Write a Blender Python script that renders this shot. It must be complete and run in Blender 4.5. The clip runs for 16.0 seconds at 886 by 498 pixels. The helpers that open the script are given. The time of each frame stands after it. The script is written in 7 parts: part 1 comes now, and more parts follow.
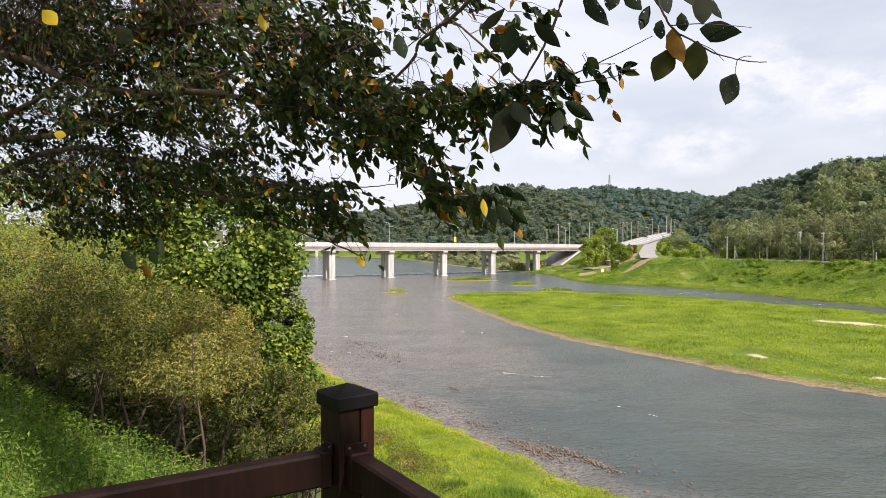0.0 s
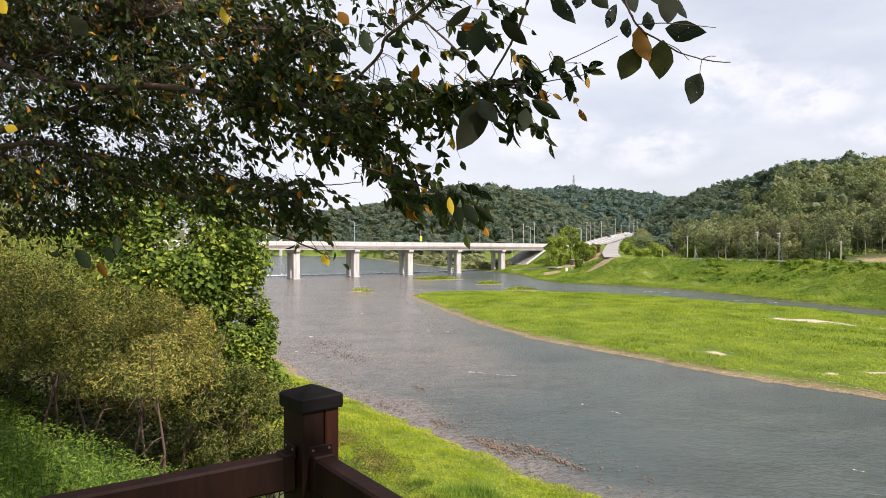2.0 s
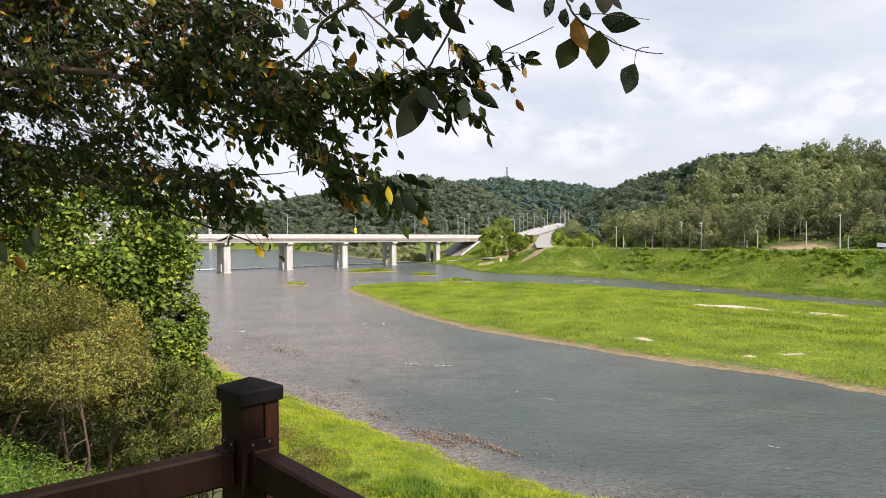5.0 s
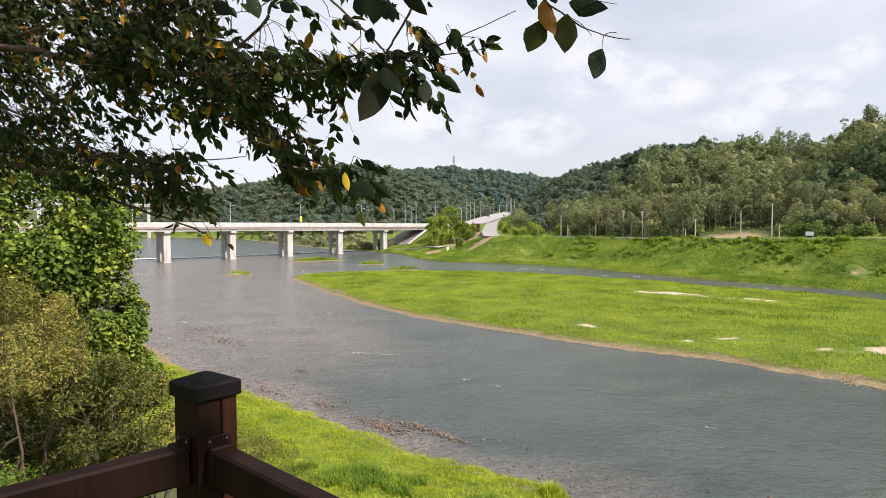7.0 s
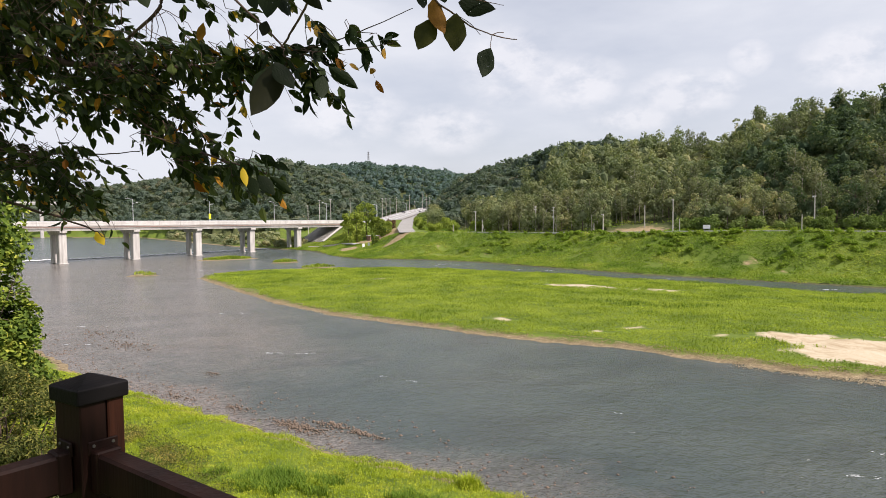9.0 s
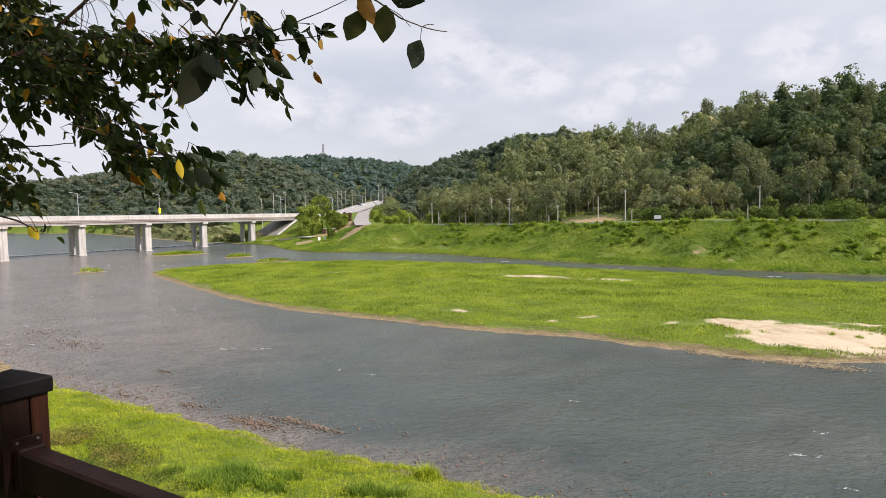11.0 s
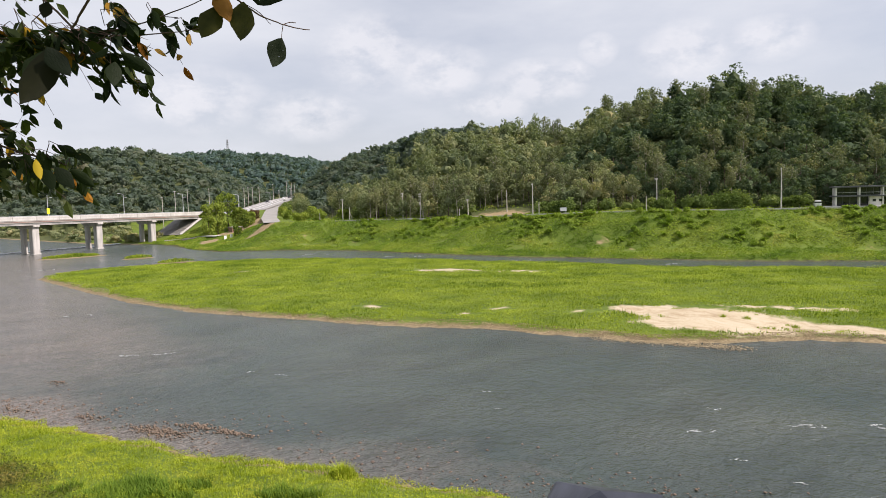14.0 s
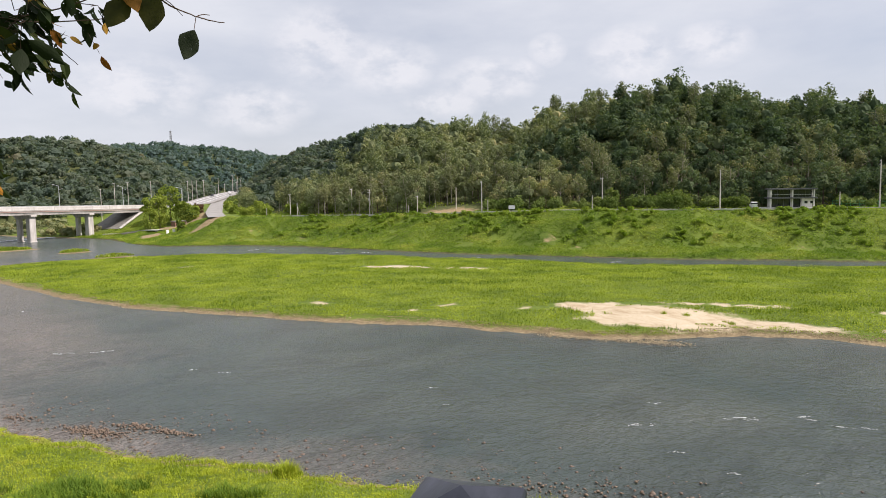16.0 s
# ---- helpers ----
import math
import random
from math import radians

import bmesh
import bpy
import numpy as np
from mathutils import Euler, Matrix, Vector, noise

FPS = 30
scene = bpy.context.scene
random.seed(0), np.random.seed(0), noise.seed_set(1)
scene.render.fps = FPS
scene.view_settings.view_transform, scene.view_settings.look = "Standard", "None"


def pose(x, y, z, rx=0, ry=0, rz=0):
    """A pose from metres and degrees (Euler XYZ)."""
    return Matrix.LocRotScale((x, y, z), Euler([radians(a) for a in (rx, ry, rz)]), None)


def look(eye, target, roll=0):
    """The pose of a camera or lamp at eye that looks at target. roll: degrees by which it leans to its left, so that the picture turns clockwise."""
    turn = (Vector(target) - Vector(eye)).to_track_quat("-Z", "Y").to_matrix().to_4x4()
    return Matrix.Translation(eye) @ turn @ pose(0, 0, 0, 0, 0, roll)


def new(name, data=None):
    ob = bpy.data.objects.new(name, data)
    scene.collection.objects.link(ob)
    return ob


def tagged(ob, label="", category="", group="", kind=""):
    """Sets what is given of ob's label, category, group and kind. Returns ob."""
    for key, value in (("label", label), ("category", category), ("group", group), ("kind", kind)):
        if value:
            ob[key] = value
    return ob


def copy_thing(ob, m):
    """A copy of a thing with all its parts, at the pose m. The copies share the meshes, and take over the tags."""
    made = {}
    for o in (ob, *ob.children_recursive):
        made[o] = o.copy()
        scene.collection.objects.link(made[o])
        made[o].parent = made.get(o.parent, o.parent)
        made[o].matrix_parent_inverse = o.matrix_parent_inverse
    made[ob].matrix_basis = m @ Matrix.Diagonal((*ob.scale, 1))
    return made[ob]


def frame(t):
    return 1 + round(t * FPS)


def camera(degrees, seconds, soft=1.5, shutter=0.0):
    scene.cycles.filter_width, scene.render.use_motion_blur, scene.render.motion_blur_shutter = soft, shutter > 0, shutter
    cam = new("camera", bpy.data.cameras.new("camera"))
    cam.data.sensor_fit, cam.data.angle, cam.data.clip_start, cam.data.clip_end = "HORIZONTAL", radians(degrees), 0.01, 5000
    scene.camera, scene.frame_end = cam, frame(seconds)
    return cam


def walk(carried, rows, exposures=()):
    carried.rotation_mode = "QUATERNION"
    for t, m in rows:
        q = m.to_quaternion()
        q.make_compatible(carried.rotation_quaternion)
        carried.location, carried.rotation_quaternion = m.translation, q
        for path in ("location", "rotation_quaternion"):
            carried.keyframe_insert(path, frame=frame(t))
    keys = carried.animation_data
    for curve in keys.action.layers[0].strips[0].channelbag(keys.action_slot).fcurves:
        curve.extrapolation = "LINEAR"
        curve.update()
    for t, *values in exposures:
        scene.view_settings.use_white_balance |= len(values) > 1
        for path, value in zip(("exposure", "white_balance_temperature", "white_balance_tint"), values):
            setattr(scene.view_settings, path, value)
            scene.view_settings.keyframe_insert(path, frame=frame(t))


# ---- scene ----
cam = camera(67.15, 16.0, soft=0.7)
ROWS = [
    (0.0, pose(0.000, 0.000, 17.400, 88.960, 0.001, -0.000)),
    (0.5, pose(-0.003, 0.013, 17.400, 88.808, 0.173, -0.849)),
    (1.0, pose(-0.002, 0.015, 17.401, 88.697, 0.212, -1.816)),
    (1.5, pose(-0.003, 0.021, 17.399, 88.754, -0.111, -2.205)),
    (2.0, pose(-0.001, 0.023, 17.397, 88.893, -0.120, -2.935)),
    (2.5, pose(0.000, 0.025, 17.394, 88.971, -0.238, -3.952)),
    (3.0, pose(0.000, 0.026, 17.394, 88.807, 0.140, -4.848)),
    (3.5, pose(-0.007, 0.026, 17.391, 88.526, 0.032, -5.788)),
    (4.0, pose(-0.013, 0.025, 17.391, 88.338, 0.072, -6.584)),
    (6.5, pose(-0.035, 0.072, 17.382, 87.565, 0.115, -12.006)),
    (7.0, pose(-0.055, 0.086, 17.383, 87.177, 0.125, -13.057)),
    (7.5, pose(-0.075, 0.081, 17.380, 87.364, 0.656, -14.058)),
    (8.0, pose(-0.060, 0.060, 17.379, 87.239, 0.350, -16.177)),
    (8.5, pose(-0.023, 0.053, 17.380, 87.020, 0.354, -18.440)),
    (9.0, pose(-0.010, 0.043, 17.378, 86.815, 0.500, -20.277)),
    (11.5, pose(0.060, -0.015, 17.372, 85.979, 1.065, -25.117)),
    (12.0, pose(0.079, -0.027, 17.375, 85.865, 1.277, -26.652)),
    (12.5, pose(0.094, -0.030, 17.375, 85.622, 1.366, -28.198)),
    (13.0, pose(0.107, -0.044, 17.368, 85.602, 1.302, -29.506)),
    (13.5, pose(0.123, -0.060, 17.369, 85.504, 1.560, -30.919)),
    (14.0, pose(0.139, -0.071, 17.379, 85.509, 1.702, -31.598)),
    (14.5, pose(0.155, -0.083, 17.374, 85.505, 1.524, -32.626)),
    (15.0, pose(0.171, -0.099, 17.381, 85.302, 1.321, -33.847)),
    (15.5, pose(0.194, -0.109, 17.366, 85.153, 1.072, -34.887)),
    (16.0, pose(0.208, -0.128, 17.381, 85.129, 0.891, -35.893)),
]
walk(cam, ROWS, ((0.0, 0.50, 6500, 15), (4.0, 0.50, 6500, 15), (7.0, 0.47, 6500, 15), (9.0, 0.32, 6500, 15), (11.5, 0.27, 6500, 15), (16.0, 0.25, 6500, 15)))

# ---- world and sun ----
SUN_AZ, SUN_EL = radians(133), radians(47)      # clockwise from +y
world = bpy.data.worlds.new("world")
scene.world = world
world.use_nodes = True
wn, wl = world.node_tree.nodes, world.node_tree.links
wn.clear()
w_out = wn.new("ShaderNodeOutputWorld")
w_bg = wn.new("ShaderNodeBackground")
w_sky = wn.new("ShaderNodeTexSky")
w_sky.sky_type, w_sky.sun_disc = "NISHITA", False
w_sky.sun_elevation, w_sky.sun_rotation = SUN_EL, SUN_AZ
w_sky.air_density, w_sky.dust_density = 1.0, 2.0
w_gain = wn.new("ShaderNodeMix")
w_gain.data_type, w_gain.blend_type = "RGBA", "MULTIPLY"
w_gain.inputs["Factor"].default_value = 1.0
w_gain.inputs["B"].default_value = (0.085, 0.088, 0.098, 1)
wl.new(w_sky.outputs[0], w_gain.inputs["A"])
w_co = wn.new("ShaderNodeTexCoord")


def wmath(op, a, b=None, c=None, clamp=False):
    n = wn.new("ShaderNodeMath")
    n.operation, n.use_clamp = op, clamp
    for i, v in enumerate((a, b, c)):
        if v is None:
            continue
        if isinstance(v, (int, float)):
            n.inputs[i].default_value = v
        else:
            wl.new(v, n.inputs[i])
    return n.outputs[0]


def wnoise(scale_xyz, scale, detail, rough, off=0.0):
    m = wn.new("ShaderNodeMapping")
    m.inputs["Scale"].default_value = scale_xyz
    m.inputs["Location"].default_value = (off, off * 0.7, off * 0.3)
    wl.new(w_co.outputs["Generated"], m.inputs["Vector"])
    n = wn.new("ShaderNodeTexNoise")
    n.inputs["Scale"].default_value, n.inputs["Detail"].default_value, n.inputs["Roughness"].default_value = scale, detail, rough
    wl.new(m.outputs[0], n.inputs["Vector"])
    return n.outputs["Fac"]


# a high, thin veil with streaks, and a row of small cumulus heads low over the hills
veil = wmath("MULTIPLY_ADD", wnoise((1, 1, 3.2), 2.2, 6, 0.55, 3.1), 2.6, -0.55, clamp=True)
veil = wmath("MULTIPLY_ADD", veil, 0.45, 0.50, clamp=True)
CLOUDS = ((31.5, 10.6, 3.9, 1.8), (26.0, 12.2, 4.2, 2.6), (39.8, 9.4, 4.2, 1.5), (42.6, 9.5, 1.8, 1.2), (44.8, 11.6, 1.5, 1.0), (51.6, 10.9, 3.6, 1.9), (20.5, 7.2, 4.5, 1.6), (36.0, 7.6, 3.4, 1.0), (57.5, 11.2, 3.0, 1.3),
          (12.0, 8.5, 5.0, 2.0))
ragged = wnoise((1, 1, 1.7), 21.0, 8, 0.6, 1.7)
puffs = None
for az, el, ra, re in CLOUDS:
    a, e = radians(az), radians(el)
    c = Vector((math.sin(a) * math.cos(e), math.cos(a) * math.cos(e), math.sin(e)))
    side = Vector((math.cos(a), -math.sin(a), 0))
    up = side.cross(c)
    parts = []
    for axis_, half in ((side, ra * 1.15), (up, re * 1.3)):
        dot = wn.new("ShaderNodeVectorMath")
        dot.operation = "DOT_PRODUCT"
        dot.inputs[1].default_value = axis_
        wl.new(w_co.outputs["Generated"], dot.inputs[0])
        parts.append(wmath("MULTIPLY", dot.outputs["Value"], 1 / math.sin(radians(half))))
    off = c.dot(side) / math.sin(radians(ra * 1.15))
    d2 = wmath("ADD", wmath("POWER", wmath("ABSOLUTE", wmath("SUBTRACT", parts[0], off)), 2.0), wmath("POWER", wmath("MAXIMUM", parts[1], wmath("MULTIPLY", parts[1], -0.8)), 2.0))
    fwd = wn.new("ShaderNodeVectorMath")
    fwd.operation = "DOT_PRODUCT"
    fwd.inputs[1].default_value = c
    wl.new(w_co.outputs["Generated"], fwd.inputs[0])
    body = wmath("MULTIPLY", wmath("SUBTRACT", 1.0, d2), wmath("GREATER_THAN", fwd.outputs["Value"], 0.0), clamp=True)
    puffs = body if puffs is None else wmath("MAXIMUM", puffs, body)
puffs = wmath("MULTIPLY", puffs, wmath("MULTIPLY_ADD", ragged, 4.2, -1.45, clamp=True))
fine_rag = wnoise((1, 1, 1.4), 42.0, 5, 0.6, 4.4)
puffs = wmath("MULTIPLY_ADD", wmath("SUBTRACT", fine_rag, 0.5), wmath("MULTIPLY", puffs, 1.6), puffs)
puffs = wmath("MULTIPLY", wmath("MULTIPLY_ADD", puffs, 1.25, -0.02, clamp=True), 0.40)
w_mix = wn.new("ShaderNodeMix")
w_mix.data_type = "RGBA"
w_mix.inputs["B"].default_value = (0.725, 0.762, 0.808, 1)
wl.new(veil, w_mix.inputs["Factor"])
wl.new(w_gain.outputs["Result"], w_mix.inputs["A"])
w_mix2 = wn.new("ShaderNodeMix")
w_mix2.data_type = "RGBA"
w_mix2.inputs["B"].default_value = (0.95, 0.945, 0.945, 1)
wl.new(puffs, w_mix2.inputs["Factor"])
wl.new(w_mix.outputs["Result"], w_mix2.inputs["A"])
wl.new(w_mix2.outputs["Result"], w_bg.inputs["Color"])
w_bg.inputs["Strength"].default_value = 0.90
wl.new(w_bg.outputs[0], w_out.inputs[0])

sun_data = bpy.data.lights.new("sun", "SUN")
sun_data.energy, sun_data.angle, sun_data.color = 5.0, radians(0.7), (1.0, 0.915, 0.84)
sun = new("sun", sun_data)
to_sun = Vector((math.sin(SUN_AZ) * math.cos(SUN_EL), math.cos(SUN_AZ) * math.cos(SUN_EL), math.sin(SUN_EL)))
sun.matrix_world = look(to_sun * 500, (0, 0, 0))

# ---- materials ----


class Mat:
    """A node material with a principled shader, and short helpers to wire it."""

    def __init__(self, name, rough=0.6, metal=0.0, spec=0.5):
        self.m = bpy.data.materials.new(name)
        self.m.use_nodes = True
        self.n, self.l = self.m.node_tree.nodes, self.m.node_tree.links
        self.b = self.n["Principled BSDF"]
        self.out = self.n["Material Output"]
        self.b.inputs["Roughness"].default_value = rough
        self.b.inputs["Metallic"].default_value = metal
        self.b.inputs["Specular IOR Level"].default_value = spec
        self.pos = self.n.new("ShaderNodeNewGeometry")
        self.tc = self.n.new("ShaderNodeTexCoord")

    def noise(self, scale, detail=4, rough=0.55, stretch=(1, 1, 1), local=False, dist=0.0):
        mp = self.n.new("ShaderNodeMapping")
        mp.inputs["Scale"].default_value = stretch
        self.l.new(self.tc.outputs["Object"] if local else self.pos.outputs["Position"], mp.inputs["Vector"])
        t = self.n.new("ShaderNodeTexNoise")
        for k, v in (("Scale", scale), ("Detail", detail), ("Roughness", rough), ("Distortion", dist)):
            t.inputs[k].default_value = v
        self.l.new(mp.outputs[0], t.inputs["Vector"])
        return t.outputs["Fac"]

    def math(self, op, a, b=None, c=None, clamp=False):
        t = self.n.new("ShaderNodeMath")
        t.operation, t.use_clamp = op, clamp
        for i, v in enumerate((a, b, c)):
            if v is None:
                continue
            if isinstance(v, (int, float)):
                t.inputs[i].default_value = v
            else:
                self.l.new(v, t.inputs[i])
        return t.outputs[0]

    def ramp(self, fac, stops):
        t = self.n.new("ShaderNodeValToRGB")
        e = t.color_ramp.elements
        while len(e) < len(stops):
            e.new(0.5)
        for i, (p, c) in enumerate(stops):
            e[i].position, e[i].color = p, (*c, 1)
        self.l.new(fac, t.inputs[0])
        return t.outputs[0]

    def mix(self, fac, a, b, blend="MIX"):
        t = self.n.new("ShaderNodeMix")
        t.data_type, t.blend_type = "RGBA", blend
        for key, v in (("Factor", fac), ("A", a), ("B", b)):
            if isinstance(v, (int, float)):
                t.inputs[key].default_value = v
            elif isinstance(v, tuple):
                t.inputs[key].default_value = (*v, 1)
            else:
                self.l.new(v, t.inputs[key])
        return t.outputs["Result"]

    def attr(self, name):
        t = self.n.new("ShaderNodeAttribute")
        t.attribute_name = name
        return t.outputs["Fac"]

    def color(self, c):
        if isinstance(c, tuple):
            self.b.inputs["Base Color"].default_value = (*c, 1)
        else:
            self.l.new(c, self.b.inputs["Base Color"])
        return self

    def bump(self, height, strength=0.4, distance=0.02):
        t = self.n.new("ShaderNodeBump")
        t.inputs["Strength"].default_value, t.inputs["Distance"].default_value = strength, distance
        self.l.new(height, t.inputs["Height"])
        self.l.new(t.outputs[0], self.b.inputs["Normal"])
        return self

    def leafy(self, through_it=0.3, tint=(0.9, 1.0, 0.45)):
        """Lets part of the light pass through the leaf."""
        tr = self.n.new("ShaderNodeBsdfTranslucent")
        mx = self.n.new("ShaderNodeMixShader")
        mx.inputs[0].default_value = through_it
        src = self.b.inputs["Base Color"].links[0].from_socket
        self.l.new(self.mix(1.0, src, tint, "MULTIPLY"), tr.inputs["Color"])
        self.l.new(self.b.outputs[0], mx.inputs[1])
        self.l.new(tr.outputs[0], mx.inputs[2])
        self.l.new(mx.outputs[0], self.out.inputs["Surface"])
        return self


def foliage(name, stops, patch_scale=0.25, patch_amt=0.45, rough=0.7, through_it=0.25, spec=0.15, per_object=0.0, speckle=1.0, tone=0.0):
    k = Mat(name, rough, spec=spec)
    isl = k.pos.outputs["Random Per Island"]
    isl = k.math("MULTIPLY_ADD", isl, speckle, 0.5 - 0.5 * speckle)
    f = k.math("MULTIPLY_ADD", k.math("SUBTRACT", k.noise(patch_scale, 3), 0.5), patch_amt * 2, isl, clamp=True)
    if per_object:
        oi = k.n.new("ShaderNodeObjectInfo")
        f = k.math("MULTIPLY_ADD", k.math("SUBTRACT", oi.outputs["Random"], 0.5), per_object * 2, f, clamp=True)
    if tone:
        f = k.math("MULTIPLY_ADD", k.attr("tone"), tone, f, clamp=True)
    k.color(k.ramp(f, stops))
    return k.leafy(through_it).m


def plain(name, c1, c2, rough=0.6, scale=6.0, metal=0.0, bump=0.15, stretch=(1, 1, 1), local=True, spec=0.5, fine=40.0):
    k = Mat(name, rough, metal, spec)
    a = k.noise(scale, 5, 0.6, stretch, local)
    b = k.noise(fine, 3, 0.6, stretch, local)
    f = k.math("MULTIPLY_ADD", b, 0.35, k.math("MULTIPLY", a, 0.75), clamp=True)
    k.color(k.ramp(f, [(0.3, c1), (0.72, c2)]))
    k.bump(f, bump, 0.01)
    return k.m


M_GRASS_ISLAND = foliage("island_grass", [(0.0, (0.12, 0.18, 0.018)), (0.3, (0.21, 0.28, 0.024)), (0.65, (0.29, 0.36, 0.033)), (1.0, (0.345, 0.405, 0.05))], 0.13, 1.15, through_it=0.35, speckle=0.14)
M_GRASS_BANK = foliage("bank_grass", [(0.0, (0.15, 0.22, 0.016)), (0.5, (0.32, 0.385, 0.027)), (0.85, (0.45, 0.465, 0.05)), (1.0, (0.52, 0.45, 0.09))], 0.35, 0.8, through_it=0.3, speckle=0.36)
M_LEVEE = foliage("levee_weeds", [(0.0, (0.10, 0.175, 0.026)), (0.4, (0.20, 0.29, 0.038)), (0.8, (0.31, 0.37, 0.06)), (1.0, (0.40, 0.385, 0.11))], 0.09, 1.2, spec=0.05, speckle=0.25, through_it=0.42)
M_LEVEE_DARK = foliage("vine_leaves", [(0.0, (0.13, 0.21, 0.028)), (0.5, (0.21, 0.30, 0.04)), (1.0, (0.31, 0.37, 0.06))], 0.1, 0.8, spec=0.05, speckle=0.5, through_it=0.42)
M_DEEP_GRASS = foliage("deep_green_grass", [(0.0, (0.06, 0.12, 0.012)), (0.5, (0.12, 0.20, 0.02)), (1.0, (0.22, 0.30, 0.03))], 0.4, 0.5, speckle=0.7)
M_WEEDS = foliage("slope_weeds", [(0.0, (0.045, 0.095, 0.014)), (0.5, (0.095, 0.175, 0.022)), (1.0, (0.21, 0.275, 0.04))], 0.5, 0.5)
M_FOREST = foliage("forest_leaves", [(0.0, (0.145, 0.182, 0.10)), (0.45, (0.215, 0.246, 0.13)), (0.8, (0.285, 0.30, 0.155)), (1.0, (0.40, 0.36, 0.19))], 0.09, 0.85, per_object=0.35, through_it=0.42, spec=0.05, speckle=0.4, tone=0.55)
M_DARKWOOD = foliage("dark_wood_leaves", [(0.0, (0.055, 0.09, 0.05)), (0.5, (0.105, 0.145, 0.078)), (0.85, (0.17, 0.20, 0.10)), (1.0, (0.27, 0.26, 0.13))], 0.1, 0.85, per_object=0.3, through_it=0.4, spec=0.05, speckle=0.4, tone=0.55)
# Paler, bluer greens: distance haze is put into these two leaf colours
M_FAR_HAZE = foliage("hazed_forest_leaves", [(0.0, (0.098, 0.138, 0.112)), (0.5, (0.125, 0.162, 0.122)), (0.85, (0.175, 0.198, 0.138)), (1.0, (0.24, 0.22, 0.145))], 0.03, 0.7, through_it=0.5, spec=0.02, speckle=0.25, tone=0.55)
M_RIDGE_HAZE = foliage("hazed_ridge_leaves", [(0.0, (0.085, 0.135, 0.13)), (0.5, (0.11, 0.162, 0.15)), (1.0, (0.145, 0.19, 0.165))], 0.02, 0.5, through_it=0.45, spec=0.03, speckle=0.25, tone=0.55)
M_POPLAR = foliage("thin_leaves", [(0.0, (0.125, 0.15, 0.085)), (0.5, (0.18, 0.20, 0.11)), (1.0, (0.26, 0.26, 0.14))], 0.03, 0.3, per_object=0.25, through_it=0.4, spec=0.05, speckle=0.4)
M_BROAD = foliage("broad_leaves", [(0.0, (0.035, 0.068, 0.012)), (0.5, (0.11, 0.165, 0.024)), (0.85, (0.25, 0.305, 0.042)), (1.0, (0.40, 0.42, 0.065))], 0.9, 0.75, speckle=0.8)
# near-black leaf colour that stands for the shade under the shrubs
M_UNDER = foliage("shade_painted_leaves", [(0.0, (0.022, 0.03, 0.010)), (0.6, (0.045, 0.055, 0.018)), (0.93, (0.075, 0.085, 0.03)), (1.0, (0.11, 0.065, 0.03))], 0.8, 0.5)
M_SHRUB = foliage("shrub_leaves", [(0.0, (0.038, 0.055, 0.012)), (0.45, (0.132, 0.145, 0.036)), (0.88, (0.285, 0.268, 0.066)), (1.0, (0.43, 0.34, 0.08))], 0.8, 0.8, per_object=0.22)
M_BRIGHT = foliage("bright_leaves", [(0.0, (0.14, 0.20, 0.035)), (0.5, (0.25, 0.315, 0.06)), (1.0, (0.40, 0.44, 0.09))], 0.2, 0.4, per_object=0.2, through_it=0.42, spec=0.05, speckle=0.6)
# cherry greens are darkened to stand for the leaves' shaded undersides
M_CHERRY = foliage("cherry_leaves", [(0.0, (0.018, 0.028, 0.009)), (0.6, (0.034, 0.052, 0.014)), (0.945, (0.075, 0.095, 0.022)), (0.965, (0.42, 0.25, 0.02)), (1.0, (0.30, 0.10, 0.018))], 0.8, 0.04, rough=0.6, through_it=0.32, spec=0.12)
M_REDLEAF = foliage("reddish_leaves", [(0.0, (0.09, 0.05, 0.03)), (1.0, (0.20, 0.12, 0.06))], 0.3, 0.3)
M_SHINGLE = plain("tawny_shingle", (0.15, 0.112, 0.06), (0.44, 0.35, 0.21), 0.85, 0.8, local=False, fine=6.0)
M_CONCRETE = plain("pale_concrete", (0.40, 0.38, 0.36), (0.64, 0.615, 0.59), 0.8, 0.35, stretch=(1, 1, 0.35), fine=2.2)
M_PIER = plain("streaked_pier_concrete", (0.24, 0.225, 0.205), (0.60, 0.575, 0.545), 0.85, 0.9, stretch=(1, 1, 0.12), fine=1.6)
M_CONCRETE_D = plain("stained_concrete", (0.30, 0.28, 0.26), (0.50, 0.48, 0.45), 0.85, 0.4, fine=3.0)
M_ASPHALT = plain("worn_asphalt", (0.22, 0.21, 0.20), (0.32, 0.31, 0.295), 0.9, 0.2, local=False, fine=2.0)
M_LANE = plain("worn_pale_concrete_lane", (0.20, 0.192, 0.18), (0.32, 0.308, 0.29), 0.9, 0.25, local=False, fine=1.4)
M_BARK = plain("bark", (0.035, 0.024, 0.018), (0.12, 0.085, 0.062), 0.85, 9.0, bump=0.6, stretch=(1, 1, 0.3))
M_PALE_BARK = plain("pale_bark", (0.24, 0.21, 0.17), (0.42, 0.38, 0.32), 0.85, 2.0)
M_WOOD = plain("dark_stained_wood", (0.0025, 0.0014, 0.0013), (0.017, 0.0066, 0.0045), 0.6, 8.0, bump=0.35, stretch=(1, 1, 0.08), fine=90.0, spec=0.10)
M_POLE = plain("concrete_pole", (0.38, 0.35, 0.31), (0.56, 0.53, 0.48), 0.8, 0.6, fine=4.0)
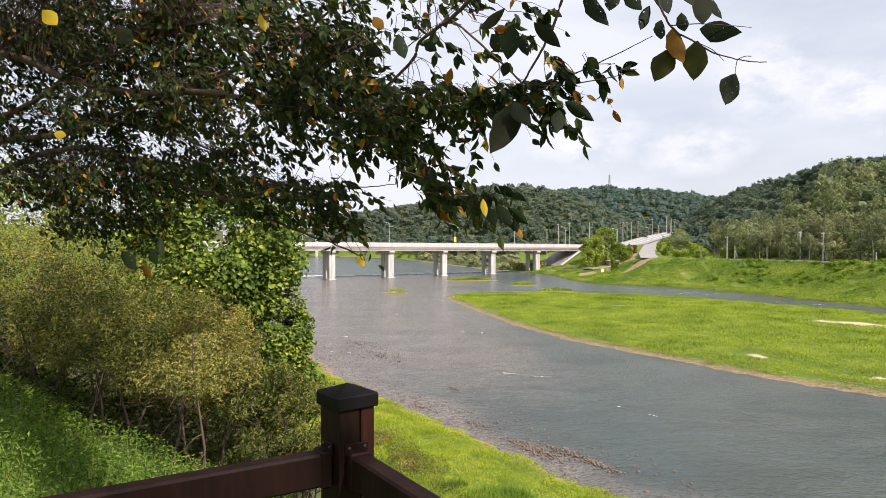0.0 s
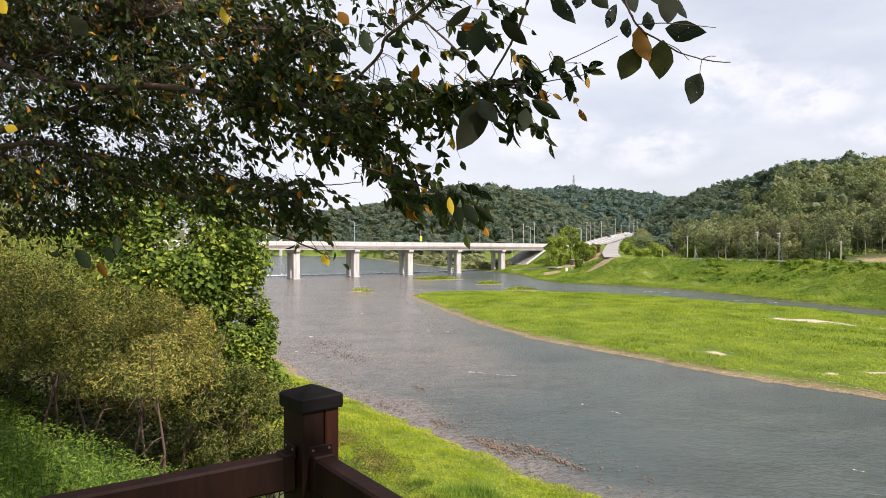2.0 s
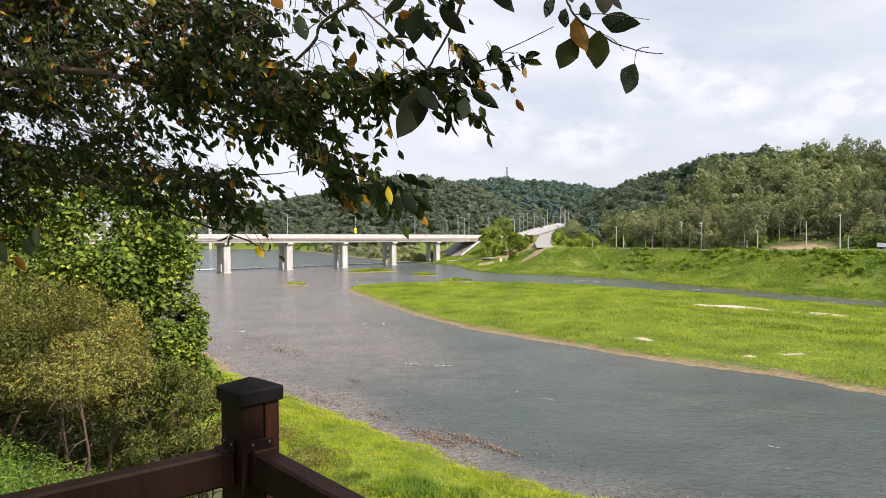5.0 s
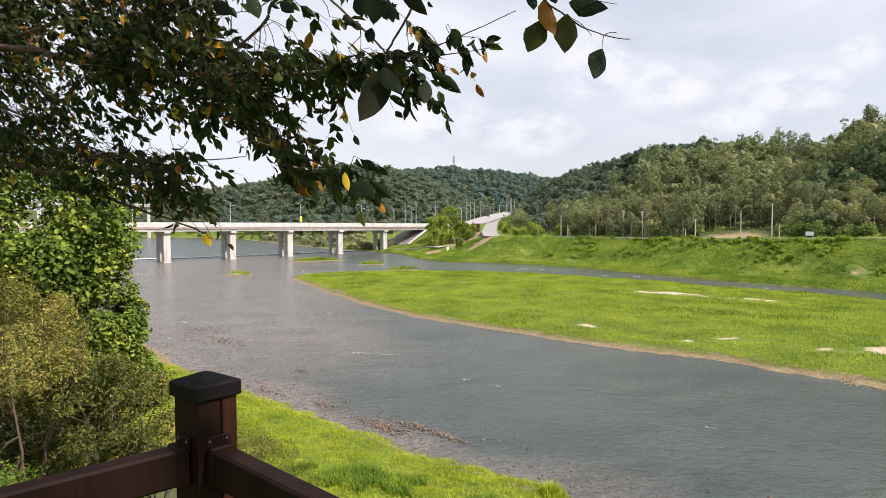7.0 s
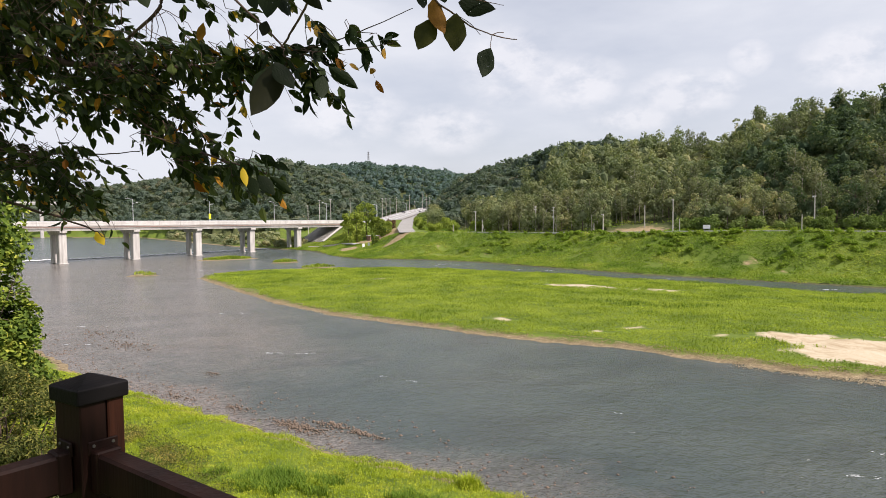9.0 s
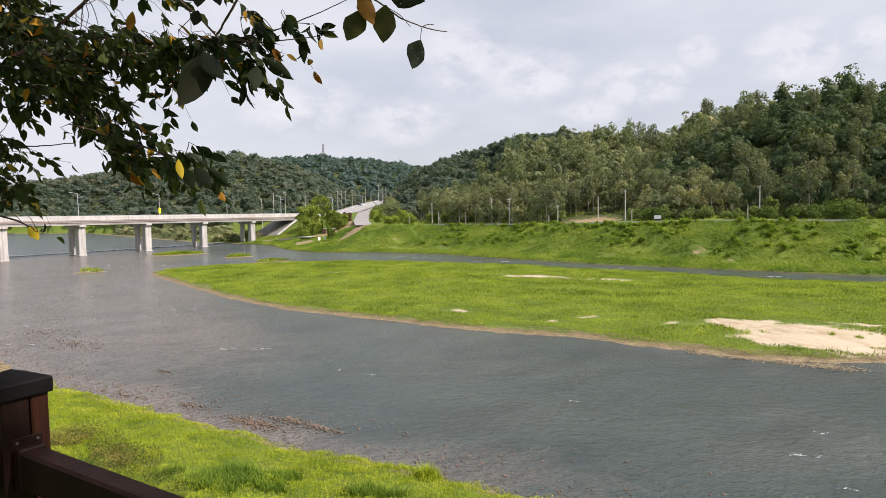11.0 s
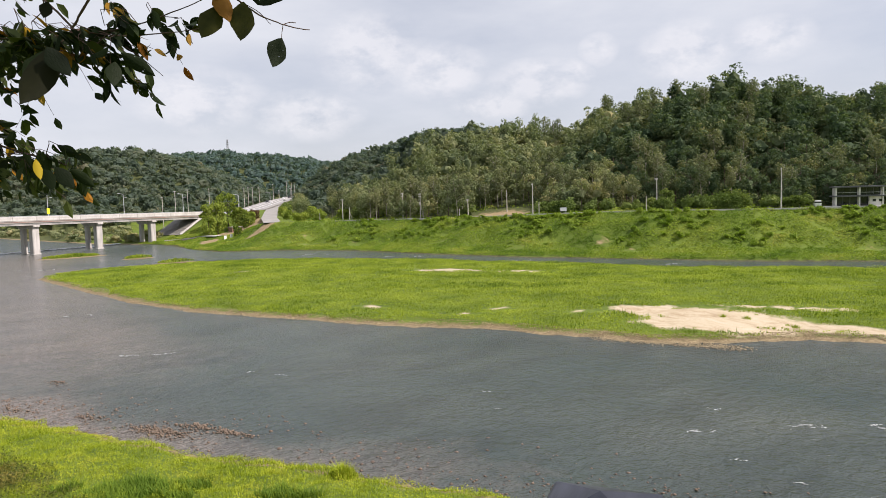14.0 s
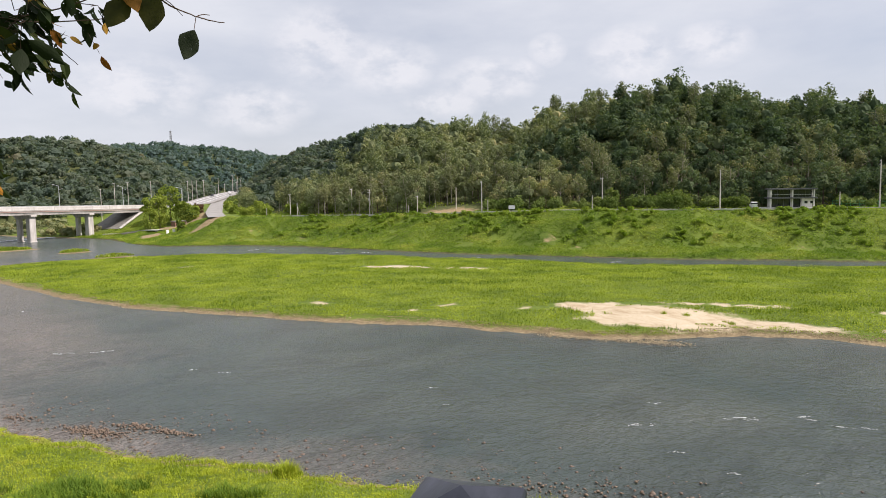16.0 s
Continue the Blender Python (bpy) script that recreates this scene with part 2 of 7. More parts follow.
M_STEEL = plain("galvanised_steel", (0.45, 0.47, 0.48), (0.62, 0.64, 0.65), 0.45, 2.0, metal=0.3, fine=12.0)
M_STONE = plain("river_stone", (0.022, 0.018, 0.015), (0.19, 0.13, 0.09), 0.6, 1.3, local=False, fine=9.0)
M_HEAP = plain("reddish_brown_stone", (0.03, 0.023, 0.019), (0.23, 0.165, 0.115), 0.65, 2.2, local=False, fine=9.0)
M_WHITE = plain("white_paint", (0.70, 0.71, 0.72), (0.82, 0.83, 0.84), 0.35, 1.0, bump=0.02)
M_CREST = plain("thin_white_water", (0.26, 0.28, 0.28), (0.52, 0.54, 0.54), 0.5, 1.0, local=False)
M_FOAM = plain("white_water", (0.45, 0.47, 0.47), (0.78, 0.80, 0.80), 0.5, 1.0, local=False)


def ground_material():
    k = Mat("ground_soil", 0.95, spec=0.2)
    patches, grain = k.noise(0.09, 4), k.noise(1.3, 5, 0.6)
    green = k.ramp(k.math("MULTIPLY_ADD", grain, 0.5, k.math("MULTIPLY", patches, 0.5)), [(0.3, (0.06, 0.10, 0.014)), (0.7, (0.16, 0.21, 0.03))])
    gravel = k.ramp(k.noise(2.2, 6, 0.7), [(0.3, (0.09, 0.068, 0.036)), (0.55, (0.24, 0.185, 0.105)), (0.75, (0.42, 0.345, 0.22))])
    sand = k.ramp(k.noise(0.45, 9, 0.78, (1.0, 0.55, 1), dist=0.6), [(0.30, (0.28, 0.21, 0.125)), (0.40, (0.38, 0.30, 0.195)), (0.50, (0.46, 0.385, 0.27)), (0.7, (0.54, 0.465, 0.35))])
    soil = k.ramp(grain, [(0.3, (0.20, 0.145, 0.075)), (0.7, (0.36, 0.28, 0.165))])
    # forest floor tone, doubling as painted shade beneath the near shrubs
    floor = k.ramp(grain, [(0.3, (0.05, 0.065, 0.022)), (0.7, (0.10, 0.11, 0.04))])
    sep = k.n.new("ShaderNodeSeparateXYZ")
    k.l.new(k.pos.outputs["Position"], sep.inputs[0])
    low = k.math("ADD", sep.outputs["Z"], k.math("MULTIPLY", k.math("SUBTRACT", k.noise(0.5, 4), 0.5), 0.5))
    shore = k.math("MULTIPLY_ADD", low, -6.0, 2.1, clamp=True)
    wob = k.math("MULTIPLY", k.math("SUBTRACT", k.noise(0.3, 5, 0.65), 0.5), 1.1)

    def zone(name):
        return k.math("MULTIPLY_ADD", k.math("ADD", k.attr(name), wob), 5.0, -2.0, clamp=True)
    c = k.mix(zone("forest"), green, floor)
    c = k.mix(zone("soil"), c, soil)
    c = k.mix(zone("sand"), c, sand)
    mud = k.ramp(k.noise(1.5, 5, 0.65), [(0.35, (0.045, 0.045, 0.022)), (0.7, (0.12, 0.12, 0.05))])
    c = k.mix(shore, c, k.mix(k.attr("verge"), gravel, mud))
    bed = k.math("MULTIPLY_ADD", sep.outputs["Z"], -3.0, -0.1, clamp=True)
    c = k.mix(bed, c, (0.09, 0.08, 0.06))
    k.color(c)
    k.bump(k.noise(3.0, 6, 0.7), 0.6, 0.12)
    return k.m


def water_material():
    k = Mat("river_water", 0.2, spec=0.5)
    k.b.inputs["IOR"].default_value = 1.33
    deep = k.noise(0.05, 4, 0.55)
    bed = k.math("MULTIPLY_ADD", k.math("ADD", k.attr("shoal_sheen"), k.math("MULTIPLY", k.math("SUBTRACT", k.noise(0.35, 5, 0.65), 0.5), 0.7)), 1.5, -0.25, clamp=True)
    streak = k.ramp(k.noise(0.16, 6, 0.68, (0.45, 1.0, 1), dist=0.6), [(0.36, (0.80, 0.80, 0.81)), (0.5, (1.0, 1.0, 1.0)), (0.68, (1.12, 1.12, 1.11))])
    k.color(k.mix(1.0, k.mix(bed, k.ramp(deep, [(0.35, (0.042, 0.058, 0.056)), (0.7, (0.078, 0.090, 0.084))]), k.ramp(k.noise(2.2, 5, 0.7), [(0.35, (0.085, 0.074, 0.064)), (0.65, (0.20, 0.178, 0.158))])), streak, "MULTIPLY"))
    big = k.noise(0.4, 2, 0.5, (0.9, 1.0, 1), dist=0.5)
    mid = k.noise(1.4, 3, 0.55, (0.9, 1.0, 1), dist=0.5)
    small = k.noise(4.5, 2, 0.5, (0.9, 1.0, 1))
    calm = k.math("MULTIPLY_ADD", k.noise(0.05, 4, 0.6), 2.4, -0.7, clamp=True)
    h = k.math("MULTIPLY_ADD", mid, 0.60, k.math("MULTIPLY", big, 0.36))
    h = k.math("MULTIPLY_ADD", small, 0.24, h)
    k.bump(k.math("MULTIPLY", h, k.math("MULTIPLY_ADD", calm, 0.5, 0.5)), 1.0, 0.60)
    return k.m


M_GROUND, M_WATER = ground_material(), water_material()

# ---- mesh helpers ----
rng = np.random.default_rng(7)


def raw_mesh(name, verts, faces, mat, smooth=False):
    """A mesh from arrays; faces is an (n, 3) or (n, 4) array, or a list of such arrays."""
    me = bpy.data.meshes.new(name)
    blocks = faces if isinstance(faces, list) else [faces]
    loops = np.concatenate([np.asarray(b, dtype=np.int32).ravel() for b in blocks])
    sizes = np.concatenate([np.full(len(b), b.shape[1], dtype=np.int32) for b in blocks])
    me.vertices.add(len(verts))
    me.vertices.foreach_set("co", np.asarray(verts, dtype=np.float32).ravel())
    me.loops.add(len(loops))
    me.loops.foreach_set("vertex_index", loops)
    me.polygons.add(len(sizes))
    me.polygons.foreach_set("loop_start", np.r_[0, np.cumsum(sizes)[:-1]].astype(np.int32))
    me.polygons.foreach_set("use_smooth", np.full(len(sizes), smooth))
    me.update(calc_edges=True)
    me.materials.append(mat)
    return me


def part(name, bm, mat, parent=None, label="", smooth=False):
    """Links a bmesh as one mesh object under a thing or a part."""
    me = bpy.data.meshes.new(name)
    if smooth:
        for f in bm.faces:
            f.smooth = True
    bm.to_mesh(me)
    bm.free()
    me.materials.append(mat)
    ob = new(name, me)
    ob.parent = parent
    return tagged(ob, label)


def part_me(name, me, parent=None, label=""):
    ob = new(name, me)
    ob.parent = parent
    return tagged(ob, label)


def thing(name, m, label, category, group="", kind=""):
    ob = new(name)
    ob.empty_display_size = 0.2
    ob.matrix_basis = m
    return tagged(ob, label, category, group, kind)


def box(bm, lo, hi, bevel=0.0):
    """A box between two corners, with its edges broken."""
    c = [(a + b) / 2 for a, b in zip(lo, hi)]
    s = [b - a for a, b in zip(lo, hi)]
    r = bmesh.ops.create_cube(bm, size=1, matrix=Matrix.Translation(c) @ Matrix.Diagonal((*s, 1)))
    if bevel:
        es = list({e for v in r["verts"] for e in v.link_edges})
        bmesh.ops.bevel(bm, geom=es, offset=bevel, segments=1, affect="EDGES")
    return bm


def rod(bm, a, b, r1, r2, seg=8):
    a, b = Vector(a), Vector(b)
    d = b - a
    m = Matrix.Translation((a + b) / 2) @ d.to_track_quat("Z", "Y").to_matrix().to_4x4()
    bmesh.ops.create_cone(bm, cap_ends=True, segments=seg, radius1=r1, radius2=r2, depth=d.length, matrix=m)
    return bm


def tube(pts, radii, seg=7):
    """Arrays of a tapered tube along a polyline."""
    pts = np.asarray(pts, float)
    d = np.gradient(pts, axis=0)
    d /= np.linalg.norm(d, axis=1)[:, None] + 1e-9
    up = np.where(np.abs(d[:, 2:3]) > 0.9, [[1.0, 0, 0]], [[0, 0, 1.0]])
    u = np.cross(d, up)
    u /= np.linalg.norm(u, axis=1)[:, None] + 1e-9
    v = np.cross(d, u)
    a = np.linspace(0, 2 * np.pi, seg, endpoint=False)
    ring = np.cos(a)[None, :, None] * u[:, None] + np.sin(a)[None, :, None] * v[:, None]
    vs = (pts[:, None] + ring * np.asarray(radii, float)[:, None, None]).reshape(-1, 3)
    n = len(pts)
    i, j = np.meshgrid(np.arange(n - 1), np.arange(seg), indexing="ij")
    q = np.stack([i * seg + j, i * seg + (j + 1) % seg, (i + 1) * seg + (j + 1) % seg, (i + 1) * seg + j], -1).reshape(-1, 4)
    return vs, q


def merge(blocks):
    vs, fs, o = [], [], 0
    for v, f in blocks:
        vs.append(v), fs.append(f + o)
        o += len(v)
    return np.concatenate(vs), np.concatenate(fs)


def unit(v):
    return v / (np.linalg.norm(v, axis=-1, keepdims=True) + 1e-9)


def leaf_cloud(c, along, size, aspect=0.45, fold=0.18, face=None):
    """One folded, four-cornered leaf per centre: two triangles that share the midrib."""
    n = len(c)
    along = unit(along)
    side = unit(np.cross(along, rng.normal(size=(n, 3)) if face is None else face))
    nor = np.cross(along, side) * (1 if face is None else -1)
    s = np.broadcast_to(np.asarray(size, float).reshape(-1, 1), (n, 1))
    base, tip = c - along * s * 0.5, c + along * s * 0.5
    l = c + side * s * aspect * 0.5 + nor * s * fold
    r = c - side * s * aspect * 0.5 + nor * s * fold
    vs = np.stack([base, r, tip, l], 1).reshape(-1, 3)
    k = np.arange(n)[:, None] * 4
    return vs, np.concatenate([k + [0, 1, 2], k + [0, 2, 3]])


def blades(p, h, w, lean=0.35):
    """One bent grass blade per foot point: three triangles."""
    n = len(p)
    a = rng.uniform(0, 2 * np.pi, n)
    out = np.stack([np.cos(a), np.sin(a), np.zeros(n)], 1)
    side = np.stack([-np.sin(a), np.cos(a), np.zeros(n)], 1)
    h = np.asarray(h).reshape(-1, 1) * rng.uniform(0.6, 1.25, (n, 1))
    ln = rng.uniform(0.15, 1.0, (n, 1)) * lean
    up = np.array([[0, 0, 1.0]])
    m = p + up * h * 0.6 + out * h * ln * 0.45
    t = p + up * h + out * h * ln * 1.5
    vs = np.stack([p - side * w, p + side * w, m - side * w * 0.8, m + side * w * 0.8, t], 1).reshape(-1, 3)
    k = np.arange(n)[:, None] * 5
    return vs, np.concatenate([k + [0, 1, 3], k + [0, 3, 2], k + [2, 3, 4]])


def spikes(p, h, w, lean=0.35):
    """One leaning, pointed blade per foot point: a single triangle."""
    n = len(p)
    a, b = rng.uniform(0, 2 * np.pi, n), rng.uniform(0, 2 * np.pi, n)
    side = np.stack([-np.sin(a), np.cos(a), np.zeros(n)], 1)
    h = np.asarray(h).reshape(-1, 1) * rng.uniform(0.55, 1.3, (n, 1))
    ln = rng.uniform(0.1, 1.0, (n, 1)) * lean
    t = p + np.array([[0, 0, 1.0]]) * h + np.stack([np.cos(b), np.sin(b), np.zeros(n)], 1) * h * ln
    return np.stack([p - side * w, p + side * w, t], 1).reshape(-1, 3), np.arange(n * 3).reshape(-1, 3)


def vnoise(x, y, s, seed=0):
    """Smooth value noise in -1..1 for arrays."""
    x, y = np.asarray(x) / s + 1000.0, np.asarray(y) / s + 1000.0
    i, j = np.floor(x), np.floor(y)
    fx, fy = x - i, y - j
    fx, fy = fx * fx * (3 - 2 * fx), fy * fy * (3 - 2 * fy)

    def h(a, b):
        v = np.sin(a * 127.1 + b * 311.7 + seed * 17.3) * 43758.5453
        return v - np.floor(v)
    return ((h(i, j) * (1 - fx) + h(i + 1, j) * fx) * (1 - fy) + (h(i, j + 1) * (1 - fx) + h(i + 1, j + 1) * fx) * fy) * 2 - 1


def smooth01(v):
    v = np.clip(v, 0, 1)
    return v * v * (3 - 2 * v)


def to_line(x, y, line):
    """Distance to a polyline, signed positive on its left, and the share along each nearest segment."""
    best, sign, zz = np.full(x.shape, 1e9), np.ones(x.shape), np.zeros(x.shape)
    for a, b in zip(line[:-1], line[1:]):
        dx, dy = b[0] - a[0], b[1] - a[1]
        t = np.clip(((x - a[0]) * dx + (y - a[1]) * dy) / (dx * dx + dy * dy), 0, 1)
        ex, ey = x - a[0] - t * dx, y - a[1] - t * dy
        d = np.hypot(ex, ey)
        near = d < best
        best = np.where(near, d, best)
        sign = np.where(near, np.where(dx * ey - dy * ex > 0, 1.0, -1.0), sign)
        if len(a) > 2:
            zz = np.where(near, a[2] + t * (b[2] - a[2]), zz)
    return best, sign, zz


# ---- plan: river banks, island, roads ----
LEFT_BANK = [(160, -150), (60, -28), (36, 10), (29, 20), (24, 27), (20, 33), (16.2, 38.2), (12.2, 43.2), (7.6, 49), (3, 56), (-1.4, 63),
             (-6.6, 70.5), (-13, 82), (-23, 105), (-38, 140), (-60, 190), (-85, 250), (-110, 330), (-135, 420), (-180, 500), (-300, 580), (-800, 800)]
RIGHT_BANK = [(330, -150), (230, -20), (185, 35), (170, 63), (158, 79), (142, 98), (128, 122), (112, 150), (102, 176), (92, 206), (77, 229), (57, 244),
              (51, 265), (50, 300), (43, 322), (24, 352), (6, 407), (-18, 484), (-39, 549), (-110, 615), (-250, 680), (-800, 960)]
ISLAND = [(0, 192), (6.5, 164), (13.7, 134), (20.5, 113), (29, 99.5), (40, 82), (50, 70), (56.4, 59.5), (60, 52), (66, 46.6), (74, 42.5), (79, 35.7), (82, 27),
          (86, 15), (94, -2), (120, -40), (200, -120), (270, -130), (205, -20), (176, 32), (156, 58), (137, 80.5), (122, 99), (109.7, 124), (95, 150), (79, 175), (63, 193), (46, 202), (25, 205), (8, 203), (0, 192)]
MAIN_ROAD = [(70, 338, 12.4), (88, 356, 12.6), (110, 392, 13.3), (137, 446, 16.2), (162, 500, 18.4), (190, 556, 20.4), (214, 620, 21.5), (238, 700, 22.0)]
SIDE_ROAD = [(146, 458, 16.2), (128, 410, 13.4), (108, 350, 11.6), (91, 298, 9.9), (82, 264, 8.8)]


def inside(x, y, poly):
    c = np.zeros(x.shape, bool)
    for (x1, y1), (x2, y2) in zip(poly[:-1], poly[1:]):
        hit = ((y1 > y) != (y2 > y)) & (x < (x2 - x1) * (y - y1) / (y2 - y1 + 1e-12) + x1)
        c ^= hit
    return c


def levee_top(az):
    return np.interp(az, [10, 17, 24, 30, 35, 39, 45, 49, 60, 75, 120], [9.1, 9.0, 9.05, 9.35, 10.0, 10.6, 11.1, 11.25, 11.15, 11.35, 12.0])


RIDGE_R = ([14, 18, 22, 24.4, 26.7, 28.7, 31, 34, 37.3, 40.3, 41.8, 44.6, 47.5, 50, 52.4, 55.3, 57, 59, 60.3, 62.6, 66, 69, 75, 90, 130],
           [-4, 0.2, 2.9, 3.95, 4.4, 5.3, 5.85, 6.35, 6.2, 5.75, 5.6, 7.0, 7.6, 7.9, 8.5, 9.0, 8.0, 8.3, 7.3, 7.0, 6.95, 6.2, 6, 6, 5])
RIDGE_M = ([-60, -30, -14.4, -10.7, -6.5, -1, 1.5, 3.7, 7.5, 11.3, 13.5, 16, 19],
           [1.0, 1.0, 1.0, 1.6, 2.35, 3.2, 3.9, 4.6, 4.45, 3.7, 2.6, 1.3, 0.2])
RIDGE_T = ([-2, 6, 10, 12.5, 14, 15.5, 17.2, 20, 22, 26, 32], [2.5, 3.6, 3.85, 4.0, 4.1, 3.8, 3.8, 3.45, 3.1, 2.6, 1.0])


def hills(x, y):
    r, az = np.hypot(x, y), np.degrees(np.arctan2(x, y))
    az = np.where(az < -120, az + 360, az)
    z = np.full(x.shape, -50.0)
    foot = np.interp(az, [14, 18, 22, 24, 30, 37, 45, 52, 60, 75, 110], [520, 430, 330, 268, 247, 236, 226, 222, 222, 232, 300])
    crest = np.interp(az, [14, 22, 30, 40, 50, 60, 75, 110], [720, 610, 400, 340, 315, 310, 320, 400])
    top = 17.4 + crest * np.tan(np.radians(np.interp(az, *RIDGE_R))) - np.interp(az, [20, 30, 38, 46], [7.0, 7.8, 10.0, 12.0])
    lo = levee_top(az)
    k = (r - foot) / (crest - foot)
    zr = lo + (top - lo) * np.where(k < 1, 0.25 * np.clip(k, 0, 1) + 0.75 * smooth01(k), np.clip(1 - (k - 1) * 0.25, 0.4, 1))
    z = np.where((az > 14) & (az < 130) & (r > foot), np.maximum(z, zr), z)
    foot = np.interp(az, [-60, -12, -4, 0, 6, 14, 19], [700, 640, 560, 470, 400, 420, 470])
    crest = np.interp(az, [-60, -12, -4, 4, 12, 19], [1100, 900, 760, 640, 640, 640])
    top = 17.4 + crest * np.tan(np.radians(np.interp(az, *RIDGE_M))) - 8.5
    k = (r - foot) / (crest - foot)
    zm = 8 + (top - 8) * np.where(k < 1, smooth01(k), np.clip(1 - (k - 1) * 0.3, 0.3, 1))
    z = np.where((az > -60) & (az < 19) & (r > foot), np.maximum(z, zm), z)
    top = 17.4 + 1250 * np.tan(np.radians(np.interp(az, *RIDGE_T))) - 9.0
    k = (r - 760) / 490
    zt = 14 + (top - 14) * np.where(k < 1, smooth01(k), np.clip(1 - (k - 1) * 0.3, 0.2, 1))
    return np.where((az > -2) & (az < 32) & (r > 760), np.maximum(z, zt), z)


def ground_z(x, y, raw=False):
    """Height of the ground for arrays of x and y."""
    x, y = np.asarray(x, float), np.asarray(y, float)
    r, az = np.hypot(x, y), np.degrees(np.arctan2(x, y))
    dl, sl, _ = to_line(x, y, LEFT_BANK)
    s = dl * sl                                   # positive on the viewpoint's bank
    s = s + vnoise(x, y, 3.1, 1) * 0.5 + vnoise(x, y, 9, 2) * 0.5
    z_left = np.interp(s, [-12, -3, 0, 1.2, 12, 22, 31, 36, 60, 200], [-1.3, -0.35, 0, 0.45, 1.5, 7.0, 12.9, 15.3, 18, 34])
    dr, sr, _ = to_line(x, y, RIGHT_BANK)
    q = -dr * sr
    q = q + vnoise(x, y, 4.0, 3) * 0.5 + vnoise(x, y, 13, 4) * 0.8
    top = levee_top(az)
    share = np.interp(q, [0, 1.5, 7, 10, 27, 34, 60], [0, 0.06, 0.13, 0.2, 1.0, 1.0, 1.0])
    gentle = np.interp(q, [0, 1.5, 34, 60, 90], [0, 0.4, 4.4, 7.4, 9.0]) / top     # low flood bank beside the bridge
    wide = smooth01((az - 13.0) / 4.5)
    share = share * wide + gentle * (1 - wide)
    z_right = np.where(q > 0, top * share, np.interp(q, [-12, -3, 0], [-1.3, -0.35, 0]))
    mound = np.clip(vnoise(x, y, 4.2, 38), -0.2, 1) * 0.8 + np.clip(vnoise(x, y, 9.0, 39), -0.3, 1) * 0.7 + vnoise(x, y, 2.1, 37) * 0.25
    z_right = z_right + np.where(q > 2, mound * np.interp(q, [2, 8, 14, 25, 27.5], [0.1, 0.5, 1.25, 1.1, 0.0]), 0)
    z_right = z_right + smooth01((r - 340) / 320) * 9.5 * (q > 0) * smooth01((az - 8) / 8)
    z = np.where(s > 0, z_left, np.where(q > 0, z_right, np.maximum(z_left, z_right)))
    di, _, _ = to_line(x, y, ISLAND)
    di = np.where(inside(x, y, ISLAND), di, -di) + vnoise(x, y, 2.3, 5) * 0.45 + vnoise(x, y, 7, 6) * 0.5
    z_i = np.interp(di, [-10, -2.5, 0, 1.0, 3, 14, 40], [-1.3, -0.3, 0, 0.35, 0.5, 0.95, 1.3]) + np.where(di > 2, vnoise(x, y, 11, 7) * 0.18 + vnoise(x, y, 4.5, 8) * 0.16, 0)
    z = np.maximum(z, z_i)
    for cx, cy, a, b, turn in ((11, 266, 11.5, 4.0, 0.15), (29, 240, 5.5, 2.6, 0.1), (-15, 207, 5.0, 1.9, -0.1), (36, 212, 7, 2.0, 0.1)):
        ux, uy = (x - cx) * math.cos(turn) + (y - cy) * math.sin(turn), -(x - cx) * math.sin(turn) + (y - cy) * math.cos(turn)
        e = 1 - np.hypot(ux / a, uy / b)
        z = np.maximum(z, np.where(e > -0.5, e * 1.0, -5))
    rise = np.hypot(x - 0.2, y + 0.4)                 # the terrace under the railing
    z = np.where(rise < 5, np.maximum(z, 15.85 - np.maximum(0, rise - 2.5) * 1.2), z)
    h = hills(x, y)
    z = np.where((q > 30) | (r > 380), np.maximum(z, h), z)
    for line, half, slope in ((MAIN_ROAD, 8.5, 0.55), (SIDE_ROAD, 5.0, 0.5)):
        d, _, zz = to_line(x, y, line)
        bank = np.where(d < half, zz - 0.25, zz - 0.25 - np.maximum(0, d - half) * slope)
        u = (x + 46) * 0.8517 + (y - 270.6) * 0.5241          # along the bridge: the bank stops at its abutment
        bank = np.where(u < 134.5, np.minimum(bank, 2.0 + (u - 118.5) * 0.52), bank)
        z = np.where(d < 60, np.maximum(z, bank), z)
        z = np.where((d < half) & (u >= 134.5), zz - 0.25, z)
    return z


def axis(lo, hi, dense, step, fine, fstep, grow=1.07, limit=45):
    v = [fine[0]]
    while v[-1] < hi:
        p = v[-1]
        if p < fine[1]:
            st = fstep
        elif p < dense[1]:
            st = step
        else:
            st = min(limit if p < 1500 else 400, max(step, st * grow))
        v.append(p + st)
    w = [fine[0]]
    st = fstep
    while w[-1] > lo:
        p = w[-1]
        st = step if p > dense[0] else min(limit if p > -1500 else 400, max(step, st * grow))
        w.append(p - st)
    return np.array(w[:0:-1] + v)


gx = axis(-4500, 4500, (-70, 212), 2.5, (-24, 36), 1.1)
gy = axis(-2500, 4600, (10, 345), 2.5, (8, 60), 1.3)
GX, GY = np.meshgrid(gx, gy, indexing="ij")
GZ = ground_z(GX, GY)
nx, ny = GX.shape
ii, jj = np.meshgrid(np.arange(nx - 1), np.arange(ny - 1), indexing="ij")
quads = np.stack([ii * ny + jj, (ii + 1) * ny + jj, (ii + 1) * ny + jj + 1, ii * ny + jj + 1], -1).reshape(-1, 4)
ground_mesh = raw_mesh("ground", np.stack([GX, GY, GZ], -1).reshape(-1, 3), quads, M_GROUND, smooth=True)
ground = tagged(new("ground", ground_mesh), "river valley ground with grassy banks and gravel shores", "ground", kind="structure")


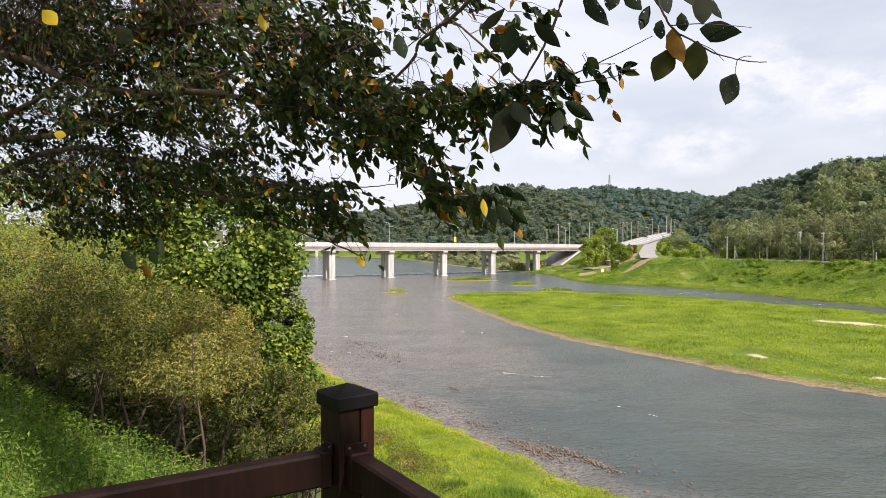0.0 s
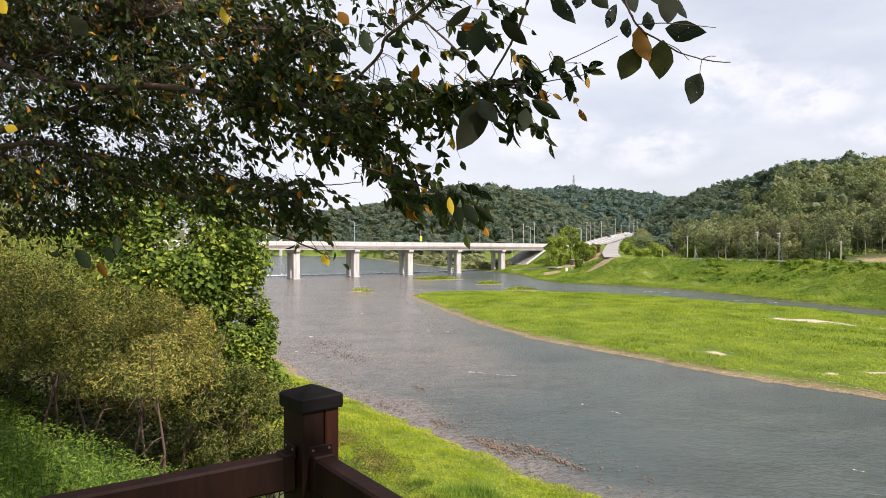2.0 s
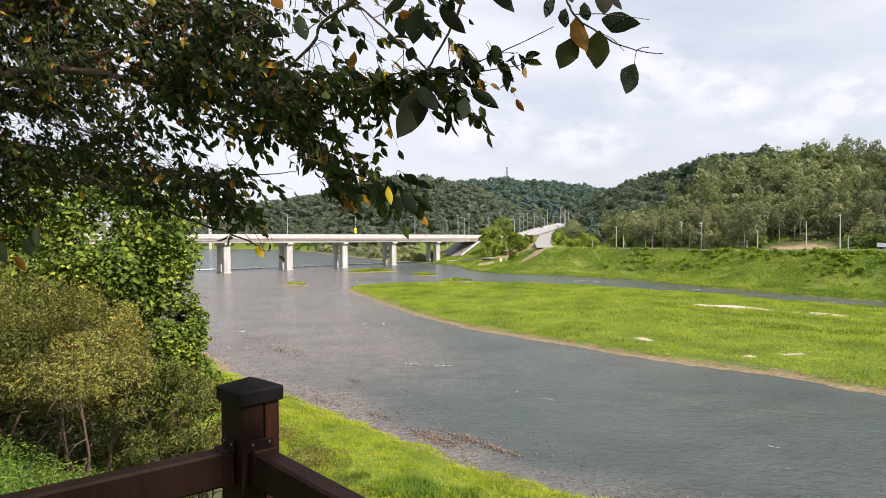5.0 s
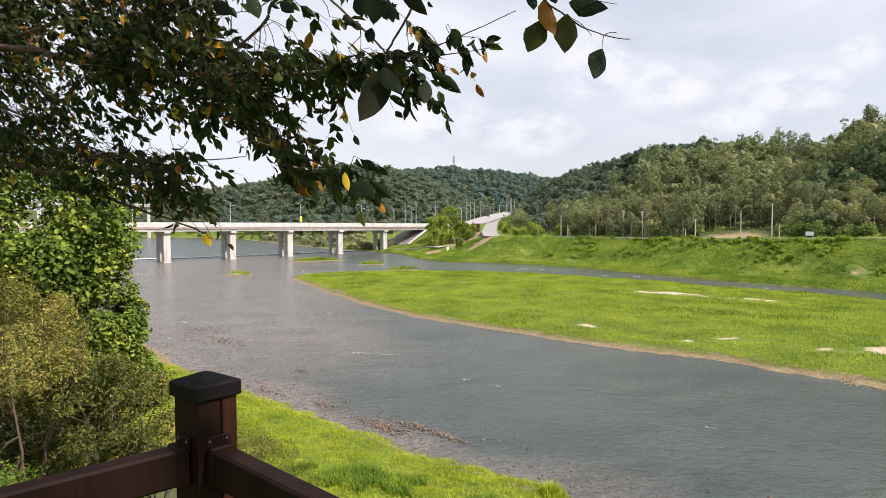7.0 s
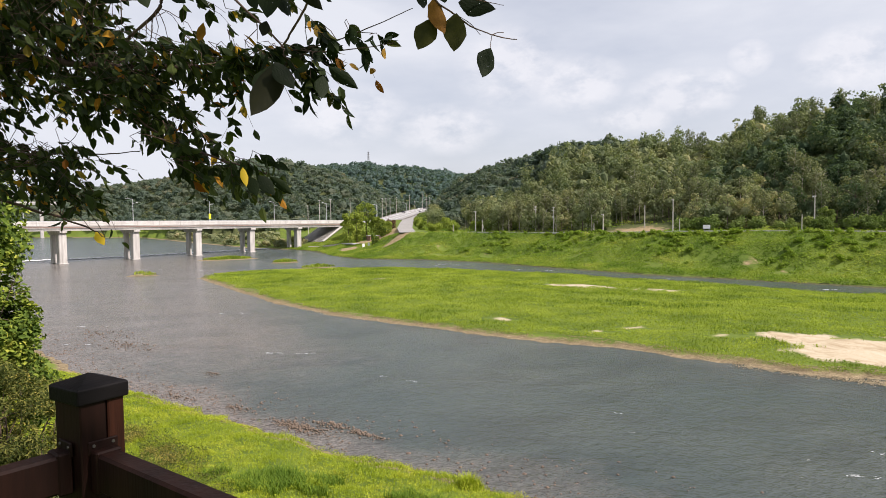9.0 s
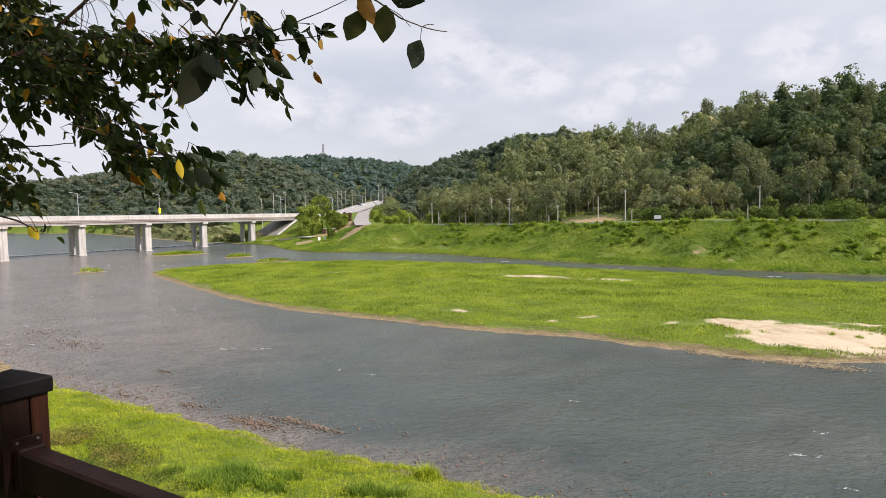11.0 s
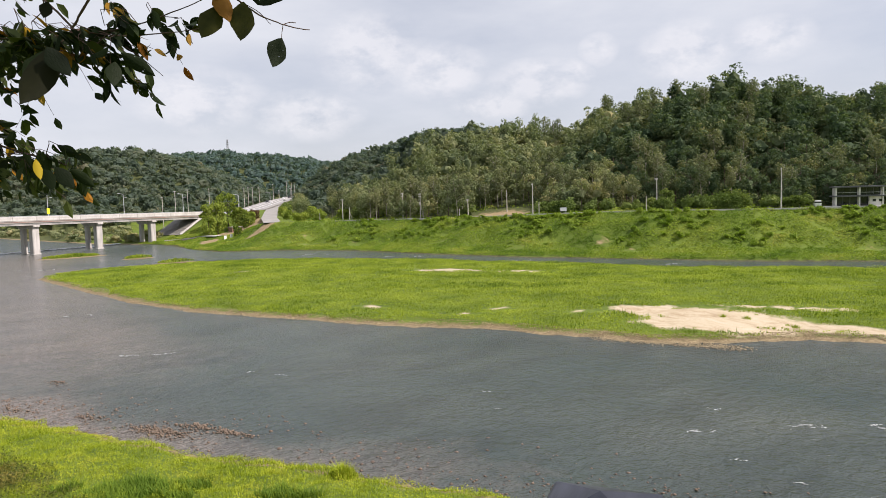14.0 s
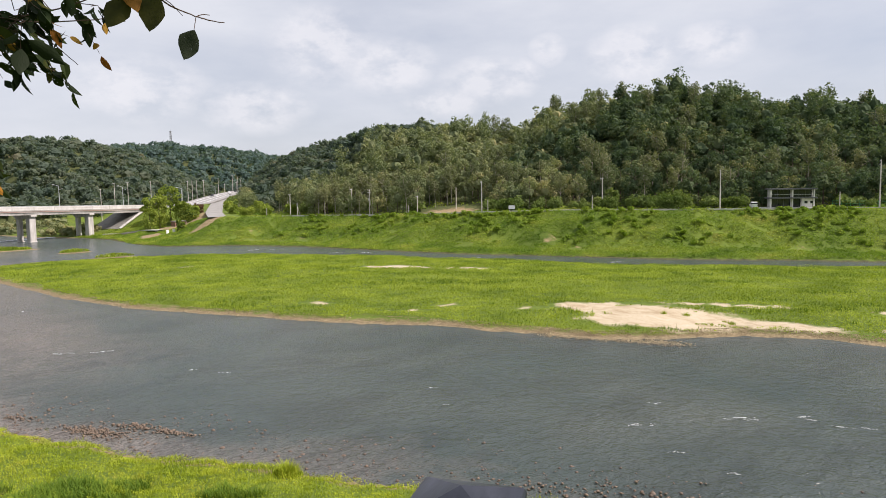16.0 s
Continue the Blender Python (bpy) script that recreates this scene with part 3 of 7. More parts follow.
def blob(x, y, cx, cy, a, b, turn=0.0):
    ux, uy = (x - cx) * math.cos(turn) + (y - cy) * math.sin(turn), -(x - cx) * math.sin(turn) + (y - cy) * math.cos(turn)
    return np.clip(1.25 - np.hypot(ux / a, uy / b), 0, 1)


SAND = []
for spot in ((74.5, 54.5, 15.0, 7.0, -1.1), (70.8, 50.2, 10.5, 4.2, -1.1), (67.5, 55.5, 6.5, 4.2, -1.1), (72.5, 64, 8, 3.2, -0.5), (80.5, 41, 10, 3.6, -1.15), (88, 26, 9, 2.2, -1.2), (84.5, 55, 7, 1.6, -1.0),
             (90, 48, 5, 1.6, -1.0), (77, 124.5, 11, 3.8, -1.03), (87, 111.5, 8.0, 1.5, -0.8), (43.6, 92.8, 2.9, 1.7, -0.8), (40.5, 157, 2.6, 1.7, 0), (57.5, 79, 3.6, 1.3, -0.7), (64, 68, 3.4, 1.3, -0.6),
             (-16.5, 206, 4.0, 1.4, 0), (50, 79.5, 5, 1.1, -0.75), (98, 32, 8, 2.2, -1.0)):
    SAND.append(spot)


def sand_at(x, y):
    v = np.zeros(np.shape(x))
    for s in SAND:
        v = np.maximum(v, blob(x, y, *s))
    return v


def soil_at(x, y):
    v = np.maximum(np.maximum(np.maximum(blob(x, y, 80, 300, 17, 14, 0.9), blob(x, y, 61, 284, 9, 5, 1.2)), blob(x, y, 77, 262, 9, 5, 0.2)), blob(x, y, 62, 312, 9, 8, 0.4))
    v = np.maximum(v, blob(x, y, 141.0, 191.0, 14, 13, -0.65) * 0.9)
    q = -np.prod(to_line(x, y, RIGHT_BANK)[:2], axis=0)
    bald = smooth01((vnoise(x, y, 8.0, 71) + 0.4 * vnoise(x, y, 3.0, 72) - 0.5) * 3.0)
    return np.maximum(v, bald * (q > 7) * (q < 16) * 0.47)


def add_zone(me, name, values):
    at = me.attributes.new(name, "FLOAT", "POINT")
    at.data.foreach_set("value", np.asarray(values, dtype=np.float32).ravel())


add_zone(ground_mesh, "sand", sand_at(GX, GY))
add_zone(ground_mesh, "soil", soil_at(GX, GY))
add_zone(ground_mesh, "verge", smooth01((28.0 - to_line(GX, GY, RIGHT_BANK)[0]) / 6.0) * (GY < 330) * (GX > 40))
# the first two blobs darken the ground to stand for shade under shrubs
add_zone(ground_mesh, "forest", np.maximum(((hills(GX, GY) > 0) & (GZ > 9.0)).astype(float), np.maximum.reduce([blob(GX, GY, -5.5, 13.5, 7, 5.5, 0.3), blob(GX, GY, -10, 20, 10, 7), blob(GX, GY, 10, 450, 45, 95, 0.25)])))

# the river: one sheet that reaches past both banks
wx = np.concatenate([np.linspace(-900, -40, 30), np.arange(-37, 60, 1.5), np.linspace(61, 420, 24)])
wy = np.concatenate([np.linspace(-300, 0, 12), np.arange(1.5, 120, 1.5), np.linspace(122, 1100, 48)])
WX, WY = np.meshgrid(wx, wy, indexing="ij")
mx_, my_ = WX.shape
ii, jj = np.meshgrid(np.arange(mx_ - 1), np.arange(my_ - 1), indexing="ij")
quads = np.stack([ii * my_ + jj, (ii + 1) * my_ + jj, (ii + 1) * my_ + jj + 1, ii * my_ + jj + 1], -1).reshape(-1, 4)
water = tagged(new("water", raw_mesh("water", np.stack([WX, WY, WX * 0], -1).reshape(-1, 3), quads, M_WATER, smooth=True)),
               "grey rippled shallow river water", "water", kind="structure")


# shoals beside the near shore, where the bed shows through
d_, s_, _ = to_line(WX, WY, LEFT_BANK)
out_ = -d_ * s_
shoal_sheen = smooth01(1.0 - out_ / (9.5 + 4.5 * vnoise(WX, WY, 12, 81) + 2.5 * vnoise(WX, WY, 5, 82))) * (out_ > -3) * np.interp(WY, [30, 60], [0.3, 1.0])
# upstream, the pale bed tone also stands in for brighter sky reflection
shoal_sheen = np.maximum(shoal_sheen, 0.75 * smooth01((WY - 48) / 50) * smooth01((30 - WX + 10 * vnoise(WX, WY, 25, 83)) / 28) * smooth01((330 - WY) / 60))
add_zone(water.data, "shoal_sheen", shoal_sheen)


def strip(name, line, width, mat, lift=0.06, label="", category="road", step=4.0, side=0.0):
    """A road laid on the ground along a polyline."""
    pts = []
    for a, b in zip(line[:-1], line[1:]):
        n = max(1, int(math.hypot(b[0] - a[0], b[1] - a[1]) / step))
        pts += [(a[0] + (b[0] - a[0]) * i / n, a[1] + (b[1] - a[1]) * i / n, (a[2] + (b[2] - a[2]) * i / n) if len(a) > 2 else 0) for i in range(n)]
    pts = np.array(pts + [tuple(line[-1]) if len(line[-1]) > 2 else (*line[-1], 0)], float)
    d = unit(np.gradient(pts[:, :2], axis=0))
    nrm = np.stack([-d[:, 1], d[:, 0]], 1)
    mid = pts[:, :2] + nrm * side
    z = pts[:, 2] if len(line[0]) > 2 else np.maximum.reduce([ground_z(mid[:, 0] + nrm[:, 0] * o, mid[:, 1] + nrm[:, 1] * o) for o in (-width / 2, 0, width / 2)])
    k = np.ones(5) / 5
    z = np.convolve(np.pad(z, 2, mode="edge"), k, "valid") + lift
    l, r = mid + nrm * width / 2, mid - nrm * width / 2
    n = len(mid)
    vs = np.concatenate([np.c_[l, z], np.c_[r, z], np.c_[l, z - 0.5], np.c_[r, z - 0.5]])
    i = np.arange(n - 1)
    q = np.concatenate([np.stack([i, i + n, i + n + 1, i + 1], 1), np.stack([i + 2 * n, i, i + 1, i + 1 + 2 * n], 1), np.stack([i + n, i + 3 * n, i + 1 + 3 * n, i + 1 + n], 1)])
    return tagged(new(name, raw_mesh(name, vs, q[:, ::-1], mat)), label, category, kind="structure")


LEVEE_ROAD = [(RIGHT_BANK[i][0], RIGHT_BANK[i][1]) for i in range(1, 11)]


def offset_line(line, off):
    p = np.array(line, float)
    d = unit(np.gradient(p, axis=0))
    return [tuple(v) for v in p + np.stack([d[:, 1], -d[:, 0]], 1) * off]


levee_line = offset_line(LEVEE_ROAD, 30.5)
strip("road_levee", levee_line, 4.6, M_ASPHALT, 0.10, "pale asphalt lane along the top of the levee")
strip("road_edge", levee_line, 0.35, M_CONCRETE, 0.42, "low pale concrete edge beside the levee lane", "kerb", side=2.5)
strip("road_main", MAIN_ROAD, 16.0, M_ASPHALT, 0.10, "wide pale asphalt road climbing between the hills")
strip("road_side", SIDE_ROAD, 7.0, M_LANE, 0.16, "pale asphalt side road down to the levee")
strip("path_flood_bank", [(50.5, 322), (57, 317), (63, 306), (67.5, 293)], 2.6, M_CONCRETE, 0.3, "pale path across the flood bank", "path")
for side_ in (-4.0, 0.0, 4.0):
    strip("road_line", MAIN_ROAD, 0.35, M_WHITE, 0.13, "white painted lane line on the climbing road", "road line", side=side_)

# ---- bridge ----
M_REDPIPE = plain("faded_red_pipe", (0.30, 0.16, 0.13), (0.42, 0.26, 0.22), 0.7, 1.0)
BR = Matrix.Translation((-45.3, 270.2, 0)) @ Matrix.Rotation(math.atan2(14.0, 22.75), 4, "Z")
SPAN = 26.7


def deck_top(u):
    return 15.1 - 0.0118 * u


def sloped(bm, u0, u1, v0, v1, top, bottom):
    """A long box along the bridge that follows the deck's fall; top and bottom are heights below the parapet's top."""
    vs = [bm.verts.new((u, v, deck_top(u) - h)) for u in (u0, u1) for v in (v0, v1) for h in (top, bottom)]
    for f in ((0, 1, 3, 2), (4, 6, 7, 5), (0, 4, 5, 1), (2, 3, 7, 6), (0, 2, 6, 4), (1, 5, 7, 3)):
        bm.faces.new([vs[i] for i in f])
    return bm


def build_bridge():
    br = thing("bridge", BR, "long white concrete girder bridge on paired square columns in the river", "bridge")
    u0, u1 = -2 * SPAN, 5 * SPAN + 2.0
    part("deck", sloped(bmesh.new(), u0, u1, -2.2, 9.6, 1.15, 1.75), M_CONCRETE, br, "concrete road deck")
    for v in (-2.45, 9.6):
        part("parapet", sloped(bmesh.new(), u0, u1, v, v + 0.25, 0.0, 1.5), M_CONCRETE, br, "white concrete parapet")
        part("rail", sloped(bmesh.new(), u0, u1, v - 0.05, v + 0.32, -0.14, -0.02), M_STEEL, br, "grey top rail")
    for i in range(int((u1 - u0) / 8.9) + 1):
        part("parapet_joint", sloped(bmesh.new(), u0 + i * 8.9 - 0.12, u0 + i * 8.9 + 0.12, -2.5, -2.452, 0.02, 1.45), M_CONCRETE_D, br, "dark joint between parapet lengths")
    part("groove", sloped(bmesh.new(), u0, u1, -2.47, -2.452, 0.62, 0.72), M_CONCRETE_D, br, "dark groove along the parapet")
    part("pipe", sloped(bmesh.new(), u0, u1, -2.8, -2.62, 2.0, 2.16), M_REDPIPE, br, "thin reddish service pipe")
    part("fascia", sloped(bmesh.new(), u0, u1, -2.62, -2.45, 1.62, 1.84), M_CONCRETE_D, br, "darker drip edge along the deck")
    for v in (-1.5, 1.0, 3.5, 6.0, 8.3):
        bm = sloped(bmesh.new(), u0, u1, v - 0.28, v + 0.28, 1.75, 3.25)
        sloped(bm, u0, u1, v - 0.45, v + 0.45, 3.0, 3.3)
        part("girder", bm, M_CONCRETE, br, "long concrete girder")
    for k in range(-1, 5):
        u = k * SPAN
        t = deck_top(u) - 3.3
        bm = bmesh.new()
        box(bm, (u - 1.25, -2.0, t - 0.75), (u + 1.25, 8.6, t), 0.06)
        bmesh.ops.create_cube(bm, size=1, matrix=Matrix.Translation((u, 3.3, t - 1.1)) @ Matrix.Diagonal((2.3, 9.0, 0.7, 1)))
        part("pier_cap", bm, M_PIER, br, "stained concrete cap beam")
        for v, hu, hv in ((0.0, 1.35, 1.2), (6.6, 0.85, 0.9)):
            part("column", box(bmesh.new(), (u - hu, v - hv, -2.0), (u + hu, v + hv, t - 1.3), 0.2), M_PIER, br, "streaked square concrete column")
            part("footing", box(bmesh.new(), (u - hu - 0.25, v - hv - 0.25, -2.0), (u + hu + 0.25, v + hv + 0.25, 0.22), 0.1), M_CONCRETE_D, br, "stained footing at the waterline")
    u = u1
    part("abutment", box(bmesh.new(), (u - 1.0, -2.6, 4.0), (u + 7.0, 9.9, deck_top(u) - 1.8), 0.1), M_CONCRETE_D, br, "concrete abutment")
    bm = bmesh.new()
    vs = [bm.verts.new(c) for c in ((u - 16, -3.2, 3.1), (u - 16, 14.0, 3.1), (u - 0.9, 14.0, 11.2), (u - 0.9, -3.2, 11.2))]
    f = bm.faces.new(vs)
    bmesh.ops.solidify(bm, geom=[f], thickness=0.5)
    part("slope_paving", bm, M_CONCRETE_D, br, "paved slope under the last span")
    bm = bmesh.new()
    rod(bm, (u - 16, -3.5, 3.2), (u - 0.6, -3.5, 11.6), 0.6, 0.6, 4)
    part("wing_edge", bm, M_CONCRETE_D, br, "pale sloping edge of the paving")
    return br


build_bridge()


def street_lamp(m, height=9.0, sign=False, double=True):
    lamp = thing("street_lamp", m, "white steel street lamp with two short arms", "street lamp", "bridge lamps")
    part("pole", rod(bmesh.new(), (0, 0, 0), (0, 0, height), 0.14, 0.09), M_STEEL, lamp)
    part("arm", rod(bmesh.new(), (0, 0, height - 0.1), (-2.0, 0, height + 0.35), 0.07, 0.05, 6), M_STEEL, lamp)
    part("lantern", box(bmesh.new(), (-2.9, -0.16, height + 0.3), (-1.9, 0.16, height + 0.5), 0.04), M_STEEL, lamp, "flat lamp head")
    if double:
        part("arm", rod(bmesh.new(), (0, 0, height - 1.6), (1.3, 0, height - 1.35), 0.06, 0.05, 6), M_STEEL, lamp)
        part("lantern", box(bmesh.new(), (1.2, -0.14, height - 1.4), (1.9, 0.14, height - 1.22), 0.03), M_STEEL, lamp, "small lamp head")
    if sign:
        part("sign_panel", box(bmesh.new(), (-0.55, -0.22, 1.9), (0.55, -0.14, 4.2), 0.02), M_YELLOW, lamp, "yellow rectangular sign")
    return lamp


M_YELLOW = plain("yellow_sign_paint", (0.72, 0.66, 0.02), (0.82, 0.76, 0.04), 0.5, 2.0)
for i, u in enumerate((-42.0, -12.5, 25.5, 58.5, 92.0, 124.0)):
    street_lamp(BR @ Matrix.Translation((u, -1.6, deck_top(u) - 1.15)), 9.6, sign=(i == 3))

def overpass():
    a, b = Vector((-250, 556, 0)), Vector((-100, 597, 0))
    d = b - a
    o = thing("road_overpass", Matrix.Translation((a.x, a.y, 0)) @ Matrix.Rotation(math.atan2(d.y, d.x), 4, "Z"), "pale concrete road overpass far up the valley", "overpass")
    n = d.to_2d().length
    part("deck", box(bmesh.new(), (0, -4, 25.6), (n, 4, 26.9), 0.1), M_CONCRETE, o)
    part("parapet", box(bmesh.new(), (0, -4.3, 26.7), (n, -4.0, 27.9), 0.03), M_CONCRETE, o)
    for i in range(6):
        u = n * (i + 0.5) / 6
        part("column", box(bmesh.new(), (u - 1.2, -1.5, -3), (u + 1.2, 1.5, 25.7), 0.15), M_PIER, o)
    return o


overpass()


# the low weir behind the bridge
WEIR = [(-98, 268), (-62, 291), (-44, 296), (-24, 305), (-2, 317), (20, 330), (32, 338)]


# ---- trees of the hills ----
def branchy_trunk(h, r, lean, limbs):
    blocks = []
    n = 7
    t = np.linspace(0, 1, n)
    pts = np.stack([lean[0] * t ** 1.5 + rng.normal(0, 0.08, n) * t, lean[1] * t ** 1.5 + rng.normal(0, 0.08, n) * t, h * t], 1)
    pts[0] = (0, 0, -0.8)
    blocks.append(tube(pts, r * (1 - 0.85 * t), 6))
    for _ in range(limbs):
        k = rng.uniform(0.35, 0.85)
        b = np.array([np.interp(k, t, pts[:, i]) for i in range(3)])
        a = rng.uniform(0, 2 * np.pi)
        ln = h * rng.uniform(0.15, 0.3)
        e = b + np.array([math.cos(a), math.sin(a), 0.7]) * ln
        blocks.append(tube(np.stack([b, (b + e) / 2 + [0, 0, 0.1], e]), [r * 0.4 * (1 - k) + 0.05, r * 0.25 * (1 - k) + 0.03, 0.02], 4))
    return merge(blocks)


def chips(c, size, out):
    """One three-cornered leaf clump per centre, lying about square to the given direction."""
    a = unit(np.cross(out, rng.normal(size=c.shape)))
    b = np.cross(out, a)
    s = np.asarray(size).reshape(-1, 1)
    vs = np.stack([c + a * s * 0.6, c - a * s * 0.45 + b * s * 0.5, c - a * s * 0.4 - b * s * 0.55], 1).reshape(-1, 3)
    return vs, np.arange(len(c) * 3).reshape(-1, 3)


def crown(h, lo, radius, n, size, kind="round", jitter=0.55):
    """Leaf clumps near the skin of a lumpy crown: round, tall or feathery."""
    d = unit(rng.normal(size=(n, 3)))
    ph = rng.uniform(0, 6.28, 9)
    w = rng.normal(0, 3.2, (9, 3))
    lump = sum(np.sin(d @ w[i] + ph[i]) for i in range(9)) / 9
    depth = rng.uniform(0.25, 1.0, n) ** 0.35 * (1 + 0.55 * lump)
    mid, half = (h + lo) / 2, (h - lo) / 2
    flat = np.hypot(d[:, 0], d[:, 1])
    if kind == "tall":                      # narrows to a ragged top
        z = mid + d[:, 2] * half * depth
        k = np.clip((z - lo) / (h - lo), 0, 1.1)
        r = radius * np.clip(np.interp(k, [0, 0.35, 0.75, 0.95, 1.15], [0.35, 0.8, 1.0, 0.75, 0.3]), 0.1, 1) * depth
        c = np.stack([d[:, 0] / (flat + 0.15) * r * rng.uniform(0.3, 1, n), d[:, 1] / (flat + 0.15) * r * rng.uniform(0.3, 1, n), z], 1)
    else:
        up = np.where(d[:, 2] < -0.3, d[:, 2] * 0.55, d[:, 2])
        c = np.stack([d[:, 0] * radius * depth, d[:, 1] * radius * depth, mid + up * half * depth], 1)
    out = unit(d + rng.normal(0, jitter, c.shape) + [0, 0, 0.3])
    return chips(c, size * rng.uniform(0.5, 1.5, n), out)


BALL = bmesh.new()
bmesh.ops.create_icosphere(BALL, subdivisions=2, radius=1.0)
BALL_V = np.array([v.co[:] for v in BALL.verts])
BALL_F = np.array([[v.index for v in f.verts] for f in BALL.faces])
BALL.free()


def lump(c, r, high):
    """The shaded, rough inside of a leafy crown."""
    return c + BALL_V * rng.uniform(0.72, 1.22, (len(BALL_V), 1)) * r * np.array([1, 1, high]), BALL_F


def clumped(h, lo, radius, n, size, m, tall=False, core=0.0):
    """A crown of separate leafy clumps with gaps between them, in a round or a slender outline."""
    blocks = []
    for i in range(m):
        k = (i + rng.uniform(0.2, 0.8)) / m if tall else rng.uniform(0.04, 0.98)
        w = radius * (np.interp(k, [0, 0.3, 0.75, 1.0], [0.5, 0.95, 1.0, 0.6]) if tall else np.interp(k, [0, 0.25, 0.6, 0.85, 1.0], [0.8, 1.0, 1.0, 0.85, 0.6]))
        a = i * 2.4 + rng.uniform(-1.2, 1.2)
        r = radius * (rng.uniform(0.42, 0.6) if tall else rng.uniform(0.24, 0.5))
        c = np.array([math.cos(a), math.sin(a), 0]) * max(0.0, w - r * 0.6) * rng.uniform(0.6, 1.1)
        c[2] = lo + (h - lo - r) * k
        d = unit(rng.normal(size=(n // m, 3)))
        q = c + d * rng.uniform(0.3, 1.0, (n // m, 1)) ** 0.5 * r * np.array([1, 1, 1.1 if tall else 0.85])
        out = unit(d + rng.normal(0, 0.42, d.shape) + [0, 0, 0.35])
        blocks.append(chips(q, size * rng.uniform(0.5, 1.5, n // m), out))
    if core:
        blocks.append(lump(np.array([0, 0, (h + lo) / 2]), radius * core, (h - lo) / 2 / radius))
    return merge(blocks)


VARIANTS = []
for k in range(12):
    thin = k in (1, 3, 8, 10)
    h = rng.uniform(12, 15.5) if thin else rng.uniform(8.0, 12.0)
    rad = rng.uniform(2.0, 2.9) if thin else rng.uniform(3.3, 4.8)
    tr = branchy_trunk(h * 0.93, 0.16 if thin else 0.22, rng.normal(0, 0.5, 2), 7)
    cr = clumped(h, h * (0.5 if thin else 0.03), rad, 640 if thin else 1150, 0.42 if thin else 0.44, 12 if thin else 18, thin, 0.0 if thin else 0.34)
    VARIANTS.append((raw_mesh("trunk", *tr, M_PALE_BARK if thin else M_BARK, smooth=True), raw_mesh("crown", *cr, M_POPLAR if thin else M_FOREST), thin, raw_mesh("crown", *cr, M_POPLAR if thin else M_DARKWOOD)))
LIGHT = [clumped(rng.uniform(8.0, 11.8), 0.3, rng.uniform(3.3, 4.8), 560, 0.62, 15, False, 0.42) for _ in range(9)] + [clumped(rng.uniform(12.0, 15.0), 4.0, rng.uniform(2.4, 3.2), 400, 0.6, 10, True) for _ in range(2)]
SIMPLE = [crown(rng.uniform(8, 12.5), 0.5, rng.uniform(3.8, 5.2), 330, 1.3) for _ in range(7)]
MID = [clumped(rng.uniform(6.0, 9.0), 0.0, rng.uniform(4.4, 6.0), 240, 0.95, 11, False, 0.58) for _ in range(10)]
TINY = [crown(rng.uniform(9, 12), 0.5, rng.uniform(4.8, 6.6), 90, 3.0) for _ in range(6)]


def scatter(az0, az1, r0, r1, spacing, keep, seed):
    """Loose, jittered grid of points on the hills."""
    g = np.random.default_rng(seed)
    xs = np.arange(-400, 800, spacing)
    ys = np.arange(-200, 1500, spacing)
    X, Y = np.meshgrid(xs, ys)
    X, Y = X.ravel() + g.uniform(-0.45, 0.45, X.size) * spacing, Y.ravel() + g.uniform(-0.45, 0.45, X.size) * spacing
    r, az = np.hypot(X, Y), np.degrees(np.arctan2(X, Y))
    ok = (az > az0) & (az < az1) & (r > r0) & (r < r1)
    X, Y = X[ok], Y[ok]
    z, h = ground_z(X, Y), hills(X, Y)
    ok = (h > 0) & (z <= h + 0.5) & keep(X, Y, z) & front(X, Y)
    return np.c_[X, Y, z][ok]


def front(x, y):
    """Not far down the hidden side of a crest."""
    r = np.hypot(x, y)
    f = 1 - 26.0 / r
    g2 = 1 - 60.0 / r
    return hills(x, y) > np.maximum(hills(x * f, y * f), hills(x * g2, y * g2)) - 3.0


def off_roads(x, y, z):
    a, _, _ = to_line(x, y, MAIN_ROAD)
    b, _, _ = to_line(x, y, SIDE_ROAD)
    return (a > 13) & (b > 9) & (blob(x, y, 141.0, 191.0, 14, 13, -0.65) < 0.3)


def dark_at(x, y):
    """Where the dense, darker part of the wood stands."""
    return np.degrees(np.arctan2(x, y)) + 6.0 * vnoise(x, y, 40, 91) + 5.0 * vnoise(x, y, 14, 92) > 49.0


def forest_tree(x, y, z, k, scale, turn):
    tr, cr, thin, dark = VARIANTS[k]
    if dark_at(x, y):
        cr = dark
    t = new("tree", tr)
    t.matrix_basis = Matrix.Translation((x, y, z)) @ Matrix.Rotation(turn, 4, "Z") @ Matrix.Diagonal((scale, scale, scale * 1.05, 1))
    tagged(t, "tall thin hillside tree with a pale trunk and sparse crown" if thin else "dark green leafy hillside tree with an uneven crown", "tree", "trees of the wooded hill")
    part_me("crown", cr, t)
    return t


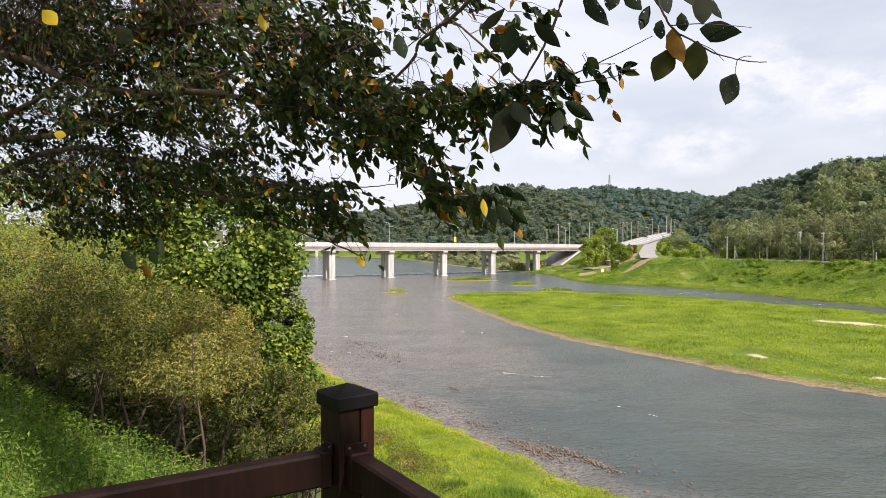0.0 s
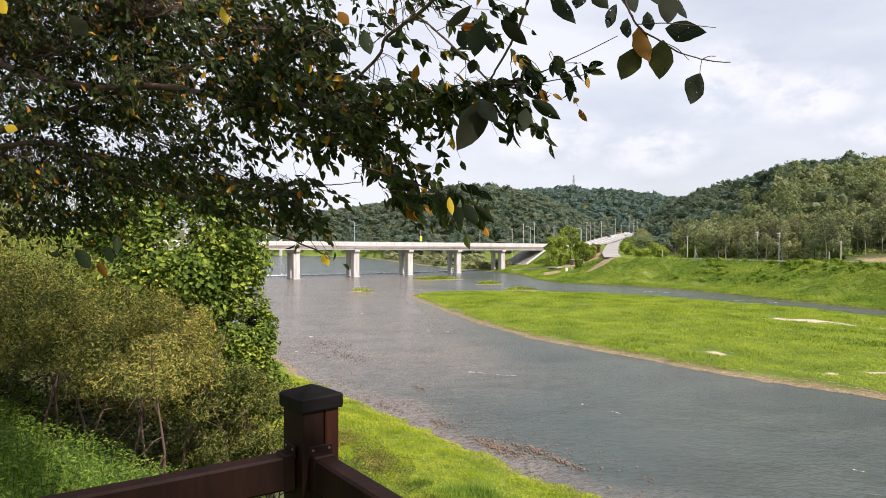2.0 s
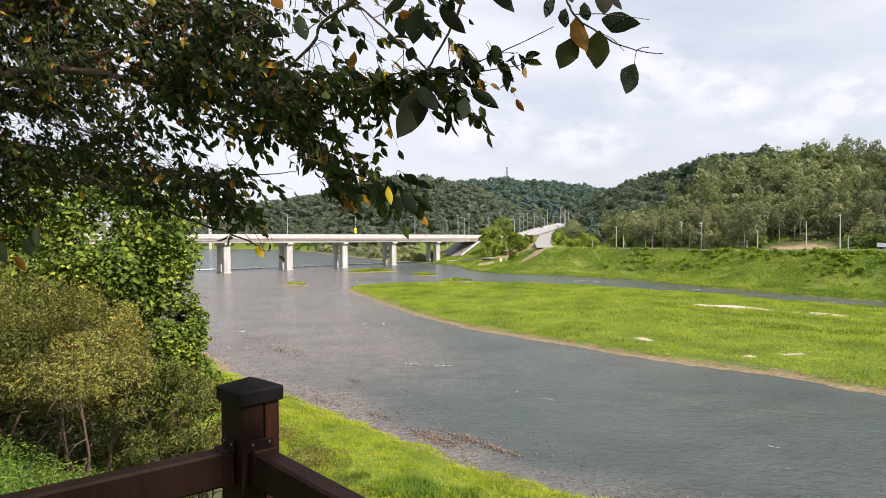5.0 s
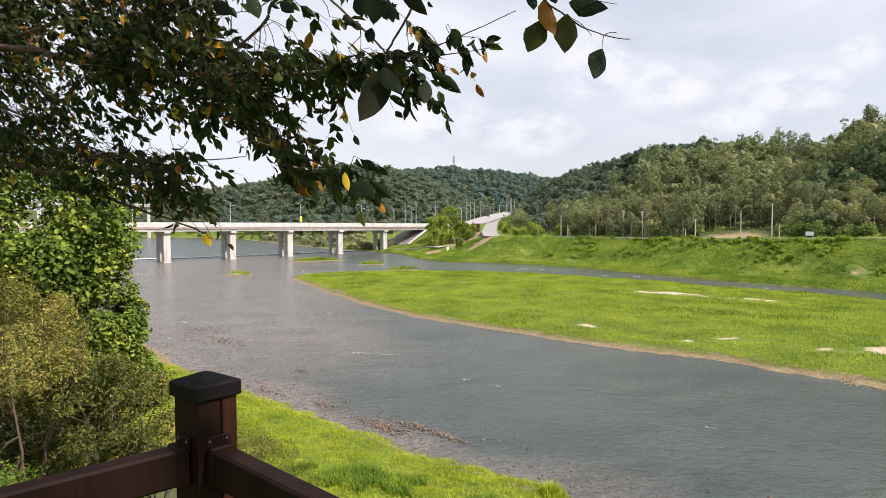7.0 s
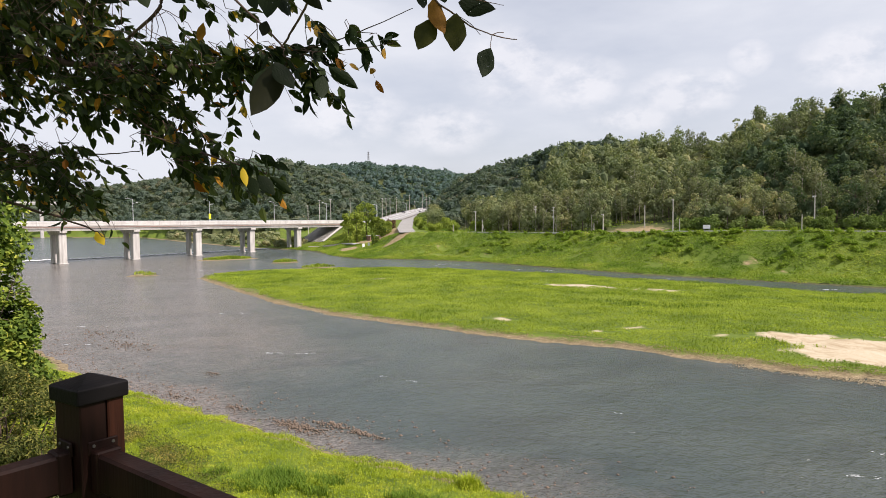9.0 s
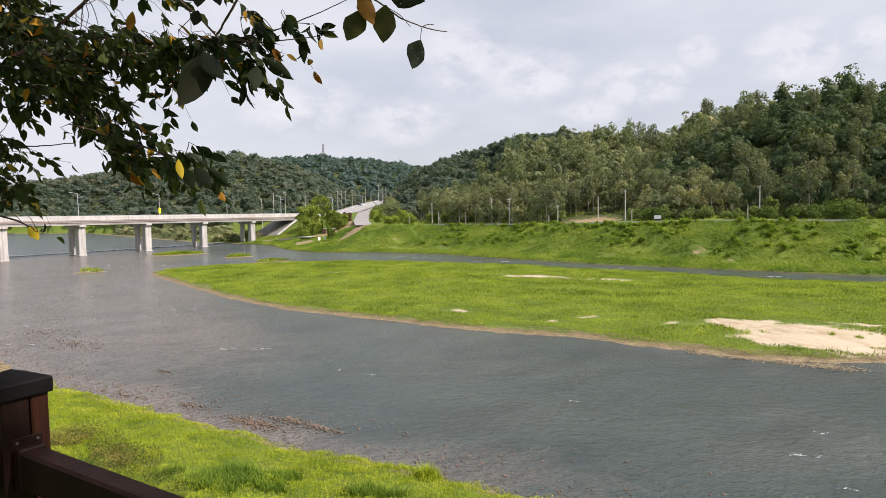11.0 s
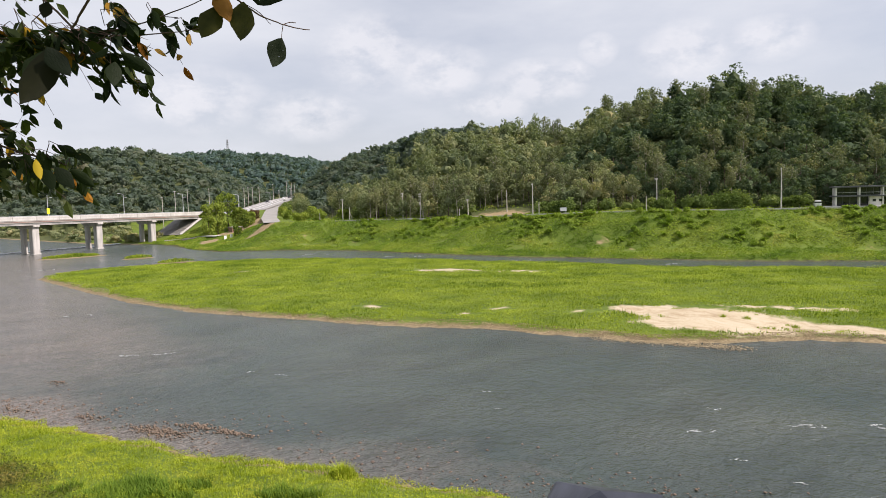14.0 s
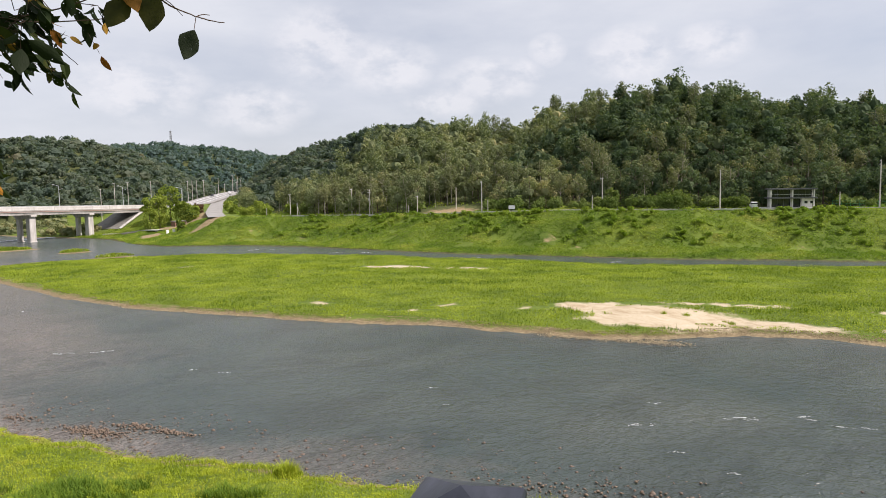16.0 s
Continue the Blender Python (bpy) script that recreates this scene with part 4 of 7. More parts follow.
def round_tree(x, y, top, rad, mat, label, name="broadleaf_tree", cat="tree", n=2200, size=0.5, low=-0.25):
    """A single leafy tree or bush with its own crown, standing on the ground."""
    z = float(ground_z(x, y))
    h = top - z
    t = thing(name, Matrix.Translation((x, y, z)), label, cat)
    part_me("trunk", raw_mesh("trunk", *branchy_trunk(h * 0.85, 0.03 + h * 0.016, rng.normal(0, 0.3, 2), 8), M_BARK, smooth=True), t)
    clumps, m = [crown(h * 0.9, h * low, rad * 0.8, n // 3, size, jitter=0.9)], 13
    for i in range(m):
        a = i * 2.4 + rng.uniform(-0.3, 0.3)
        e = rng.uniform(-0.5, 1.0)
        w = rad * rng.uniform(0.5, 0.95) * math.cos(e)
        c = np.array([math.cos(a) * w, math.sin(a) * w, h * 0.52 + math.sin(e) * h * 0.38])
        r = rad * rng.uniform(0.18, 0.46)
        v, f = crown(r, -r, r, int(n * 0.67 / m), size, jitter=0.9)
        clumps.append((v + c, f))
    part_me("crown", raw_mesh("crown", *merge(clumps), mat), t)
    return t


def joined_forest(name, pts, shapes, mat, label, s0=0.8, s1=1.25):
    vs, fs, tones, o = [], [], [], 0
    for x, y, z in pts:
        v, f = shapes[rng.integers(len(shapes))]
        a, s = rng.uniform(0, 6.28), rng.uniform(s0, s1)
        c, q = math.cos(a) * s, math.sin(a) * s
        lean = rng.normal(0, 0.06, 2)
        vs.append(np.stack([v[:, 0] * c - v[:, 1] * q + v[:, 2] * lean[0] + x, v[:, 0] * q + v[:, 1] * c + v[:, 2] * lean[1] + y, v[:, 2] * s * rng.uniform(0.85, 1.15) + z], 1))
        fs.append(f + o)
        tones.append(np.full(len(v), np.clip(rng.normal(0, 0.3), -0.6, 0.6)))
        o += len(v)
    me = raw_mesh(name, np.concatenate(vs), np.concatenate(fs), mat)
    add_zone(me, "tone", np.concatenate(tones))
    return tagged(new(name, me), label, "forest", kind="stuff")


near_hill = scatter(17, 76, 215, 345, 5.6, off_roads, 11)
rr = np.hypot(near_hill[:, 0], near_hill[:, 1])
azs = np.degrees(np.arctan2(near_hill[:, 0], near_hill[:, 1]))
foot_r = np.interp(azs, [14, 18, 22, 24, 30, 37, 45, 52, 60, 75], [520, 430, 330, 268, 247, 236, 226, 222, 222, 232])
order = np.argsort(rr - foot_r)
# singly built trees: every one near the foot, then the rest joined
singles, rest = near_hill[order[:250]], near_hill[order[250:]]
for x, y, z in singles:
    k = int(rng.integers(12))
    forest_tree(x, y, z, k, rng.uniform(0.75, 1.15), rng.uniform(0, 6.28))
aloft = rest[(np.degrees(np.arctan2(rest[:, 0], rest[:, 1])) > 30)][::19][:28]
for x, y, z in aloft:
    forest_tree(x, y, z, int(rng.choice([1, 3, 8, 10])), rng.uniform(1.0, 1.25), rng.uniform(0, 6.28))
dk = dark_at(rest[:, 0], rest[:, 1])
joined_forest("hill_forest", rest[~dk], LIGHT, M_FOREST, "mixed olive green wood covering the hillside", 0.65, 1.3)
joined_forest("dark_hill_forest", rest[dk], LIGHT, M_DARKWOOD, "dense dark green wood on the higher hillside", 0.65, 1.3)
joined_forest("valley_forest", np.concatenate([scatter(13, 24, 330, 780, 8.8, off_roads, 12), scatter(24, 44, 345, 620, 8.0, off_roads, 15)]), MID, M_FAR_HAZE, "dark woods on both sides of the valley road")
joined_forest("middle_hill_forest", scatter(-16, 16, 390, 900, 9.4, off_roads, 13), MID, M_FAR_HAZE, "wooded hill behind the bridge")
joined_forest("far_hill_forest", scatter(4, 26, 780, 1300, 15.5, off_roads, 14), TINY, M_RIDGE_HAZE, "distant wooded ridge")
ub = np.array(RIGHT_BANK[14:20], float)
k = rng.integers(0, 5, 240)
f = rng.uniform(0, 1, (240, 1))
dd = unit(ub[k + 1] - ub[k])
up_pts = ub[k] * (1 - f) + ub[k + 1] * f + np.stack([dd[:, 1], -dd[:, 0]], 1) * rng.uniform(2.5, 30, (240, 1))
up_pts = up_pts[((up_pts[:, 0] + 46) * 0.8517 + (up_pts[:, 1] - 270.6) * 0.5241 < 118) | (up_pts[:, 1] > 372)]
joined_forest("upstream_bushes", np.c_[up_pts, ground_z(up_pts[:, 0], up_pts[:, 1])], MID, M_FOREST, "bushes and small trees along the upstream shore", 0.2, 0.7)
M_WOODEDGE = foliage("undergrowth_leaves", [(0.0, (0.11, 0.16, 0.05)), (0.5, (0.18, 0.24, 0.075)), (1.0, (0.29, 0.33, 0.10))], 0.12, 0.8, through_it=0.4, spec=0.05, speckle=0.4)
edge = offset_line(LEVEE_ROAD, 45.0)
pts = np.concatenate([np.linspace(a, b, 26) for a, b in zip(np.array(edge[:-1]), np.array(edge[1:]))])
pts = pts + rng.normal(0, 2.6, pts.shape)
pts = pts[(np.hypot(pts[:, 0] - 196.4, pts[:, 1] - 97.9) > 13) & off_roads(pts[:, 0], pts[:, 1], 0)]
joined_forest("wood_edge_bushes", np.c_[pts, ground_z(pts[:, 0], pts[:, 1])], SIMPLE, M_WOODEDGE, "leafy undergrowth along the edge of the wood", 0.16, 0.46)
up_line = np.array(RIGHT_BANK[1:11], float)
k = rng.integers(0, 9, 1000)
f = rng.uniform(0, 1, (1000, 1))
mp = up_line[k] * (1 - f) + up_line[k + 1] * f
dd = unit(up_line[k + 1] - up_line[k])
mp = mp + np.stack([dd[:, 1], -dd[:, 0]], 1) * (27.0 - 16.0 * rng.uniform(0, 1, (1000, 1)) ** 1.9)
mp = mp[vnoise(mp[:, 0], mp[:, 1], 14, 61) > -0.3]
joined_forest("levee_scrub", np.c_[mp, ground_z(mp[:, 0], mp[:, 1]) - 0.4], TINY, M_LEVEE_DARK, "low scrubby mounds of vines on the levee", 0.06, 0.16)

# ---- railing beside the viewpoint ----
POST_A = Vector((-0.255, 1.770, 17.012))
RAIL_TURN = radians(-52.7)
GAP = 1.589
M_WOOD_WORN = plain("worn_reddish_wood", (0.006, 0.0026, 0.002), (0.052, 0.017, 0.009), 0.6, 7.0, bump=0.45, stretch=(1, 1, 0.12), fine=70.0, spec=0.10)
M_SCREW = plain("screw_steel", (0.07, 0.065, 0.06), (0.15, 0.14, 0.13), 0.5, 20, metal=0.8)
M_CAP = plain("weathered_cap_wood", (0.0035, 0.003, 0.003), (0.009, 0.008, 0.0085), 0.5, 14.0, bump=0.25, stretch=(1, 0.12, 1), fine=120.0, spec=0.06)
# weathered like the other cap, with the sky's blue-grey reflection put into its colour
M_CAP_SKY_GREY = plain("weathered_sky_grey_cap", (0.022, 0.024, 0.034), (0.055, 0.06, 0.082), 0.42, 14.0, bump=0.25, stretch=(1, 0.12, 1), fine=120.0, spec=0.4)
M_MOSS = plain("mossy_wood", (0.03, 0.032, 0.010), (0.10, 0.10, 0.03), 0.7, 30.0, bump=0.4)


def railing_post(at_, foot, mossy=False):
    """A square post with a shallow pyramid cap; the origin is the cap's apex."""
    p = thing("railing_post", Matrix.Translation(at_) @ Matrix.Rotation(RAIL_TURN, 4, "Z"), "dark brown stained square wooden railing post with a shallow pyramid cap", "railing post", "railing posts")
    bm = bmesh.new()
    w, z1, z2 = 0.0612, -0.021, -0.059
    ap = bm.verts.new((0, 0, 0))
    hi = [bm.verts.new((x * w, y * w, z1 - 0.002)) for x, y in ((-1, -1), (1, -1), (1, 1), (-1, 1))]
    lo = [bm.verts.new((x * w, y * w, z2)) for x, y in ((-1, -1), (1, -1), (1, 1), (-1, 1))]
    for i in range(4):
        j = (i + 1) % 4
        bm.faces.new((hi[i], hi[j], ap))
        face = bm.faces.new((lo[i], lo[j], hi[j], hi[i]))
        face.material_index = int(mossy and i == 2)
    bm.faces.new(lo[::-1])
    rim = [e for e in bm.edges if ap not in e.verts]
    bmesh.ops.bevel(bm, geom=rim, offset=0.0055, segments=3, affect="EDGES", profile=0.6)
    cap = part("cap", bm, M_CAP_SKY_GREY if mossy else M_CAP, p, "weathered dark pyramid cap with a mossy side" if mossy else "weathered dark pyramid cap")
    cap.data.materials.append(M_MOSS)
    b = 0.0525
    # the post is glued from two boards with a narrow open joint
    bm = bmesh.new()
    box(bm, (-b, -b, foot - at_.z), (b, 0.009, z2 + 0.002), 0.003)
    box(bm, (-b + 0.01, 0.006, foot - at_.z), (b - 0.01, 0.016, z2 + 0.001))
    part("post", bm, M_WOOD, p, "dark stained square post")
    bm = bmesh.new()
    box(bm, (-b, 0.0125, foot - at_.z), (b, b, z2 + 0.002), 0.003)
    part("board", bm, M_WOOD_WORN, p, "reddish worn half of the post")
    return p


def rail(a, b, name_label):
    """A flat rail on edge between two posts, with a small bracket at each end."""
    a, b = Vector(a), Vector(b)
    d = b - a
    m = Matrix.Translation(a) @ Matrix.Rotation(math.atan2(d.y, d.x), 4, "Z")
    r = thing("railing_rail", m, name_label, "railing rail", "railing rails")
    n = d.length
    bm = bmesh.new()
    box(bm, (0.054, -0.026, -0.258), (n - 0.054, 0.026, -0.171), 0.006)
    part("rail", bm, M_WOOD, r, "dark stained flat wooden rail")
    for e, s in ((0.053, 1), (n - 0.053, -1)):
        bm = bmesh.new()
        lo, hi = sorted((e, e + s * 0.006))
        box(bm, (lo, -0.034, -0.178), (hi, 0.034, -0.146), 0.002)
        lo, hi = sorted((e, e + s * 0.032))
        box(bm, (lo, -0.0295, -0.262), (hi, 0.0295, -0.166), 0.004)
        br = part("bracket", bm, M_WOOD, r, "dark painted angle bracket")
        for v in (-0.022, 0.022):
            bm = bmesh.new()
            rod(bm, (e + s * 0.006, v, -0.156), (e + s * 0.0085, v, -0.156), 0.004, 0.0035, 8)
            part("screw", bm, M_SCREW, br, "steel screw head")
    return r


d1 = Vector((math.cos(RAIL_TURN), math.sin(RAIL_TURN), 0))
d2 = Vector((math.cos(radians(211.3)), math.sin(radians(211.3)), 0))
posts = [POST_A, Vector((0.622, 0.420, 17.070)), POST_A + d1 * 2 * GAP, POST_A + d2 * GAP]
for i, p in enumerate(posts):
    railing_post(p, float(ground_z(p.x, p.y)) - 0.3, mossy=(i == 1))
rail(posts[0], posts[1], "dark brown wooden rail on edge between posts")
rail(posts[1], posts[2], "dark brown wooden rail on edge between posts")
rail(posts[0], posts[3], "dark brown wooden rail on edge between posts")


# ---- the cherry tree over the viewpoint, with an unseen canopy added for shade ----
def cherry_near(name, stops):
    k = Mat(name, 0.6, spec=0.1)
    oi = k.n.new("ShaderNodeObjectInfo")
    veins = k.noise(30, 3, 0.6, local=True)
    f = k.math("MULTIPLY_ADD", k.math("SUBTRACT", veins, 0.5), 0.10, oi.outputs["Random"], clamp=True)
    k.color(k.ramp(f, stops))
    k.bump(k.noise(9, 2, 0.5, (2.2, 1, 1), local=True), 0.12, 0.04)
    k.leafy(0.22)
    # insect holes
    hole = k.math("GREATER_THAN", k.noise(10, 2, 0.5, local=True), 0.70)
    tr = k.n.new("ShaderNodeBsdfTransparent")
    mx = k.n.new("ShaderNodeMixShader")
    src = k.out.inputs["Surface"].links[0].from_socket
    k.l.new(hole, mx.inputs[0])
    k.l.new(src, mx.inputs[1])
    k.l.new(tr.outputs[0], mx.inputs[2])
    k.l.new(mx.outputs[0], k.out.inputs["Surface"])
    return k.m


# near leaf greens kept almost black: the backlit look is in the colour
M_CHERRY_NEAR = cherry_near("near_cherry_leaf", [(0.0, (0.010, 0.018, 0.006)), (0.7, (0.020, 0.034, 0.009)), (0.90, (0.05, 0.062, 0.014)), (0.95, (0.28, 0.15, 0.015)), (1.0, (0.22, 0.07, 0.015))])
M_BACKLIT_LEAF = cherry_near("backlit_cherry_leaf", [(0.0, (0.006, 0.011, 0.004)), (1.0, (0.014, 0.023, 0.007))])
M_YELLOW_LEAF = foliage("yellowed_leaf", [(0.0, (0.13, 0.05, 0.010)), (1.0, (0.24, 0.12, 0.016))], 24, 0.4, through_it=0.3)
M_LIME_LEAF = foliage("yellow_spotted_leaf", [(0.0, (0.40, 0.28, 0.02)), (1.0, (0.52, 0.38, 0.03))], 40, 0.4, through_it=0.35)
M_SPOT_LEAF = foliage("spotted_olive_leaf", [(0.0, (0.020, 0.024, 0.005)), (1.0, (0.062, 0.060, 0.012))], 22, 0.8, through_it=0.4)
# olive darkened the same way, for leaves against the bright sky
M_BACKLIT_OLIVE = foliage("olive_leaf", [(0.0, (0.007, 0.009, 0.003)), (1.0, (0.020, 0.021, 0.006))], 14, 0.5, through_it=0.3)


def leaf_frame(n, along, droop=0.0):
    along = unit(along)
    side = unit(np.cross(along, rng.normal(size=(n, 3))))
    return along, side, np.cross(side, along)


def leaf_shapes(base, along, length, width=0.52, fold=0.14, curl=0.14):
    """Pointed oval leaves with a fold at the midrib: eight corners, eight triangles."""
    n = len(base)
    a, s, u = leaf_frame(n, along)
    L = np.asarray(length, float).reshape(-1, 1)
    rows = []
    for t, w in ((0.0, 0.0), (0.30, 0.44), (0.66, 0.40), (1.0, 0.0)):
        mid = base + a * L * t - u * L * curl * t * t
        rows.append(mid)
        if w:
            rows += [mid + s * L * width * w + u * L * fold * w * 2, mid - s * L * width * w + u * L * fold * w * 2]
    vs = np.stack(rows, 1).reshape(-1, 3)          # 0 base; 1 m,2 l,3 r; 4 m,5 l,6 r; 7 tip
    k = np.arange(n)[:, None] * 8
    tri = [(0, 1, 2), (0, 3, 1), (1, 4, 5), (1, 5, 2), (1, 6, 4), (1, 3, 6), (4, 7, 5), (4, 6, 7)]
    return vs, np.concatenate([k + list(t) for t in tri])


M_CHERRY_BARK = plain("cherry_bark", (0.028, 0.018, 0.014), (0.12, 0.078, 0.06), 0.8, 11.0, bump=0.7, stretch=(1, 1, 0.4), spec=0.2)
BOUGHS, LOBES = [], []


def bough(r0, r1, *line):
    """A limb along a centre line in metres, with its radius at both ends."""
    BOUGHS.append((line, r0, r1))


def lobe(centre, half, sprays):
    """A leafy part of the crown: its centre, half sizes and number of leaf sprays."""
    LOBES.append((centre, half, sprays))


bough(0.19, 0.14, (-6.30, 6.95, 13.9), (-6.25, 6.95, 15.4), (-6.05, 6.9, 16.8), (-5.80, 6.85, 17.7))
bough(0.05, 0.004, (-5.80, 6.85, 17.50), (-5.15, 6.84, 19.58), (-4.81, 6.76, 19.39), (-4.31, 6.53, 19.20), (-3.87, 6.34, 19.05), (-3.58, 6.21, 18.90), (-3.23, 6.05, 18.78), (-2.90, 5.88, 18.68), (-2.38, 5.59, 18.58), (-2.06, 5.37, 18.56), (-1.70, 5.10, 18.50), (-1.42, 4.88, 18.39), (-1.11, 4.62, 18.31), (-0.81, 4.29, 18.23), (-0.47, 3.84, 18.13), (-0.19, 3.45, 18.06), (0.04, 3.18, 18.02), (0.19, 2.99, 18.02), (0.35, 2.83, 18.04))
bough(0.04, 0.016, (-5.80, 6.85, 17.50), (-5.22, 6.91, 18.10), (-4.71, 6.77, 18.30), (-4.38, 6.62, 18.35), (-3.93, 6.43, 18.35), (-3.42, 6.20, 18.37), (-3.18, 6.09, 18.42), (-2.88, 5.95, 18.50), (-2.55, 5.78, 18.54), (-2.35, 5.65, 18.58))
bough(0.034, 0.02, (-5.80, 6.85, 17.50), (-5.18, 6.87, 18.38), (-4.67, 6.72, 18.52), (-4.27, 6.54, 18.58), (-3.90, 6.38, 18.68), (-3.61, 6.26, 18.82), (-3.52, 6.22, 18.88))
bough(0.012, 0.002, (-3.45, 6.25, 18.40), (-3.11, 6.09, 18.46), (-2.77, 5.93, 18.42), (-2.31, 5.65, 18.30), (-1.99, 5.42, 18.15), (-1.57, 5.11, 17.96), (-1.25, 4.85, 17.81), (-0.94, 4.54, 17.72), (-0.65, 4.21, 17.72), (-0.45, 3.93, 17.69), (-0.26, 3.66, 17.69))
bough(0.04, 0.002, (-5.80, 6.85, 17.50), (-5.30, 7.01, 17.75), (-4.95, 6.94, 17.90), (-4.37, 6.68, 18.07), (-3.99, 6.52, 18.19), (-3.55, 6.33, 18.24), (-3.13, 6.14, 18.22), (-2.73, 5.94, 18.05), (-2.20, 5.60, 17.82), (-1.70, 5.25, 17.70), (-1.42, 5.02, 17.60), (-1.15, 4.80, 17.48), (-0.85, 4.47, 17.40), (-0.57, 4.14, 17.31), (-0.47, 4.00, 17.26))
bough(0.012, 0.004, (-3.49, 6.17, 18.86), (-3.30, 6.08, 18.96), (-2.96, 5.92, 18.97), (-2.64, 5.76, 19.07), (-2.51, 5.69, 19.12), (-2.06, 5.38, 19.10), (-1.64, 5.07, 19.04), (-1.36, 4.85, 19.02))
bough(0.007, 0.009, (-0.27, 3.37, 18.17), (-0.18, 3.25, 18.22), (-0.13, 3.20, 18.26), (-0.12, 3.18, 18.32), (-0.04, 3.08, 18.35), (0.04, 2.98, 18.37), (0.11, 2.89, 18.41), (0.18, 2.80, 18.48))
bough(0.005, 0.0035, (0.04, 2.88, 18.33), (0.11, 2.78, 18.24), (0.19, 2.67, 18.13), (0.26, 2.58, 18.04), (0.30, 2.54, 17.98))
bough(0.006, 0.0035, (0.17, 2.60, 18.40), (0.32, 2.41, 18.37), (0.41, 2.27, 18.24), (0.39, 2.30, 18.15), (0.36, 2.34, 18.08), (0.32, 2.39, 18.01), (0.29, 2.43, 17.96))
bough(0.0035, 0.0013, (0.35, 2.83, 18.04), (0.47, 2.69, 18.03), (0.58, 2.58, 18.06), (0.67, 2.49, 18.09), (0.72, 2.31, 18.09))
bough(0.003, 0.0012, (0.34, 2.78, 18.03), (0.46, 2.63, 17.99), (0.57, 2.53, 17.99), (0.63, 2.47, 17.99), (0.68, 2.40, 17.99))
bough(0.0025, 0.0012, (0.35, 2.83, 18.04), (0.45, 2.71, 17.99), (0.52, 2.63, 17.92), (0.58, 2.58, 17.85))
bough(0.01, 0.0015, (-0.81, 4.29, 18.23), (-0.59, 4.01, 18.06), (-0.47, 3.84, 17.97), (-0.25, 3.51, 17.81), (-0.07, 3.31, 17.69), (0.12, 3.07, 17.60), (0.24, 2.93, 17.56), (0.35, 2.82, 17.48))
bough(0.006, 0.0015, (-0.88, 4.30, 18.70), (-0.62, 3.97, 18.65), (-0.45, 3.75, 18.52), (-0.31, 3.53, 18.37), (-0.18, 3.35, 18.34))
bough(0.014, 0.006, (-2.09, 5.47, 18.58), (-1.67, 5.16, 18.66), (-1.28, 4.86, 18.71), (-0.93, 4.51, 18.76), (-0.69, 4.23, 18.86), (-0.48, 3.96, 18.93))
bough(0.0035, 0.0012, (0.472, 1.673, 18.116), (0.514, 1.672, 18.032), (0.540, 1.671, 17.973), (0.564, 1.670, 17.926), (0.585, 1.669, 17.905), (0.627, 1.669, 17.886), (0.669, 1.669, 17.857), (0.732, 1.668, 17.841), (0.767, 1.668, 17.836), (0.804, 1.668, 17.835))
bough(0.0011, 0.0008, (0.732, 1.668, 17.841), (0.728, 1.668, 17.821), (0.722, 1.658, 17.802))
bough(0.0012, 0.001, (0.732, 1.668, 17.841), (0.751, 1.668, 17.850), (0.767, 1.668, 17.849))
bough(0.0012, 0.0008, (0.627, 1.669, 17.886), (0.672, 1.669, 17.866), (0.699, 1.668, 17.838))
bough(0.0015, 0.0008, (0.564, 1.670, 17.926), (0.641, 1.670, 17.931), (0.711, 1.670, 17.926), (0.767, 1.670, 17.921))
# four overhead limbs added out of view, to carry leaves that shade the railing
bough(0.09, 0.01, (-5.80, 6.85, 17.6), (-4.6, 5.7, 19.6), (-3.0, 4.0, 20.2), (-1.0, 2.0, 20.6), (0.6, 1.2, 20.7), (2.2, 0.4, 20.6))
bough(0.04, 0.01, (-3.0, 4.0, 20.2), (-1.2, 3.6, 20.6), (0.2, 2.6, 20.7), (1.5, 1.7, 20.6))
bough(0.06, 0.01, (-4.6, 5.7, 19.6), (-5.2, 4.0, 20.2), (-5.6, 2.2, 20.8))
bough(0.08, 0.01, (-4.6, 5.7, 19.6), (-3.4, 3.0, 20.3), (-1.8, 0.8, 20.9), (0.2, -0.6, 20.8), (2.4, -1.8, 20.9), (3.6, -3.0, 20.9))
lobe((-3.87, 6.34, 19.32), (0.59, 0.70, 0.43), 130)
lobe((-3.87, 6.33, 18.57), (0.59, 0.70, 0.48), 110)
lobe((-2.90, 5.89, 19.18), (0.55, 0.70, 0.40), 130)
lobe((-2.77, 5.82, 18.53), (0.54, 0.70, 0.39), 120)
lobe((-1.93, 5.29, 19.00), (0.45, 0.60, 0.36), 130)
lobe((-1.87, 5.24, 18.50), (0.44, 0.60, 0.31), 110)
lobe((-1.21, 4.71, 18.83), (0.40, 0.50, 0.32), 120)
lobe((-1.11, 4.62, 18.41), (0.39, 0.50, 0.23), 100)
lobe((-0.63, 4.07, 18.67), (0.24, 0.45, 0.22), 70)
lobe((-0.59, 4.01, 18.31), (0.27, 0.40, 0.20), 75)
lobe((-0.28, 3.57, 18.12), (0.21, 0.35, 0.15), 50)
lobe((-0.47, 3.84, 18.01), (0.26, 0.35, 0.13), 40)
lobe((-3.72, 6.25, 17.93), (0.58, 0.60, 0.29), 80)
lobe((-2.77, 5.81, 17.94), (0.54, 0.60, 0.25), 75)
lobe((-1.93, 5.27, 17.89), (0.40, 0.50, 0.24), 60)
lobe((-1.42, 4.87, 17.89), (0.29, 0.40, 0.21), 36)
